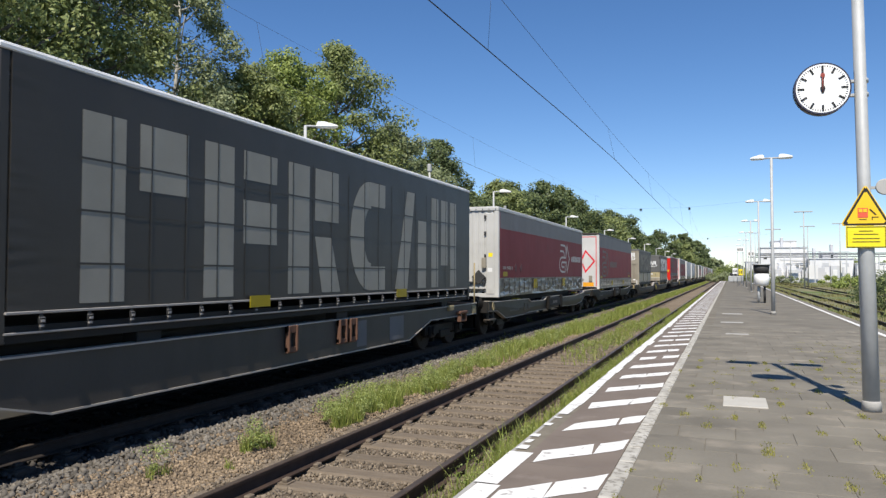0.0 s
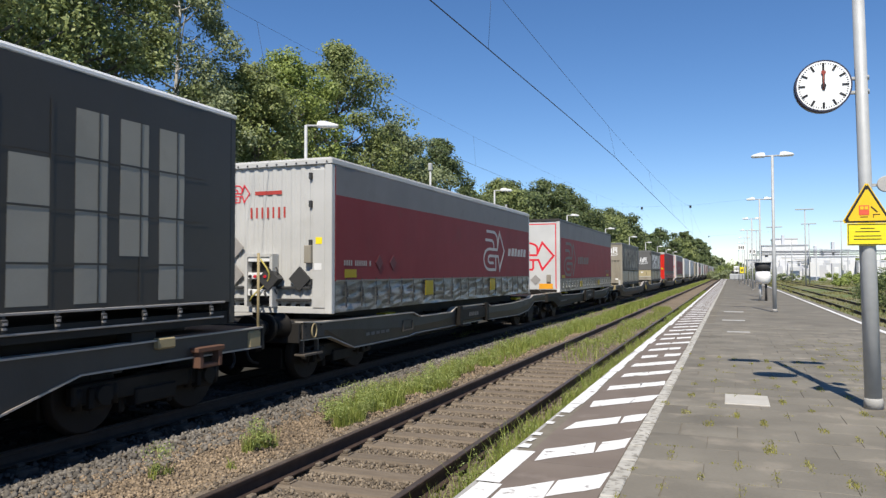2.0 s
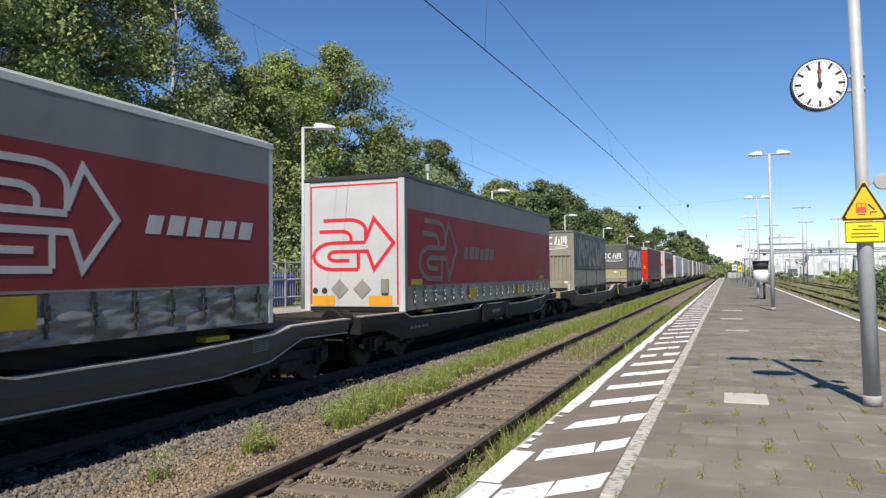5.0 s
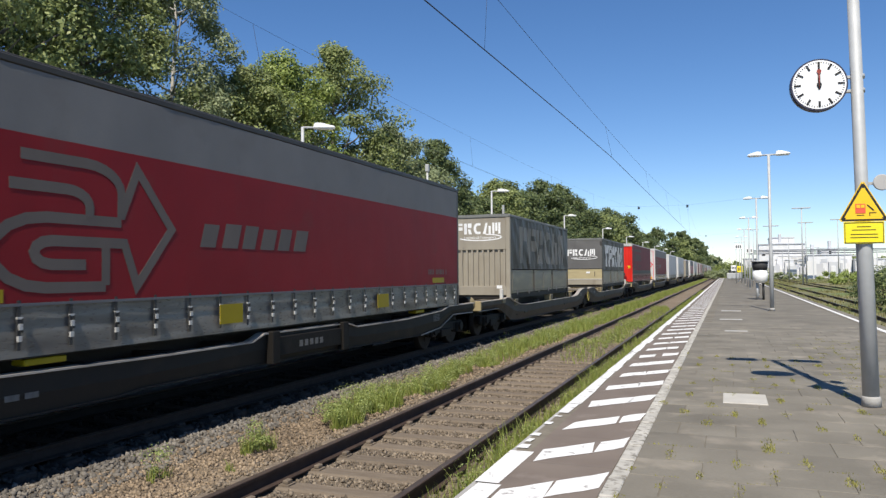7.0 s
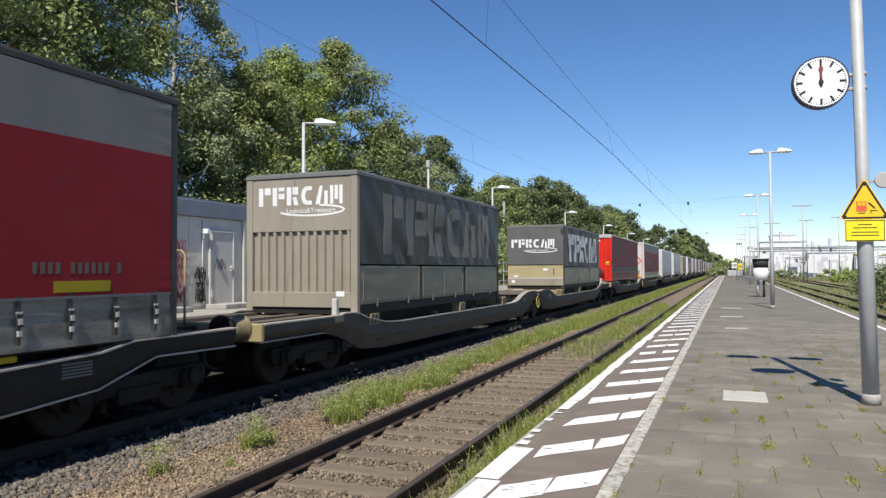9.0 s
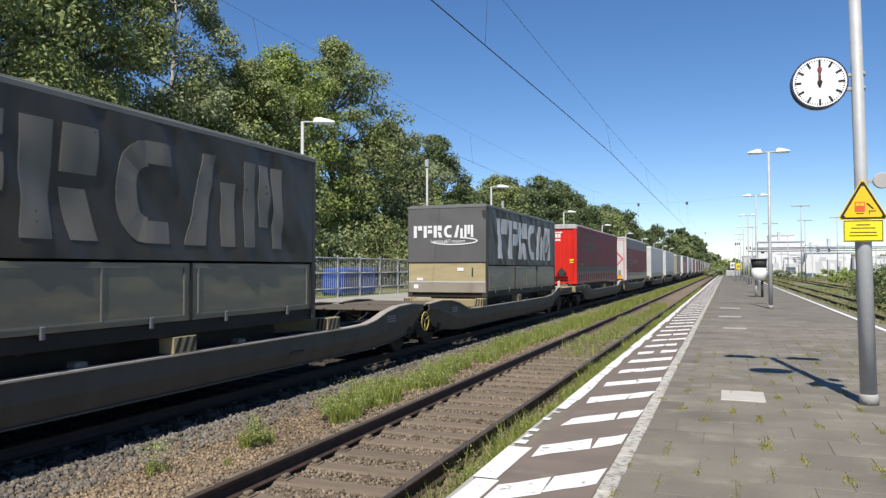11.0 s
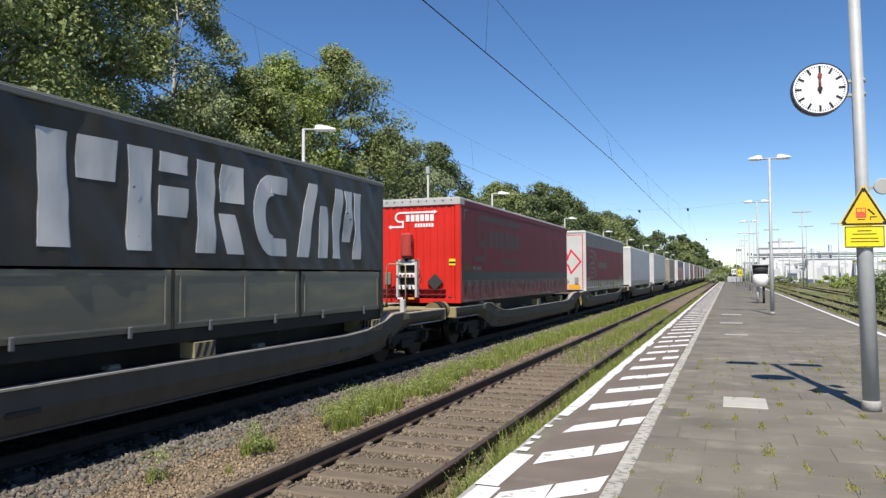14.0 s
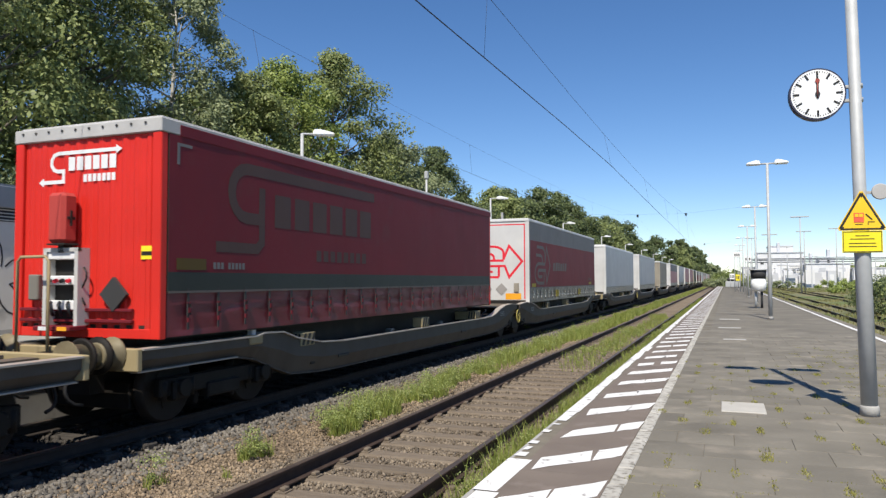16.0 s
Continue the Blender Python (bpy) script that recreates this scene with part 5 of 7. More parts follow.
def buffer_gear(parent, y, out, paint="undergear"):
    """Two buffers, each a wide sleeve, a thinner plunger and a round head, and the drawhook between them."""
    for sx in (-0.88, 0.88):
        bm = bmesh.new()
        tube(bm, [(sx, y + out * q, 0.98) for q in (0.0, 0.02, 0.03, 0.26, 0.28)], (0.21, 0.21, 0.165, 0.16, 0.145), 18)
        tube(bm, ((sx, y + out * 0.28, 0.98), (sx, y + out * 0.44, 0.98)), 0.12, 14)
        bf = part("buffer", bm, M[paint], parent, "" if paint == "undergear" else "sand-coloured buffer")
        bm = bmesh.new()
        tube(bm, [(sx, y + out * q, 0.98) for q in (0.43, 0.45, 0.48, 0.49)], (0.13, 0.225, 0.225, 0.2), 20)
        part("buffer_head", bm, M["undergear"], bf, "black greasy buffer head")
    part("coupling", boxes((-0.06, 0.06, min(y, y + out * 0.55), max(y, y + out * 0.55), 0.88, 1.0), bevel=0.02), M["undergear"], parent)
    for x0, x1, z0, z1 in ((-0.55, -0.4, 0.95, 0.4), (0.35, 0.5, 0.93, 0.36)):
        bm = bmesh.new()
        tube(bm, [(x0 + (x1 - x0) * q / 6, y + out * (0.08 + 0.2 * math.sin(q * 0.52)), z0 + (z1 - z0) * math.sin(q * 0.26)) for q in range(7)], 0.022, 6)
        part("air_hose", bm, M["black"], parent, "black looped air hose")


def sill_pair(parent, outline, material, flange_material, x=1.22, web=0.03, knee=0.04, lower_edge=None):
    """Two side sills with this outline (y, z): a web with flanges along its upper and lower edge."""
    n = len(outline) // 2
    upper, lower = outline[:n], outline[n:][::-1]
    for s in (1, -1):
        bm = bmesh.new()
        ring = []
        for (yu, zu), (yl, zl) in zip(upper, lower):
            ym, zm = yu + (yl - yu) * 0.5, zu + (zl - zu) * 0.5
            ring.append([bm.verts.new(q) for q in ((s * x, yu, zu), (s * x, ym, zm), (s * (x - knee), yl, zl), (s * (x - knee - web), yl, zl), (s * (x - web), ym, zm), (s * (x - web), yu, zu))])
        for p, q in zip(ring, ring[1:]):
            for k in range(6):
                bm.faces.new((p[k], p[(k + 1) % 6], q[(k + 1) % 6], q[k]))
        bm.faces.new(ring[0])
        bm.faces.new(ring[-1][::-1])
        bmesh.ops.recalc_face_normals(bm, faces=bm.faces)
        w = part("side_sill", bm, M[material], parent)
        for line, up in ((upper, 1), (lower, -1)):
            bm = bmesh.new()
            a, b = sorted((s * (x - 0.12), s * (x + 0.045))) if up > 0 else sorted((s * (x - knee - 0.12), s * (x - knee + 0.02)))
            rows = [[bm.verts.new((xx, y, z + dz)) for xx, dz in ((a, 0), (b, 0), (b, up * 0.022), (a, up * 0.022))] for y, z in line]
            for p, q in zip(rows, rows[1:]):
                for k in range(4):
                    bm.faces.new((p[k], p[(k + 1) % 4], q[(k + 1) % 4], q[k]))
            bm.faces.new(rows[0])
            bm.faces.new(rows[-1][::-1])
            bmesh.ops.recalc_face_normals(bm, faces=bm.faces)
            part("flange", bm, M[flange_material if up > 0 else lower_edge or material], w)


def arched_wagon(s, flip=False, wheels=True, fine=True):
    """Half of a low articulated wagon: a raised end over the bogie, a low deep sill and a curved neck at the shared bogie."""
    L = 16.95
    wg = thing("container_wagon", "grey-brown low container wagon with raised curved ends", "wagon", group="wagons of the train")
    m = (lambda y: L - y) if flip else (lambda y: y)

    def span(a, b):
        return sorted((m(a), m(b)))

    top = [(0, .63), (2.3, .63), (2.5, .665), (3.0, .65), (3.4, .53), (4.2, .40), (5.0, .36), (13.4, .36), (14.0, .375), (14.4, .43), (14.9, .56), (15.5, .655), (16.2, .68), (L, .64)]
    bot = [(0, .39), (1.9, .38), (2.4, .30), (2.9, .12), (3.4, -.04), (4.3, -.1), (5.0, -.11), (13.4, -.12), (14.3, -.12), (15.2, -.08), (16.0, .0), (16.5, .12), (16.8, .3), (L, .38)]
    t2, b2 = [(m(y), zz(z)) for y, z in top], [(m(y), zz(z)) for y, z in bot]
    sill_pair(wg, t2 + b2[::-1], "frame_grey", "frame_edge", knee=0.11)
    for sx in (1, -1):
        part("sill_edge", boxes((sx * 1.115 - 0.06, sx * 1.115 + 0.06, *span(0.0, 1.95), zz(0.355), zz(0.375)), bevel=0.004), M["frame_edge"], wg, "worn bright lower edge")
    part("end_deck", boxes((-1.1, 1.1, *span(0.1, 2.9), zz(0.54), zz(0.58))), M["deck"], wg)
    for a, b in ((-1.1, -0.42), (-0.38, 0.3), (0.34, 1.1)):
        part("neck_deck", boxes((a, b, *span(15.2, 16.9), zz(0.58), zz(0.62)), bevel=0.008), M["deck"], wg, "worn deck plate")
    bm = boxes((-0.2, 0.2, 0.2, L - 0.2, zz(0.02), zz(0.3)))
    for k in range(9):
        y = 4.0 + k * (L - 7.0) / 8
        box(bm, -1.18, 1.18, y - 0.07, y + 0.07, zz(0.05), zz(0.28))
    part("centre_frame", bm, M["frame_dark"], wg)
    part("headstock", boxes((-1.25, 1.25, *span(-0.09, 0.0), zz(0.38), zz(0.66)), bevel=0.015), M["sand_paint"], wg, "sand-coloured end beam")
    if fine:
        for a, b, q in ((-1.05, -0.85, 0.04), (-0.1, 0.1, 0.03), (0.4, 0.65, 0.02)):
            part("deck_beam", boxes((a, b, *span(0.05, 2.75), zz(0.582), zz(0.60 + q))), M["deck"], wg)
        for y in (3.75, 12.75):
            part("saddle", boxes((-0.99, 0.99, *span(y - 0.2, y + 0.2), zz(0.36), zz(0.58)), bevel=0.015), M["sand_paint"], wg, "sand-coloured cross saddle")
        for y in (3.75, 8.9, 12.75):
            for sx in (1, -1):
                yy = m(y)
                bm = boxes((sx * 1.12 - 0.12, sx * 1.12 + 0.12, yy - 0.22, yy + 0.22, zz(0.385), zz(0.605)), bevel=0.012)
                sp = part("spigot_block", bm, M["sand_paint"], wg, "sand-coloured block with black stripes")
                for q in range(3):
                    bm = bmesh.new()
                    plate(bm, [(yy - 0.2 + q * 0.14, zz(0.40)), (yy - 0.13 + q * 0.14, zz(0.40)), (yy - 0.05 + q * 0.14, zz(0.59)), (yy - 0.12 + q * 0.14, zz(0.59))], (lambda a, b, d, sx=sx: (sx * (1.242 + d), a, b)), 0.003)
                    part("black_stripe", bm, M["black"], sp)
                    if y in (3.75, 12.75):
                        bm = bmesh.new()
                        plate(bm, [(sx * (1.02 + q * 0.08), zz(0.40)), (sx * (1.06 + q * 0.08), zz(0.40)), (sx * (1.09 + q * 0.07), zz(0.59)), (sx * (1.05 + q * 0.07), zz(0.59))], (lambda a, b, d, yy=yy: (a, yy - 0.222 - d, b)), 0.003)
                        part("black_stripe", bm, M["black"], sp)
        for a, r in ((-0.7, 0.1), (0.1, 0.14), (0.75, 0.12)):
            bm = bmesh.new()
            tube(bm, [(a + 0.06 * math.sin(q * 1.3), m(14.6 + q * 0.16), zz(0.42 + r * math.sin(q * 0.55))) for q in range(8)], 0.022, 6)
            part("air_hose", bm, M["black"], wg, "black looped air hose")
        for a in (-0.85, 0.0, 0.85):
            part("cross_strut", boxes((a - 0.05, a + 0.05, *span(13.6, 15.2), zz(0.34), zz(0.42)), bevel=0.01), M["frame_dark"], wg)
        yb = m(2.3)
        part("stand_bracket", boxes((1.1, 1.2, yb - 0.05, yb + 0.05, zz(0.6), zz(0.95)), bevel=0.012), M["dull_white"], wg)
        part("bracket_foot", boxes((1.13, 1.25, yb - 0.16, yb + 0.16, zz(0.52), zz(0.66)), bevel=0.02), M["sand_paint"], wg)
        if not flip:
            yc = L - 0.02
            bm = bmesh.new()
            tube(bm, [(1.27, yc + 0.21 * math.cos(a * math.tau / 20), zz(0.26) + 0.21 * math.sin(a * math.tau / 20)) for a in range(21)], 0.011, 6, caps=False)
            for a in range(3):
                g = 0.5 + a * math.tau / 3
                tube(bm, ((1.25, yc, zz(0.26)), (1.27, yc + 0.21 * math.cos(g), zz(0.26) + 0.21 * math.sin(g))), 0.012, 6)
            part("brake_wheel", bm, M["wheel_yellow"], wg, "yellow brake handwheel with three spokes")
        for q in range(3):
            bm = bmesh.new()
            a, b = span(15.0, 15.42)
            rect(bm, a, b, zz(0.36) + q * 0.05, zz(0.38) + q * 0.05, on_side(1.222))
            part("lettering_bar", bm, M["logo_grey"], wg)
        for y in (5.0, 11.6):
            part("lashing_slot", boxes((1.215, 1.235, m(y) - 0.2, m(y) + 0.2, zz(0.08), zz(0.14)), bevel=0.008), M["black"], wg)
        for y in (7.4, 10.3):
            part("wedge_rest", boxes((0.95, 1.1, m(y) - 0.09, m(y) + 0.09, zz(0.36), zz(0.44)), bevel=0.02), M["drop_trim"], wg)
        if flip:
            bm = bmesh.new()
            tube(bm, ((-1.12, L + 0.12, zz(0.42)), (-1.12, L + 0.12, zz(1.7)), (-1.05, L + 0.12, zz(1.76)), (-0.7, L + 0.12, zz(1.76)), (-0.62, L + 0.12, zz(1.7)), (-0.62, L + 0.12, zz(0.42))), 0.024, 8)
            part("grab_rail", bm, M["sand_paint"], wg, "sand-coloured grab rail")
        else:
            bm = bmesh.new()
            tube(bm, ((-0.68, -0.14, zz(0.42)), (-0.68, -0.14, zz(1.72)), (-0.62, -0.14, zz(1.78)), (-0.2, -0.14, zz(1.78)), (-0.14, -0.14, zz(1.72)), (-0.14, -0.14, zz(0.42))), 0.02, 8)
            part("grab_rail", bm, M["sand_paint"], wg, "sand-coloured grab rail")
    bogie(wg, m(1.8), wheels)
    if not flip:
        bogie(wg, L + 0.3, wheels)
    buffer_gear(wg, m(-0.09), 1 if flip else -1, "sand_greasy")
    return on_train(wg, s, RAIL_TOP)


def dark_wagon(s, L=17.1, wheels=True, dusty=True):
    """Black pocket wagon unit: shallow sills with deeper boxes near the bogies."""
    wg = thing("container_wagon", "black low container wagon with stepped side sills", "wagon", group="wagons of the train")
    top = [(0, .64), (0.6, .60), (4.5, .57), (4.9, .46), (6.9, .45), (7.2, .56), (9.8, .55), (10.2, .46), (12.5, .46), (14.6, .54), (15.1, .63), (17.05, .63)]
    if not dusty:  # the black one drops to its low chord close behind the end
        top[1:5] = [(1.9, .62), (2.3, .50), (4.9, .46), (6.9, .46)]
    bot = [(0, .36), (1.0, .34), (1.9, .07), (4.4, .08), (4.8, .12), (7.0, .12), (9.8, .12), (10.2, .10), (13.4, .06), (14.6, .15), (15.5, .42), (17.05, .40)]
    sill_pair(wg, [(y, zz(z)) for y, z in top] + [(y, zz(z)) for y, z in bot[::-1]], "sill_dusty" if dusty else "frame_dark", "frame_edge", lower_edge="frame_edge" if dusty else None)
    if not dusty:
        for (ya, za), (yb, zb) in zip(bot[8:], bot[9:]):
            for sx in (1, -1):
                bm = bmesh.new()
                prism(bm, ((ya, zz(za) - 0.024), (yb, zz(zb) - 0.024), (yb, zz(zb)), (ya, zz(za))), "x", sx * 1.19 - 0.02, sx * 1.19 + 0.02)
                part("sill_edge", bm, M["frame_edge"], wg, "worn bright lower edge")
    bm = boxes((-0.2, 0.2, 0.2, L - 0.2, zz(0.1), zz(0.5)), (-1.1, 1.1, 0.1, 2.3, zz(0.56), zz(0.62)), (-1.1, 1.1, L - 2.4, L - 0.3, zz(0.56), zz(0.62)))
    for k in range(8):
        y = 4.0 + k * (L - 8.0) / 7
        box(bm, -1.18, 1.18, y - 0.08, y + 0.08, zz(0.15), zz(0.5))
    part("centre_frame", bm, M["frame_dark"], wg)
    part("headstock", boxes((-1.22, 1.22, -0.07, 0.0, zz(0.3), zz(0.64)), bevel=0.015), M["frame_dark"], wg)
    for y in (8.5,):
        part("support_box", boxes((1.2, 1.3, y - 1.0, y + 1.0, zz(0.2), zz(0.5)), (1.22, 1.34, y - 1.2, y - 1.0, zz(0.1), zz(0.6)), (1.22, 1.34, y + 1.0, y + 1.2, zz(0.1), zz(0.6)), bevel=0.012), M["undergear"], wg)
    for q in range(5):
        for a, b, c, d, xx in ((2.3 + q * 0.22, 2.46 + q * 0.22, 0.24, 0.3, 1.222), (L - 3.0, L - 2.6, 0.32 + q * 0.035, 0.34 + q * 0.035, 1.222), (8.1 + q * 0.16, 8.2 + q * 0.16, 0.3, 0.4, 1.302)):
            bm = bmesh.new()
            rect(bm, a, b, zz(c), zz(d), on_side(xx))
            part("lettering_bar", bm, M["wagon_lettering"], wg)
    if dusty:
        bm = bmesh.new()
        tube(bm, [(1.26, 0.35 + 0.075 * math.cos(a * math.tau / 12), zz(0.49) + 0.12 * math.sin(a * math.tau / 12)) for a in range(13)], 0.014, 6, caps=False)
        part("release_handle", bm, M["sand_paint"], wg, "pale yellow release loop")
        part("end_plate", boxes((1.222, 1.238, 0.02, 0.72, zz(0.37), zz(0.625)), bevel=0.004), M["frame_grey"], wg, "dusty brown-grey end plate")
        for y, z in ((0.12, 0.57), (0.12, 0.43), (0.6, 0.57)):
            part("bolt", boxes((1.238, 1.25, y - 0.015, y + 0.015, zz(z) - 0.015, zz(z) + 0.015), bevel=0.004), M["frame_dark"], wg)
        part("hanging_step", boxes((1.12, 1.2, 0.1, 0.14, zz(0.12), zz(0.38)), (1.12, 1.2, 0.56, 0.6, zz(0.12), zz(0.38)), (1.05, 1.26, 0.06, 0.64, zz(0.08), zz(0.12)), bevel=0.006), M["frame_grey"], wg)
        part("hatch_frame", boxes((1.222, 1.24, 4.0, 4.04, zz(0.2), zz(0.44)), (1.222, 1.24, 4.5, 4.54, zz(0.2), zz(0.44)), (1.222, 1.24, 4.04, 4.5, zz(0.2), zz(0.23)), (1.222, 1.24, 4.04, 4.5, zz(0.41), zz(0.44))), M["frame_grey"], wg)
    for y in (3.2, L - 4.0):
        part("yellow_rest", boxes((1.0, 1.2, y, y + 0.5, zz(0.56), zz(0.63)), bevel=0.01), M["yellow_mark"], wg)
    bogie(wg, 1.7, wheels)
    bogie(wg, L - 1.7, wheels)
    buffer_gear(wg, -0.07, -1)
    return on_train(wg, s, RAIL_TOP)


def fishbelly_wagon(s, L=17.75):
    """Flat container wagon with deep, tapered side sills."""
    wg = thing("container_wagon", "dark flat container wagon with deep tapered side sills", "wagon", group="wagons of the train")
    top = [(0, .63), (3.0, .61), (4.0, .61), (13.2, .61), (14.45, .61), (L, .63)]
    bot = [(0, .36), (2.6, .36), (4.0, 0.0), (13.2, 0.0), (14.45, .36), (L, .36)]
    sill_pair(wg, [(y, zz(z)) for y, z in top] + [(y, zz(z)) for y, z in bot[::-1]], "sill_dusty", "frame_edge", x=1.18, knee=0.0, lower_edge="frame_edge")
    bm = boxes((-0.22, 0.22, 0.1, L - 0.1, zz(0.15), zz(0.55)))
    for k in range(10):
        y = 1.0 + k * (L - 2.0) / 9
        box(bm, -1.15, 1.15, y - 0.08, y + 0.08, zz(0.3), zz(0.6))
    part("centre_frame", bm, M["frame_dark"], wg)
    part("end_deck", boxes((-1.15, 1.15, L - 2.2, L - 0.1, zz(0.63), zz(0.66))), M["rust"], wg)
    part("headstock", boxes((-1.2, 1.2, L, L + 0.08, zz(0.3), zz(0.68)), bevel=0.015), M["frame_dark"], wg)
    for y in (8.45, 10.1, 10.5):
        part("folding_spigot", boxes((1.19, 1.27, y - 0.14, y - 0.09, zz(0.2), zz(0.62)), (1.19, 1.27, y + 0.09, y + 0.14, zz(0.2), zz(0.62)), (1.19, 1.25, y - 0.14, y + 0.14, zz(0.5), zz(0.62)), (1.19, 1.25, y - 0.14, y + 0.14, zz(0.18), zz(0.28)), bevel=0.01), M["rust"], wg, "rust-brown folding spigot")
    for a, b in ((10.75, 11.15), (12.2, 12.9)):
        bm = bmesh.new()
        rect(bm, a, b, zz(0.06), zz(0.55), on_side(1.182))
        part("grey_panel", bm, M["panel_grey"], wg)
    part("rust_frame", boxes((1.17, 1.3, L - 1.5, L - 1.42, zz(0.2), zz(0.46)), (1.17, 1.3, L - 1.12, L - 1.04, zz(0.2), zz(0.46)), (1.17, 1.29, L - 1.42, L - 1.12, zz(0.2), zz(0.26)), (1.17, 1.31, L - 1.55, L - 1.0, zz(0.41), zz(0.48)), bevel=0.012), M["rust"], wg, "rusty folding bracket")
    part("catch", boxes((1.1, 1.26, L - 2.2, L - 1.9, zz(0.52), zz(0.66)), bevel=0.02), M["sand_paint"], wg)
    bm = bmesh.new()
    tube(bm, ((1.16, L - 0.04, zz(0.35)), (1.16, L - 0.04, zz(1.76))), 0.022, 8)
    part("grab_pole", bm, M["sand_paint"], wg, "sand-coloured grab pole")
    part("corner_wedge", boxes((1.06, 1.21, L - 0.32, L - 0.02, zz(0.34), zz(0.60)), bevel=0.03), M["sand_paint"], wg, "sand-coloured corner wedge")
    for y in (0.6, 5.4, 10.2, 15.4):
        for sx in (-1, 1):
            part("container_rest", boxes((sx * 1.05 - 0.12, sx * 1.05 + 0.12, y - 0.2, y + 0.2, zz(0.61), zz(0.76)), bevel=0.01), M["frame_dark"], wg)
    bogie(wg, 2.2)
    bogie(wg, L - 2.0)
    buffer_gear(wg, L + 0.08, 1)
    return on_train(wg, s, RAIL_TOP)


fishbelly_wagon(1.7)
dark_wagon(20.5)
dark_wagon(38.05, dusty=False)
for k in range(24):
    arched_wagon(55.75 + 17.57 * k - (0.25 if k % 2 else 0.0), flip=k % 2 == 1, wheels=k < 3, fine=k < 5)


# ---- trees and bushes ----
def crown_arrays(rng, blobs, leaves, size, shell=0.55):
    """Leaf plates round many small clumps, thick on their outer shells; blobs: (n, 4) centres and radii."""
    n = len(blobs)
    which = np.repeat(np.arange(n), leaves)
    c, r = blobs[which, :3], blobs[which, 3]
    d = rng.normal(size=(len(which), 3))
    d /= np.linalg.norm(d, axis=1)[:, None]
    p = c + d * (r * (shell + (1.08 - shell) * rng.uniform(0, 1, len(which))))[:, None] * np.array([1, 1, 0.7])
    p += rng.normal(0, 0.14, p.shape) * r[:, None]
    nrm = d * 0.95 + rng.normal(0, 0.42, d.shape) + np.array([0.05, -0.2, 0.45])
    nrm /= np.linalg.norm(nrm, axis=1)[:, None]
    ref = rng.normal(size=d.shape)
    u = np.cross(nrm, ref)
    u /= np.linalg.norm(u, axis=1)[:, None]
    w = np.cross(nrm, u)
    s = size * rng.uniform(0.55, 1.25, len(which))[:, None]
    v = np.stack([p - u * s, p + w * s * 0.55 + nrm * s * 0.12, p + u * s, p - w * s * 0.55 + nrm * s * 0.12], 1)
    return v.reshape(-1, 3), np.arange(len(which) * 4).reshape(-1, 4)


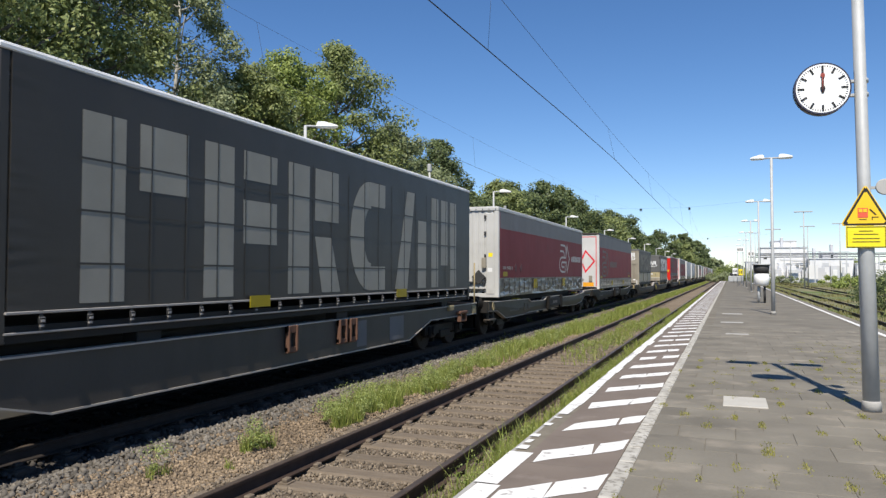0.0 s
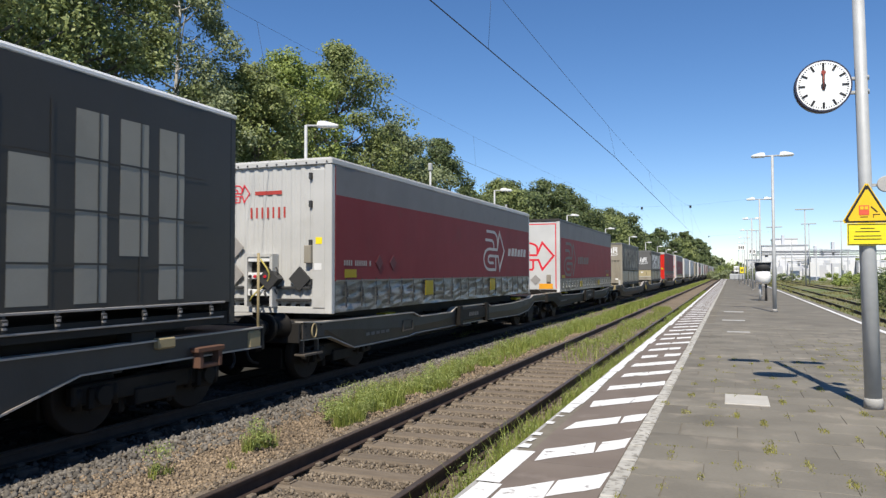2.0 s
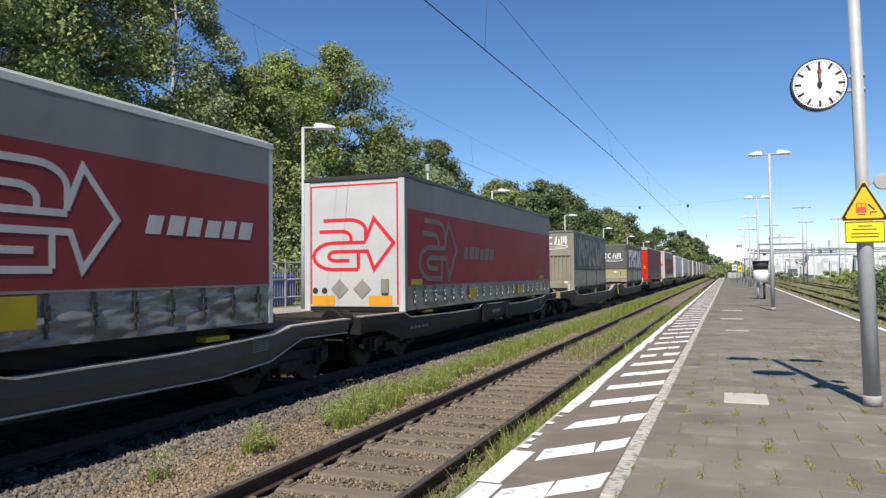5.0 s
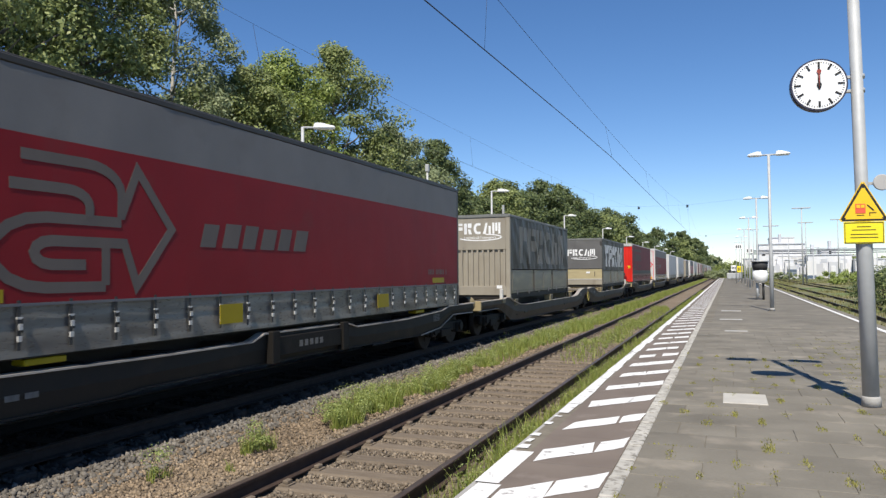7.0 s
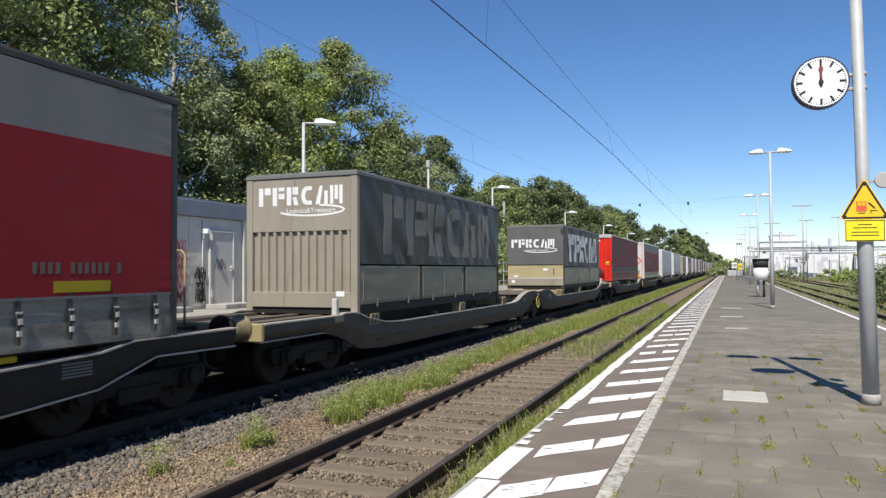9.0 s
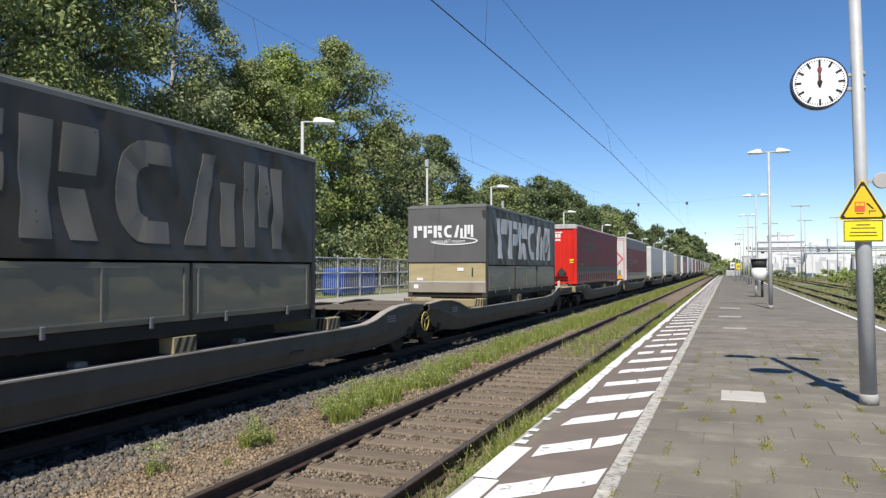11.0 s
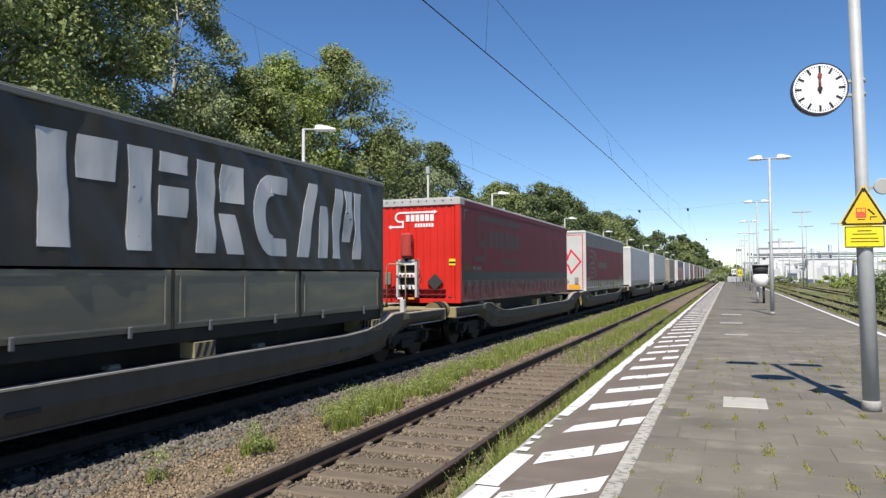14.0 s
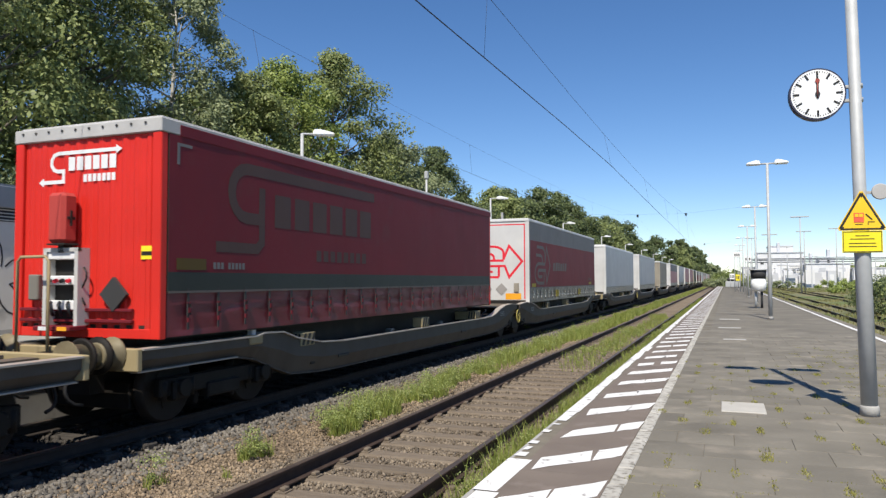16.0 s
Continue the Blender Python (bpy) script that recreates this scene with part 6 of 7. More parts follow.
def tree(x, y, base, height, radius, seed, leaf, bark="bark", low=0.06, clumps=264, leaves=150, size=0.12, label="", group="trees beside the line", peak=1.0):
    """A tapered trunk, limbs that end in lobes, and a crown of leafy clumps on the lobes; peak below 1 gives a blunter top."""
    r = np.random.default_rng(seed)
    top = thing("tree", label or "broad-leaved tree in full green leaf", "tree", pose(x, y, base), group)
    bm = bmesh.new()
    wob = [(r.normal(0, 0.1) * k, r.normal(0, 0.1) * k, height * f) for k, f in ((0, 0), (1, 0.25), (2, 0.5), (3, 0.75), (3, 0.95))]
    tr = (0.010 if bark == "pale_bark" else 0.017) * height
    tube(bm, wob, [tr, tr * 0.8, tr * 0.55, tr * 0.3, 0.03], 8)

    def stem(z):
        q = min(3.999, max(0.0, z / height * 4))
        return Vector(wob[int(q)]).lerp(Vector(wob[int(q) + 1]), q - int(q))

    def girth(f):
        """Share of the full radius at the height f of the crown, 0 at its foot and 1 at its top."""
        return max(0.12, math.sin(math.pi * min(1.0, 0.16 + 0.84 * f) ** (1.1 * peak)) ** 0.62)

    blobs, lobes = [], 44
    for k in range(lobes):
        f = (k + 0.5) / lobes
        a = k * 2.4 + r.uniform(-0.4, 0.4)
        size_l = radius * r.uniform(0.28, 0.42) * (0.75 + 0.25 * girth(f))
        out = max(0.0, radius * girth(f) * r.uniform(0.72, 1.06) - size_l * 0.9)
        zc = height * (low + (1 - low) * f) - size_l * (0.75 if f > 0.8 else 0.2)
        q0 = stem(max(0.08 * height, zc - out * 0.7))
        q1 = stem(zc) + Vector((math.cos(a) * out, math.sin(a) * out, 0))
        q1.z = zc
        qm = q0.lerp(q1, 0.5) - Vector((0, 0, 0.1 * out))
        tube(bm, (q0, qm, q1), (tr * 0.32, tr * 0.2, 0.02), 6)
        axis = np.array([math.cos(a), math.sin(a), 0.5 + 0.6 * (f > 0.7)])
        for _ in range(max(2, clumps // lobes)):
            d = r.normal(size=3) + axis * 0.9
            d /= np.linalg.norm(d)
            blobs.append((*(np.array(q1) + d * size_l * r.uniform(0.45, 0.95) * np.array([1, 1, 0.8])), size_l * r.uniform(0.34, 0.56)))
    part("trunk", bm, M[bark], top)
    for k in range(12):
        f = k / 11
        c, a = stem(height * (low + (0.9 - low) * f)), r.uniform(0, math.tau)
        blobs.append((c.x + math.cos(a) * radius * 0.2, c.y + math.sin(a) * radius * 0.2, c.z, radius * 0.3 * girth(f)))
    blobs = np.array(blobs)
    if bark == "pale_bark":  # an open crown that shows its trunk towards the line
        side = np.array([0.67, -0.74])
        along, off = blobs[:, :2] @ side, np.abs(blobs[:, :2] @ np.array([0.74, 0.67]))
        blobs = blobs[~((along > -0.3) & (off < 0.05 + blobs[:, 3] * 0.5) & (blobs[:, 2] > height * 0.55))]
    v, f = crown_arrays(r, blobs, leaves, size)
    from_arrays("crown", v, f, M[leaf], top)
    return top


def bush(x, y, base, height, radius, seed, leaf, leaves=90, size=0.13, label="dense green bush beside the line", long=1.0):
    r = np.random.default_rng(seed)
    top = thing("bush", label, "bush", pose(x, y, base), "bushes")
    n = 26
    b = np.c_[r.uniform(-radius, radius, n), r.uniform(-radius, radius, n) * long, r.uniform(0.1, 0.85, n) * height, r.uniform(0.16, 0.32, n) * height]
    b[:, 2] *= 1 - 0.5 * (np.abs(b[:, 0]) / radius) ** 2
    bm = bmesh.new()
    for k in range(6):
        tube(bm, ((0, 0, 0), (r.uniform(-0.5, 0.5) * radius, r.uniform(-0.5, 0.5) * radius, height * 0.6)), (0.04, 0.01), 5)
    part("stems", bm, M["bark"], top)
    v, f = crown_arrays(r, b, leaves, size)
    from_arrays("crown", v, f, M[leaf], top)


TREES = (  # x, y, height, radius, leaf, bark, leaf size, leaves on a clump
    (-24.0, 17.0, 18.5, 5.4, "leaf_a", "bark", 0.125, 210),
    (-25.0, 22.5, 15.8, 4.6, "leaf_a", "bark", 0.125, 200),
    (-24.5, 27.6, 18.0, 4.4, "leaf_c", "pale_bark", 0.115, 200),
    (-23.0, 32.0, 12.4, 4.2, "leaf_a", "bark", 0.125, 190),
    (-24.5, 36.8, 14.4, 4.9, "leaf_b", "bark", 0.125, 180),
    (-24.0, 41.9, 16.6, 5.1, "leaf_a", "bark", 0.13, 190),
    (-22.5, 46.5, 12.0, 4.6, "leaf_c", "bark", 0.135, 160),
    (-24.0, 53.5, 10.0, 4.4, "leaf_a", "bark", 0.15, 150),
    (-24.0, 60.0, 13.2, 4.7, "leaf_a", "bark", 0.16, 150),
    (-24.0, 68.5, 9.6, 4.6, "leaf_b", "bark", 0.18, 120),
    (-24.0, 77.0, 11.4, 5.0, "leaf_a", "bark", 0.2, 110),
    (-25.0, 87.0, 12.6, 5.6, "leaf_b", "bark", 0.22, 110),
    (-24.0, 99.0, 14.2, 6.2, "leaf_a", "bark", 0.24, 100),
    (-24.0, 111.0, 14.6, 6.0, "leaf_b", "bark", 0.25, 100),
    (-24.0, 125.0, 13.4, 6.5, "leaf_a", "bark", 0.28, 90),
    (-24.0, 143.0, 13.2, 7.5, "leaf_a", "bark", 0.31, 80),
    (-24.0, 163.0, 15.3, 8.0, "leaf_c", "bark", 0.34, 75),
    (-25.0, 185.0, 14.5, 8.0, "leaf_a", "bark", 0.38, 70),
    (-24.0, 215.0, 13.0, 8.5, "leaf_b", "bark", 0.41, 65),
    (-22.0, 255.0, 16.0, 8.0, "leaf_c", "pale_bark", 0.44, 50),
    (-19.0, 300.0, 14.5, 8.0, "leaf_a", "bark", 0.5, 50),
    (-19.5, 345.0, 19.5, 7.0, "leaf_c", "bark", 0.56, 55),
    (-18.5, 385.0, 16.5, 9.0, "leaf_c", "bark", 0.56, 55),
    (-16.5, 430.0, 20.0, 9.0, "leaf_c", "bark", 0.62, 55),
    (-17.0, 480.0, 13.0, 9.0, "leaf_a", "bark", 0.62, 50),
    (-30.0, 24.0, 15.0, 6.0, "leaf_c", "bark", 0.155, 130),
    (-31.0, 36.0, 13.0, 6.0, "leaf_d", "bark", 0.165, 110),
    (-31.0, 48.0, 12.0, 6.5, "leaf_a", "bark", 0.165, 110),
    (-31.5, 18.5, 16.0, 6.0, "leaf_c", "bark", 0.155, 120),
)
for k, (x, y, h, rad, leaf, bark, size, leaves) in enumerate(TREES):
    leaf = "leaf_d" if 55 < y < 460 and k % 5 else leaf
    tree(x, y, LEFT_LEVEL - 0.05, h, rad, 100 + k, leaf, bark, leaves=int(leaves * 0.84), size=size * 0.82)
for k in range(22):
    y = 8 + 5.2 * k
    bush(-19.0 - (k % 3) * 0.8, y, LEFT_LEVEL - 0.05, 4.2 + (k * 7 % 5) * 0.35, 2.3, 300 + k, ("leaf_a", "leaf_d", "leaf_c")[k % 3], leaves=230 if k < 8 else 80, size=0.105 if k < 8 else 0.24, long=1.5)


# ---- far platform, equipment building and fence ----
farp = thing("far_platform", "pale concrete platform behind the goods train", "platform", kind="structure")
part("platform_body", boxes((-14.3, -9.5, -30, 176, -0.75, LEFT_LEVEL - 0.02)), M["concrete"], farp)
part("paving", boxes((-14.2, -9.75, -30, 176, LEFT_LEVEL - 0.019, LEFT_LEVEL)), surface("pale_paving", (0.26, 0.25, 0.22), (0.36, 0.35, 0.31), 1.2, 0.85, bump=0.2, fine=30), farp)
part("edge_stone", boxes((-9.74, -9.45, -30, 176, LEFT_LEVEL - 0.14, LEFT_LEVEL + 0.004), bevel=0.01), M["white_line"], farp, "white painted edge")

M["cabin"] = surface("pale_grey_render", (0.55, 0.52, 0.47), (0.68, 0.65, 0.60), 1.1, 0.75, bump=0.12, fine=40, spots=((0.30, 0.29, 0.26), 1.5, 0.58, 0.8))
M["cabin_door"] = surface("grey_door_paint", (0.48, 0.455, 0.41), (0.58, 0.555, 0.51), 1.5, 0.55, bump=0.05, spots=((0.3, 0.29, 0.26), 3, 0.6, 0.8))
M["fascia"] = surface("blue_grey_metal_fascia", (0.15, 0.16, 0.18), (0.22, 0.235, 0.26), 1.0, 0.45, 0.2)
M["graffiti_black"] = surface("black_spray", (0.02, 0.02, 0.022), (0.05, 0.05, 0.052), 9, 0.6)
M["graffiti_red"] = surface("red_spray", (0.36, 0.07, 0.09), (0.46, 0.12, 0.13), 9, 0.6)
M["graffiti_yellow"] = surface("yellow_spray", (0.50, 0.46, 0.06), (0.58, 0.54, 0.10), 9, 0.6)

WX, B0, B1 = -14.0, LEFT_LEVEL, 3.45
cabin = thing("equipment_building", "low grey railway equipment building with graffiti and steel doors", "building", pose(0, 0, 0))
part("wall", boxes((WX - 4.6, WX - 0.06, 2.5, 18.95, B0, B1 - 0.45)), M["cabin"], cabin)
for y0, y1 in ((2.5, 7.35), (7.37, 10.4), (10.42, 13.45), (13.47, 16.45), (16.47, 18.95)):
    part("wall_panel", boxes((WX - 0.06, WX, y0, y1, B0 + 0.1, B1 - 0.46), bevel=0.006), M["cabin"], cabin)
part("plinth", boxes((WX - 0.06, WX + 0.02, 2.5, 18.95, B0, B0 + 0.1)), M["concrete"], cabin)
part("fascia", boxes((WX - 4.75, WX + 0.12, 2.35, 19.08, B1 - 0.45, B1), bevel=0.015), M["fascia"], cabin, "blue-grey metal roof fascia")
part("roof", boxes((WX - 4.7, WX + 0.05, 2.4, 19.02, B1, B1 + 0.05)), M["fascia"], cabin)
for y in (11.66, 14.45, 17.3):
    d = part("door", boxes((WX + 0.002, WX + 0.05, y + 0.06, y + 1.06, 0.5, 2.58), bevel=0.006), M["cabin_door"], cabin, "grey steel door")
    part("door_frame", boxes((WX + 0.002, WX + 0.08, y, y + 0.06, 0.5, 2.64), (WX + 0.002, WX + 0.08, y + 1.06, y + 1.12, 0.5, 2.64), (WX + 0.002, WX + 0.08, y + 0.06, y + 1.06, 2.58, 2.64)), M["dull_white"], d)
    part("handle", boxes((WX + 0.05, WX + 0.1, y + 0.94, y + 0.98, 1.45, 1.62), (WX + 0.08, WX + 0.1, y + 0.82, y + 0.98, 1.52, 1.55)), M["alu"], d)
    for z in (0.7, 2.35):
        part("hinge", boxes((WX + 0.05, WX + 0.1, y + 0.04, y + 0.09, z, z + 0.2)), M["alu"], d)
    part("door_step", boxes((WX + 0.03, WX + 0.75, y - 0.15, y + 1.35, B0, B0 + 0.14), bevel=0.015), M["concrete"], cabin, "concrete door step")


def louvre(y0, y1, z0, z1):
    fr = part("vent", boxes((WX + 0.001, WX + 0.01, y0, y1, z0, z1)), M["black"], cabin, "dark louvred vent")
    n = int((z1 - z0) / 0.06)
    for k in range(n):
        z = z0 + (z1 - z0) * (k + 0.3) / n
        part("slat", boxes((WX + 0.01, WX + 0.03, y0, y1, z, z + 0.02)), M["cabin_door"], fr)


louvre(10.55, 11.35, 2.72, 3.0)
louvre(13.82, 14.12, 0.62, 0.98)
for y in (12.98, 17.05):
    part("wall_lamp", boxes((WX, WX + 0.22, y - 0.06, y + 0.06, 2.52, 2.66), (WX, WX + 0.06, y - 0.04, y + 0.04, 2.38, 2.52), bevel=0.012), M["lamp_white"], cabin, "white wall lamp")
for y in (13.62, 15.78, 17.02):
    bm = bmesh.new()
    tube(bm, ((WX + 0.03, y, B0 + 0.1), (WX + 0.03, y, 2.9)), 0.02, 6)
    part("conduit", bm, M["dull_white"], cabin)
part("corner_post", boxes((WX + 0.02, WX + 0.1, 18.86, 18.95, B0, 3.25)), M["dull_white"], cabin)

ac = thing("air_conditioner", "white wall-mounted air-conditioning unit on a bracket", "air conditioner", pose(WX, 13.55, 2.66))
part("casing", boxes((0.12, 0.5, 0.0, 0.95, 0.0, 0.55), bevel=0.02), M["lamp_white"], ac)
part("fan_grille", boxes((0.5, 0.512, 0.1, 0.6, 0.05, 0.5)), M["black"], ac, "dark fan grille")
for k in range(7):
    part("grille_bar", boxes((0.512, 0.52, 0.1, 0.6, 0.08 + k * 0.06, 0.092 + k * 0.06)), M["hose"], ac)
for y in (0.15, 0.8):
    bm = boxes((0.0, 0.52, y, y + 0.04, -0.05, -0.005))
    tube(bm, ((0.02, y + 0.02, -0.35), (0.45, y + 0.02, -0.05)), 0.015, 6)
    part("bracket", bm, M["galvanised"], ac)

rg = random.Random(9)


def scrawl(y, z, w, h, n, width, mat, loops=False):
    """A meaningless sprayed squiggle on the wall."""
    bm = bmesh.new()
    pts, q = [], rg.uniform(0, 6)
    for k in range(n):
        t = k / (n - 1)
        pts.append((y + w * (t + 0.22 * math.sin(q + t * 23)), z + h * (0.5 + 0.5 * math.sin(q + t * 31 + (t * 9 if loops else 0)))))
    ribbon(bm, pts, width, on_side(WX + 0.052), 0.002)
    part("graffiti", bm, M[mat], cabin, "sprayed squiggle")


scrawl(11.95, 1.95, 0.4, 0.25, 26, 0.012, "graffiti_black")
scrawl(13.05, 0.95, 0.3, 0.55, 26, 0.045, "graffiti_yellow")
scrawl(13.6, 1.85, 0.7, 0.35, 34, 0.02, "graffiti_black")
scrawl(13.7, 1.15, 0.4, 0.35, 40, 0.03, "graffiti_black", True)
scrawl(15.0, 1.5, 0.35, 0.4, 24, 0.02, "graffiti_black")
for y, z, w, h, n, wd, mt, lp in ((13.55, 1.45, 0.75, 0.3, 44, 0.018, "graffiti_black", True), (13.75, 0.8, 0.45, 0.3, 36, 0.02, "graffiti_black", True), (14.75, 1.65, 0.5, 0.22, 34, 0.015, "graffiti_black", False), (14.95, 1.3, 0.35, 0.3, 30, 0.015, "graffiti_black", True), (15.8, 1.75, 0.55, 0.3, 46, 0.018, "graffiti_red", True), (15.85, 1.25, 0.45, 0.35, 44, 0.018, "graffiti_red", True), (15.8, 0.6, 0.4, 0.3, 34, 0.018, "graffiti_red", True), (16.7, 1.05, 0.45, 0.4, 44, 0.02, "graffiti_black", True), (16.75, 0.6, 0.35, 0.35, 36, 0.02, "graffiti_black", True), (17.6, 1.5, 0.35, 0.3, 26, 0.014, "graffiti_black", True), (12.9, 0.9, 0.5, 0.4, 28, 0.03, "graffiti_yellow", False), (11.85, 2.05, 0.5, 0.18, 34, 0.010, "graffiti_black", True)):
    scrawl(y, z, w, h, n, wd, mt, lp)
for z in (2.0, 1.55, 1.0, 0.72):
    scrawl(15.85, z, 0.42, 0.33, 30, 0.022, "graffiti_red")
for z in (1.25, 0.85, 0.55):
    scrawl(16.75, z, 0.33, 0.32, 30, 0.024, "graffiti_black", True)
bm = bmesh.new()
for a in range(5):
    c, s = math.cos(a * 1.257 + 0.4), math.sin(a * 1.257 + 0.4)
    ribbon(bm, [(10.75 + 0.2 * c + 0.33 * (math.cos(b * 0.55) * c - 0.6 * math.sin(b * 0.55) * s) + 0.3 * c, 1.5 + 0.2 * s + 0.4 * (math.cos(b * 0.55) * s + 0.6 * math.sin(b * 0.55) * c) + 0.3 * s) for b in range(-4, 5)], 0.035, on_side(WX + 0.003), 0.002)
part("graffiti", bm, M["graffiti_black"], cabin, "large sprayed flower outline")

# fence behind the far platform
fence = thing("fence", "galvanised steel bar fence behind the far platform", "fence", pose(WX, 0, LEFT_LEVEL))
FZ = 1.58
y = 19.4
while y < 75:
    part("post", boxes((-0.03, 0.03, y - 0.03, y + 0.03, 0, FZ + 0.05)), M["galvanised"], fence)
    if y < 73:
        for z in (0.35, 0.95, FZ - 0.05):
            bm = bmesh.new()
            tube(bm, ((0, y + 0.03, z), (0, y + 1.82, z)), 0.022, 6)
            part("rail", bm, M["galvanised"], fence)
        if y < 36:
            for k in range(1, 12):
                part("bar", boxes((-0.006, 0.006, y + k * 0.154 - 0.006, y + k * 0.154 + 0.006, 0.08, FZ - 0.06)), M["galvanised"], fence)
    y += 1.85
M["blue_sheet"] = plain("blue_plastic_sheet", (0.04, 0.09, 0.32), 0.4)
for y0, y1 in ((20.2, 23.6), (27.2, 30.4)):
    t = thing("tarpaulin_stack", "stack of goods under a blue plastic sheet behind the fence", "tarpaulin", pose(WX - 1.6, y0, LEFT_LEVEL - 0.03))
    bm = boxes((-0.5, 0.6, 0, y1 - y0, 0, 1.2), bevel=0.12)
    for v in bm.verts:
        v.co += Vector((noise.noise(v.co * 2), noise.noise(v.co * 2 + Vector((5, 0, 0))), noise.noise(v.co * 2 + Vector((0, 7, 0))) * (v.co.z > 0.1))) * 0.1
    part("sheet", bm, M["blue_sheet"], t)

board = thing("notice_board", "small white notice board on a thin post", "sign", pose(-11.5, 16.55, LEFT_LEVEL))
part("post", boxes((-0.03, 0.03, -0.03, 0.03, 0, 1.78)), M["galvanised"], board)
part("panel", boxes((-0.02, 0.02, -0.5, -0.03, 1.42, 1.8), bevel=0.006), M["lamp_white"], board)
for k in range(3):
    part("bar", boxes((0.02, 0.024, -0.45 + k * 0.13, -0.37 + k * 0.13, 1.52, 1.7)), M["hose"], board)
cctv = thing("loudspeaker", "small pale loudspeaker on the far lamp post", "loudspeaker", pose(-11.43, 18.4, 3.3))
part("body", boxes((0.0, 0.32, -0.08, 0.08, -0.08, 0.08), bevel=0.03), M["lamp_white"], cctv)

tall = thing("signal_post", "thin grey pole with a small box before the trees", "pole", pose(-16.5, 40.1, LEFT_LEVEL - 0.03))
bm = bmesh.new()
tube(bm, ((0, 0, 0), (0, 0, 7.6)), (0.09, 0.06), 10)
part("pole", bm, M["galvanised"], tall)
part("box", boxes((-0.11, 0.11, -0.11, 0.11, 7.15, 7.6), bevel=0.03), M["galvanised"], tall)


# ---- overhead line ----
M["wire"] = surface("dark_wire", (0.02, 0.02, 0.022), (0.035, 0.035, 0.038), 5, 0.5, 0.3)


def wire(name, pts, r, label):
    bm = bmesh.new()
    tube(bm, pts, r, 6)
    ob = tagged(part(name, bm, M["wire"]), label, "wire", "overhead wires")
    return ob


SPAN0, SPAN1, SPAN2 = -36.8, 72.8, 136.0


def line_over(x, zig):
    """Contact wire with a slight zigzag, sagging carrier wire above, droppers between."""
    wire("contact_wire", [(x + zig * q, y, 5.0) for q, y in ((-0.7, -40), (-0.45, -10), (-0.24, 8.7), (-0.17, 11.35), (-0.03, 16.8), (0.08, 23.0), (0.07, 34.5), (0.12, 72.8), (-0.2, 136), (0.2, 200), (0, 320))], 0.0085 if zig > 0 else 0.005, "dark contact wire over the track")
    pts = []
    for a, b, dip in ((SPAN0, SPAN1, 6.6), (SPAN1, SPAN2, 5.0), (SPAN2, 200, 5.0), (200, 264, 5.0)):
        for k in range(16):
            t = k / 16
            pts.append((x - 0.12, a + (b - a) * t, 7.62 - dip * t * (1 - t)))
    wire("carrier_wire", pts, 0.004 if zig > 0 else 0.0025, "thin carrier wire above the contact wire")
    for y in (-1.0, 11.0, 23.0, 35.0, 47.0, 59.0, SPAN1):
        t = (y - SPAN0) / (SPAN1 - SPAN0)
        xc = float(np.interp(y, (-10, 8.7, 11.35, 16.8, 23.0, 34.5, 72.8), [x + q * zig for q in (-0.45, -0.24, -0.17, -0.03, 0.08, 0.07, 0.12)]))
        wire("dropper", [(xc, y, 5.0), (x - 0.12, y, 7.62 - 6.6 * t * (1 - t))], 0.003, "thin dropper between two overhead wires")


line_over(NEAR_TRACK, 1.0)
line_over(TRAIN_TRACK, -0.5)
for y in (SPAN1, SPAN2):
    for x in (-21.5, 3.66 if y < 100 else 6.84):
        mast = thing("catenary_mast", "grey steel catenary mast", "mast", pose(x, y, -0.7 if x > 0 else LEFT_LEVEL), "catenary masts")
        hgt = 9.2 if x > 0 else 8.1
        part("post", boxes((-0.11, -0.08, -0.1, 0.1, 0, hgt), (0.08, 0.11, -0.1, 0.1, 0, hgt), (-0.08, 0.08, -0.01, 0.01, 0, hgt)), M["galvanised"], mast)
        part("foot", boxes((-0.35, 0.35, -0.35, 0.35, 0, 0.25), bevel=0.03), M["concrete"], mast)
    wire("span_wire", [(-21.5, y, 8.3), (-8, y, 7.75), (-3.4, y, 7.72), (3.66 if y < 100 else 6.84, y, 8.3)], 0.004, "wire spanning the tracks between masts")
    for x in (TRAIN_TRACK, NEAR_TRACK):
        ins = thing("insulator", "dark ribbed insulator hanging from the span wire", "insulator", pose(x - 0.1, y, 7.62), "insulators")
        bm = bmesh.new()
        tube(bm, [(0, 0, 0.12 - k * 0.03) for k in range(9)], [0.05 if k % 2 else 0.14 for k in range(9)], 10)
        part("body", bm, M["black"], ins)


# ---- what stands on and beyond the near platform ----
mach = thing("ticket_machine", "white platform ticket machine with a dark hood", "machine", pose(1.52, 40.6, 0))
bm = bmesh.new()
tube(bm, ((0, 0, 0.85), (0, 0, 0.95), (0, 0, 1.2), (0, 0, 1.5)), (0.2, 0.34, 0.38, 0.33), 20)
part("cabinet", bm, M["lamp_white"], mach)
bm = bmesh.new()
tube(bm, ((0, 0, 1.5), (0, 0, 1.92)), (0.35, 0.39), 20)
part("hood", bm, M["hose"], mach, "dark hood")
bm = bmesh.new()
tube(bm, ((0, 0, 1.92), (0, 0, 1.98)), (0.45, 0.43), 20)
part("roof", bm, M["galvanised"], mach)
for x in (-0.14, 0.14):
    bm = bmesh.new()
    tube(bm, ((x, 0, 0), (x, 0, 0.9)), 0.06, 10)
    part("leg", bm, M["galvanised"] if x < 0 else M["hose"], mach)


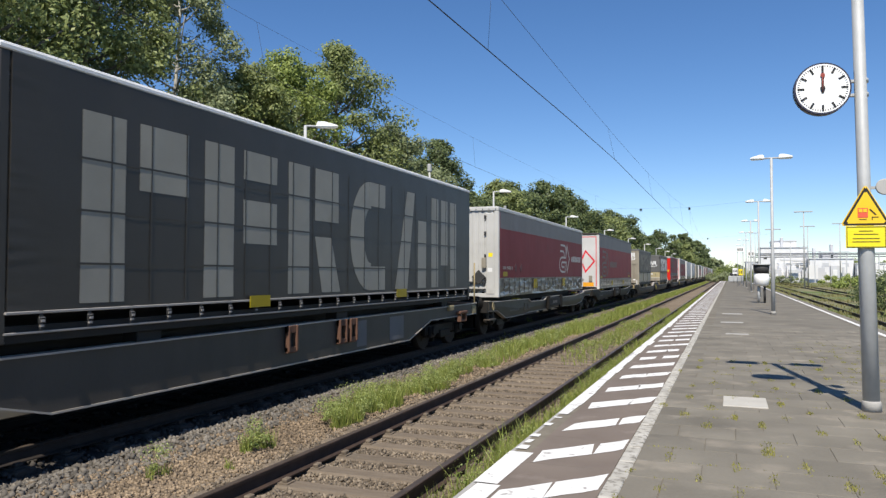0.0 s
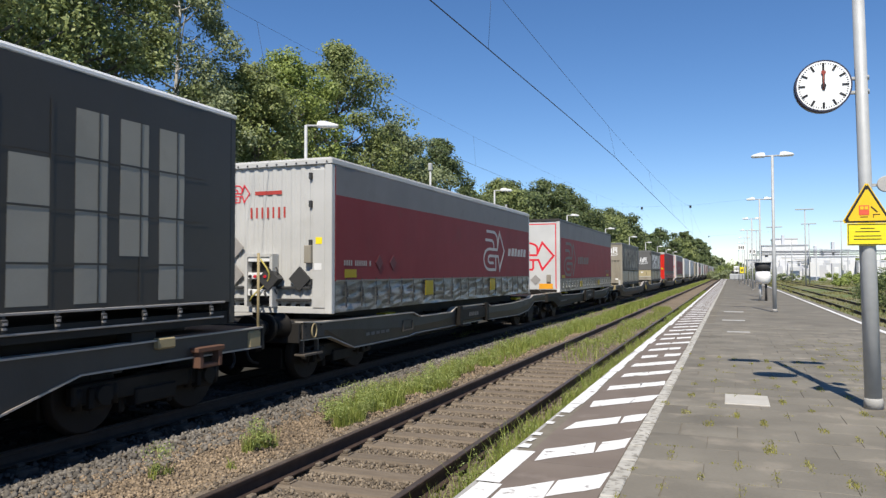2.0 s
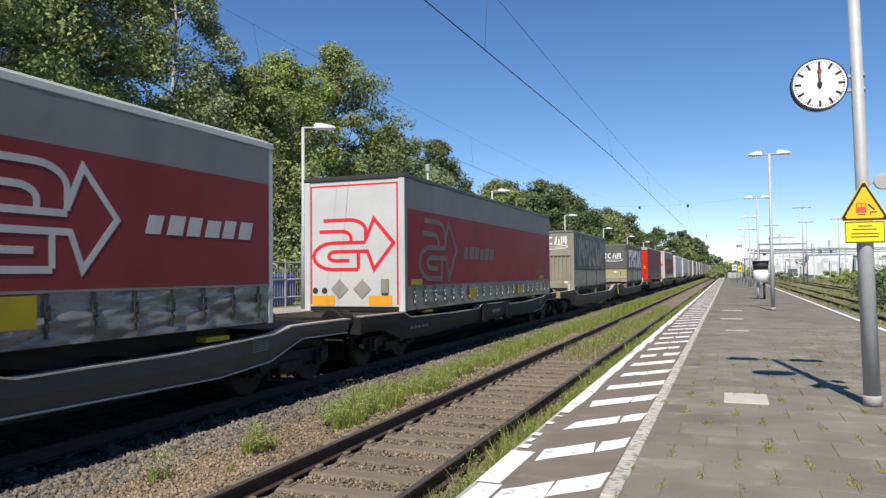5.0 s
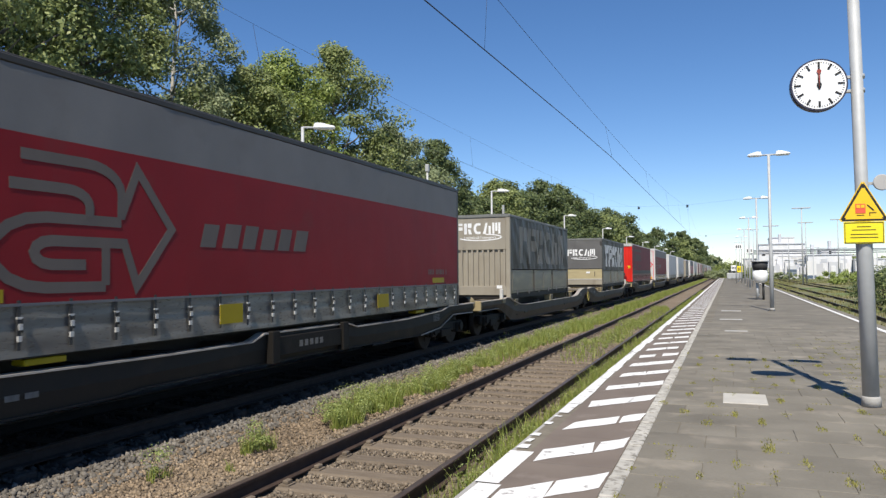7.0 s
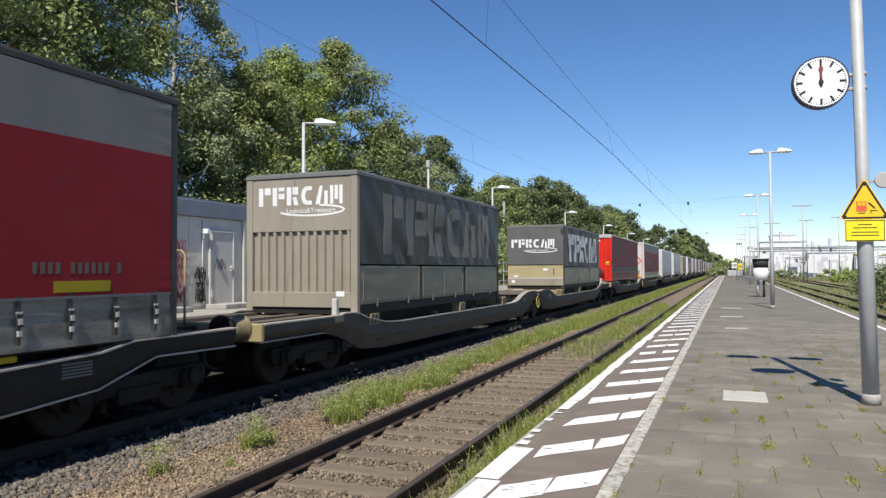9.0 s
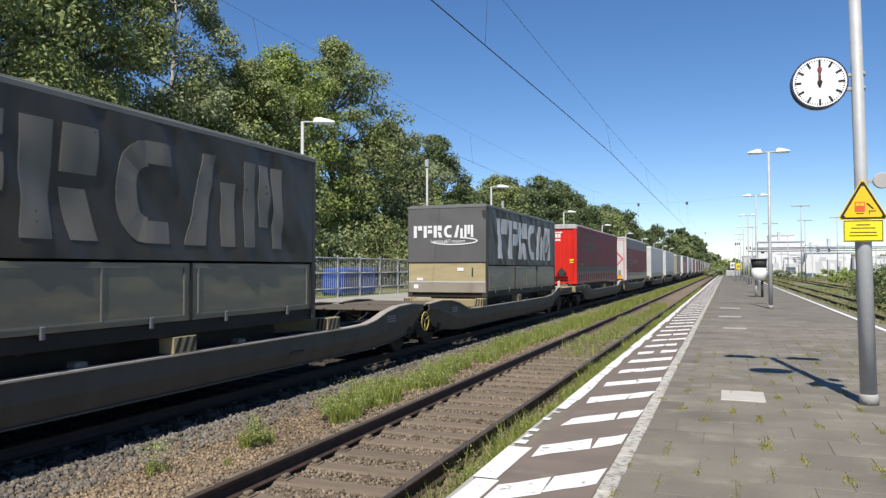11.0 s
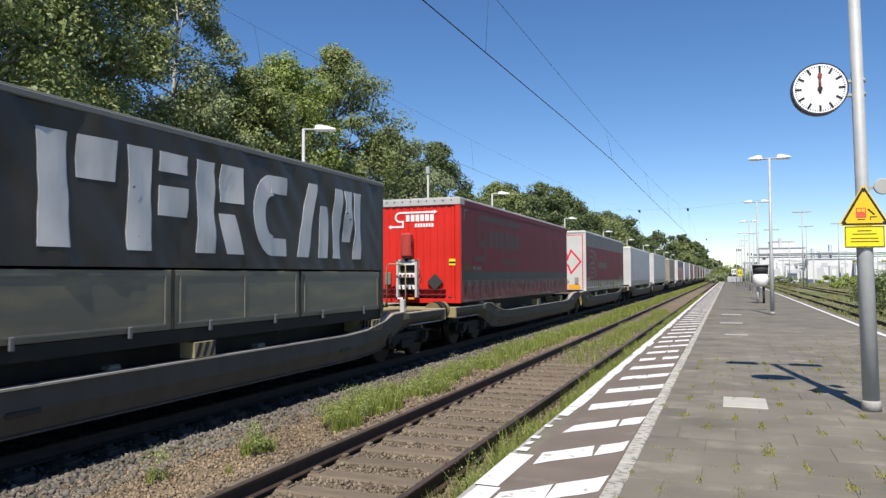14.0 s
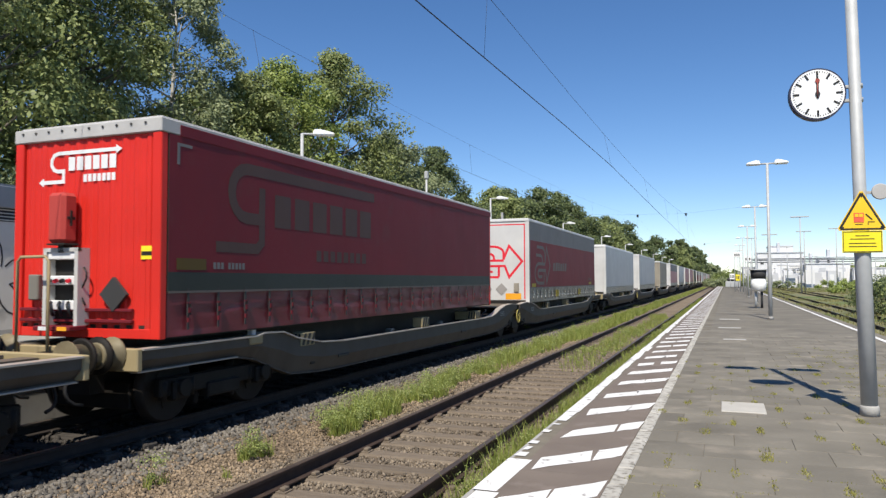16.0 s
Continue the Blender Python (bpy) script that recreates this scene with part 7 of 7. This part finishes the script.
def sign_post(x, y, h, w, hb, mat, label, base=0.0, depth=0.05):
    t = thing("sign_board", label, "sign", pose(x, y, base), "signs along the platform")
    for s in (-0.35, 0.35):
        bm = bmesh.new()
        tube(bm, ((s * w, 0, 0), (s * w, 0, h)), 0.035, 8)
        part("post", bm, M["galvanised"], t)
    part("panel", boxes((-w / 2, w / 2, -0.05 - depth, -0.04, h - hb, h), bevel=0.01), M[mat], t)
    for k in range(3):
        part("bar", boxes((-w * 0.36 + k * w * 0.27, -w * 0.2 + k * w * 0.27, -0.058 - depth, -0.052 - depth, h - hb * 0.75, h - hb * 0.25)), M["hose"], t)


sign_post(1.9, 74.0, 3.6, 0.6, 0.5, "lamp_white", "white platform sign on two posts")
sign_post(1.2, 92.0, 4.6, 0.8, 0.6, "lamp_white", "white platform sign on two posts")
sign_post(1.5, 105.0, 2.1, 0.7, 0.8, "plate_yellow", "yellow information board on two posts")
sign_post(0.9, 128.0, 2.4, 0.8, 0.9, "lamp_white", "white information board on two posts")
for x0, x1, y, d in ((-0.26, 0.42, 29.0, 0.5), (-0.26, 0.38, 23.9, 0.4), (-0.1, 0.42, 19.3, 0.3)):
    cv = thing("drain_cover", "pale concrete cover strip set in the paving", "cover", pose(0, y, 0.0), "pale covers in the paving")
    part("slab", boxes((x0, x1, -d / 2, d / 2, -0.03, 0.006), bevel=0.004), M["concrete"], cv)
shelter = thing("platform_cabinet", "grey service cabinet at the platform end", "cabinet", pose(1.2, 148, 0))
part("body", boxes((-1.4, 1.2, -1, 1, 0, 1.1), bevel=0.1), M["galvanised"], shelter)
part("roof", boxes((-1.1, 0.9, -0.9, 0.9, 1.1, 1.7), bevel=0.15), M["hose"], shelter)

M["works_white"] = surface("white_cladding", (0.62, 0.62, 0.62), (0.76, 0.76, 0.76), 0.35, 0.5, stretch=(3, 3, 0.4))
M["works_grey"] = surface("grey_cladding", (0.46, 0.47, 0.49), (0.58, 0.59, 0.61), 0.2, 0.5)


def block(top, x0, x1, y0, y1, z1, mat="works_white", z0=-0.7, win=True):
    w = part("wall", boxes((x0, x1, y0, y1, z0, z1), bevel=0.05), M[mat], top)
    part("roof", boxes((x0 - 0.2, x1 + 0.2, y0 - 0.2, y1 + 0.2, z1, z1 + 0.3)), M["works_grey"], top)
    if win:
        z = 1.2
        while z < z1 - 1.4:
            x = x0 + 0.8
            while x < x1 - 1.5:
                if rg.random() < 0.38:
                    part("window", boxes((x, x + rg.choice((0.9, 1.6)), y0 - 0.06, y0 - 0.01, z, z + rg.choice((0.4, 0.8, 1.1)))), M[rg.choice(("works_grey", "hose", "works_grey"))], w)
                x += 2.4
            z += 2.3


works = thing("factory_building", "white industrial building with stepped roofs beyond the sidings", "building", pose(0, 0, 0))
block(works, 8.5, 20.6, 232, 250, 9.0)
block(works, 12.0, 18.5, 240, 252, 11.2, win=False)
block(works, 20.7, 31.5, 226, 244, 5.6)
block(works, 25.0, 29.0, 236, 246, 7.2, "works_grey", win=False)
block(works, 31.7, 46.0, 222, 240, 4.2)
block(works, 4.6, 8.4, 240, 252, 5.0)
for k in range(46):
    x, y, h = rg.uniform(9, 45), rg.uniform(208, 222), rg.uniform(1.0, 4.6)
    w = rg.uniform(0.3, 2.6)
    part(rg.choice(("annex", "duct", "stair_tower")), boxes((x, x + w, y, y + w, -0.7, h), bevel=0.03), M[rg.choice(("works_white", "works_white", "works_grey"))], works)
for k in range(14):
    x, z = rg.uniform(9, 36), rg.uniform(2, 8)
    bm = bmesh.new()
    tube(bm, ((x, 231.2, z), (x + rg.uniform(3, 9), 231.2, z)), 0.14, 6)
    tube(bm, ((x, 231.2, z), (x, 231.2, -0.6)), 0.14, 6)
    part("pipe", bm, M["works_grey"], works)
for x, z in ((14.0, 12.2), (22.5, 9.0), (27, 10.0)):
    part("roof_vent", boxes((x, x + 0.8, 236, 238, z - 5, z), bevel=0.1), M["works_grey"], works)
bridge = thing("pipe_bridge", "long steel pipe bridge crossing before the factory", "bridge", pose(0, 205, -0.7))
for z in (6.5, 7.0, 7.35):
    bm = bmesh.new()
    tube(bm, ((5, 0, z), (70, 0, z)), 0.13, 8)
    part("pipe", bm, M["fascia"], bridge)
for k in range(10):
    part("support", boxes((6 + k * 7 - 0.12, 6 + k * 7 + 0.12, -0.15, 0.15, 0, 6.9)), M["works_grey"], bridge)
for x, y, h in ((10.3, 120, 11.4), (13.5, 150, 11.0), (12.0, 170, 9.0), (5.8, 190, 12.0), (20.0, 160, 12.0), (7.2, 140, 10.0)):
    yl = thing("yard_lamp", "tall thin yard lamp beside the sidings", "lamp", pose(x, y, -0.7), "yard lamps")
    bm = bmesh.new()
    tube(bm, ((0, 0, 0), (0, 0, h)), (0.12, 0.07), 8)
    part("pole", bm, M["galvanised"], yl)
    part("lamp_head", boxes((-1.3, 1.2, -0.15, 0.15, h - 0.12, h + 0.05), bevel=0.03), M["galvanised"], yl)
for k, (x, y, h, r) in enumerate(((9.2, 40.0, 3.1, 1.7), (11.5, 47.0, 3.0, 2.2), (14.0, 55.0, 2.6, 2.4), (17, 66, 3.0, 2.6), (15, 80, 2.6, 2.6), (21, 95, 3.2, 3.0), (28, 120, 3.5, 4), (36, 140, 4, 4.5), (18, 128, 2.2, 3), (3.5, 182, 3.6, 4), (-1.0, 190, 3.2, 3), (1.5, 215, 5.5, 5), (6.5, 210, 4, 4), (-3.5, 230, 4.0, 3), (46, 190, 5, 6), (60, 230, 7, 8), (12.5, 190, 2.0, 4), (24, 195, 2.4, 5))):
    bush(x, y, -0.7, h, r, 400 + k, ("leaf_a", "leaf_c", "leaf_b")[k % 3], leaves=150 if k < 4 else 90, size=0.09 if k < 3 else 0.2)
for k, (x, h) in enumerate(((-9.0, 7.0), (-3.0, 5.5), (3.0, 6.5), (9.0, 5.0), (15.0, 6.0), (22.0, 5.0))):
    tree(x, 335 + 9 * (k % 3), -0.7, h, 4.0, 540 + k, "leaf_d", clumps=88, leaves=40, size=0.5, group="distant trees")
bush(8.7, 50.0, -0.7, 2.7, 1.4, 440, "leaf_d", leaves=220, size=0.07)
for k in range(16):
    tree(-60 + k * 17 if k < 4 else 8 + k * 14, 430 + (k * 37 % 60), -0.7, 9 + (k * 5 % 6), 8, 500 + k, ("leaf_a", "leaf_c")[k % 2], clumps=60, leaves=40, size=0.8, group="distant trees")


# ---- grass and weeds ----
gr = np.random.default_rng(12)


def grass(name, parts_, material, label):
    vs, fs, n = [], [], 0
    for xy, z, h, w in parts_:
        v, f = blades(gr, xy, z, h, w)
        vs.append(v)
        fs.append(f + n)
        n += len(v)
    return tagged(from_arrays(name, np.concatenate(vs), np.concatenate(fs), material), label, "grass", kind="stuff")


def patch(n, cx, cy, rx, ry):
    a, r = gr.uniform(0, math.tau, n), np.sqrt(gr.uniform(0, 1, n))
    return np.c_[cx + rx * r * np.cos(a), cy + ry * r * np.sin(a)]


strip = []
for cx, cy, rx, ry, n, h in ((-5.0, 9.2, 0.32, 0.75, 2200, 0.30), (-5.15, 10.4, 0.38, 0.8, 2600, 0.36), (-5.0, 12.0, 0.4, 1.0, 2200, 0.30), (-5.2, 13.6, 0.4, 1.2, 2400, 0.36), (-5.1, 15.4, 0.3, 0.8, 1200, 0.25), (-5.1, 7.2, 0.16, 0.25, 420, 0.28), (-5.35, 5.9, 0.1, 0.15, 130, 0.2), (-4.85, 6.4, 0.1, 0.1, 60, 0.15)):
    for _ in range(7):
        a, q = gr.uniform(0, math.tau), gr.uniform(0.2, 0.85)
        strip.append((patch(n // 8, cx + rx * q * math.cos(a), cy + ry * q * math.sin(a), rx * 0.4, ry * 0.3), BED_TOP, h * gr.uniform(0.5, 1.0), 0.005))
for k in range(26):
    y = 17 + k * 2.2
    strip.append((patch(900 if k < 14 else 500, -5.15 + gr.uniform(-0.2, 0.2), y, 0.5, 1.7), BED_TOP, gr.uniform(0.22, 0.36), 0.008 + 0.0004 * k))
for k in range(20):
    y = 75 + k * 6
    strip.append((patch(300, -5.2, y, 0.6, 4), BED_TOP, 0.3, 0.03))
for k in range(14):
    y = 17.5 + k * 1.9
    strip.append((patch(520 if k > 1 else 250, NEAR_TRACK + gr.uniform(-0.3, 0.3), y, 0.5, 1.3), BED_TOP, gr.uniform(0.16, 0.27), 0.007))
for k in range(60):
    y = 3.2 + k * 1.15
    strip.append((patch(420, -2.12 + gr.uniform(-0.06, 0.06), y, 0.22, 0.85), BED_TOP, gr.uniform(0.28, 0.44), 0.005 + 0.0003 * k))
for k in range(80):
    strip.append((patch(40, gr.uniform(-9.2, -6.2), gr.uniform(20, 60), 0.2, 0.3), BED_TOP, 0.12, 0.006))
for q in range(len(strip)):
    xy, z, h, w = strip[q]
    thin = gr.uniform(0, 1, len(xy)) < 0.75
    strip[q] = (xy[thin], z, h, w * 0.8)
grass("trackside_grass", strip, M["grass"], "tufts of long green and dry grass along the tracks")
herbs = []
for cx, cy, rx, ry, n in ((-5.0, 9.2, 0.34, 0.8, 34), (-5.15, 10.4, 0.4, 0.85, 40), (-5.0, 12.0, 0.42, 1.0, 36), (-5.2, 13.6, 0.42, 1.2, 40), (-5.1, 15.4, 0.34, 0.9, 22), (-5.1, 7.2, 0.15, 0.22, 9), (-5.35, 5.9, 0.08, 0.12, 3), (-5.15, 20.0, 0.5, 4.0, 70), (-5.15, 28.0, 0.5, 4.5, 70), (NEAR_TRACK, 21.0, 0.55, 3.5, 60), (NEAR_TRACK, 29.0, 0.55, 4.0, 60), (-2.12, 12.0, 0.22, 8.0, 90), (-2.12, 28.0, 0.22, 8.0, 60)):
    c = patch(n, cx, cy, rx, ry)
    h = gr.uniform(0.05, 0.30, n) * (0.6 if cx == NEAR_TRACK else 1.0)
    herbs.append(np.c_[c, BED_TOP + h, h * gr.uniform(0.35, 0.6, n)])
herbs = np.concatenate(herbs)
v, f = crown_arrays(gr, herbs, 120, 0.0125)
tagged(from_arrays("trackside_weeds", v, f, M["herb"]), "low leafy green weeds between the tracks", "weeds", kind="stuff")
field = []
for k in range(170):
    y = 12 + 170 * gr.uniform(0, 1) ** 1.3
    field.append((patch(130, 3.7 + gr.uniform(0, 1) ** 1.2 * (6 + y * 0.16), y, 0.7 + y * 0.012, 1.0 + y * 0.02), -0.68, gr.uniform(0.12, 0.3), 0.008 + y * 0.0003))
grass("siding_grass", field, M["dry_grass"], "rough half-dry grass over the disused sidings")

tufts = []
for k in range(230):
    y = 3.6 + 10 * gr.uniform(0, 1) ** 1.25
    row = round((y - 3.5) / 0.5)
    off = 0.245 if row % 2 else 0.0
    x = STRIP_IN + off + 0.49 * gr.integers(0, 7)
    if k % 3:
        tufts.append((patch(42, x, 3.5 + row * 0.5 + gr.uniform(0.0, 0.35), gr.uniform(0.026, 0.06), gr.uniform(0.07, 0.2)), -0.01, gr.uniform(0.018, 0.036), 0.0055))
    else:
        tufts.append((patch(16, x + gr.uniform(0, 0.4), 3.5 + row * 0.5, 0.11, 0.014), -0.01, 0.025, 0.004))
for k in range(110):
    tufts.append((patch(30, 1.2 + gr.uniform(0, 1.5), 9.5 + gr.uniform(0, 8), 0.03 + gr.uniform(0, 0.08), 0.1), -0.01, gr.uniform(0.012, 0.03), 0.005))
grass("joint_weeds", tufts, M["weed"], "small yellow-green weeds in the paving joints")

# ---- paving slabs of the near platform ----
slab_data = []
for k in range(3):
    bm = boxes((0.0, 0.487, 0.0, 0.496, -0.05, 0.0), bevel=0.003)
    me = bpy.data.meshes.new("paving_slab")
    bm.to_mesh(me)
    bm.free()
    me.materials.append(M["asphalt_slab"])
    slab_data.append(me)
rs = random.Random(21)
rows_near = 37
for r in range(rows_near):
    off = 0.245 if r % 2 else 0.0
    for c in range(8):
        ob = new("paving_slab", slab_data[(r + c) % 3])
        ob.parent = near
        ob.matrix_world = pose(STRIP_IN + 0.004 + off + 0.49 * c, 3.5 + 0.5 * r, rs.uniform(-0.003, 0.001), rs.uniform(-0.2, 0.2), rs.uniform(-0.2, 0.2), rs.uniform(-0.12, 0.12))
bm = bmesh.new()
y_far = 3.5 + 0.5 * rows_near
for r in range(int((PLAT_END - y_far) / 0.5)):
    off = 0.245 if r % 2 else 0.0
    for c in range(8):
        z = rs.uniform(-0.004, 0.0)
        x0, y0 = STRIP_IN + 0.004 + off + 0.49 * c, y_far + 0.5 * r
        vs = [bm.verts.new(p) for p in ((x0, y0, z), (x0 + 0.489, y0, z), (x0 + 0.489, y0 + 0.499, z), (x0, y0 + 0.499, z))]
        bm.faces.new(vs)
tagged(part("far_paving", bm, M["asphalt"], near), kind="stuff")
bm = bmesh.new()
for r in range(int((PLAT_END - 3.5) / 0.5)):
    if r % 2:
        box(bm, STRIP_IN + 0.004, STRIP_IN + 0.24, 3.5 + 0.5 * r, 3.992 + 0.5 * r, -0.05, -0.003)
tagged(part("half_slabs", bm, M["asphalt"], near), kind="stuff")
part("rear_paving", boxes((STRIP_IN + 0.004, 3.36, -14, 3.49, -0.05, -0.003)), M["asphalt"], near)
part("side_paving", boxes((3.52, PLAT_R, -14, PLAT_END, -0.05, -0.001)), M["asphalt"], near)


# ---- what moves ----
def run(t):
    """How far the train has gone after t seconds; it gains a little speed."""
    return 5.03 * t + 0.0135 * t * t


def motions():
    whole = [float(k) for k in range(17)]
    for ob, s, z in TRAIN:
        walk(ob, [(t, pose(TRAIN_TRACK, s - run(t), z)) for t in whole])
    steps = [k / 10 for k in range(161)]
    for w, y in WHEELS:
        walk(w, [(t, pose(0, y, 0.46, math.degrees(run(t) / 0.46))) for t in steps])


motions()
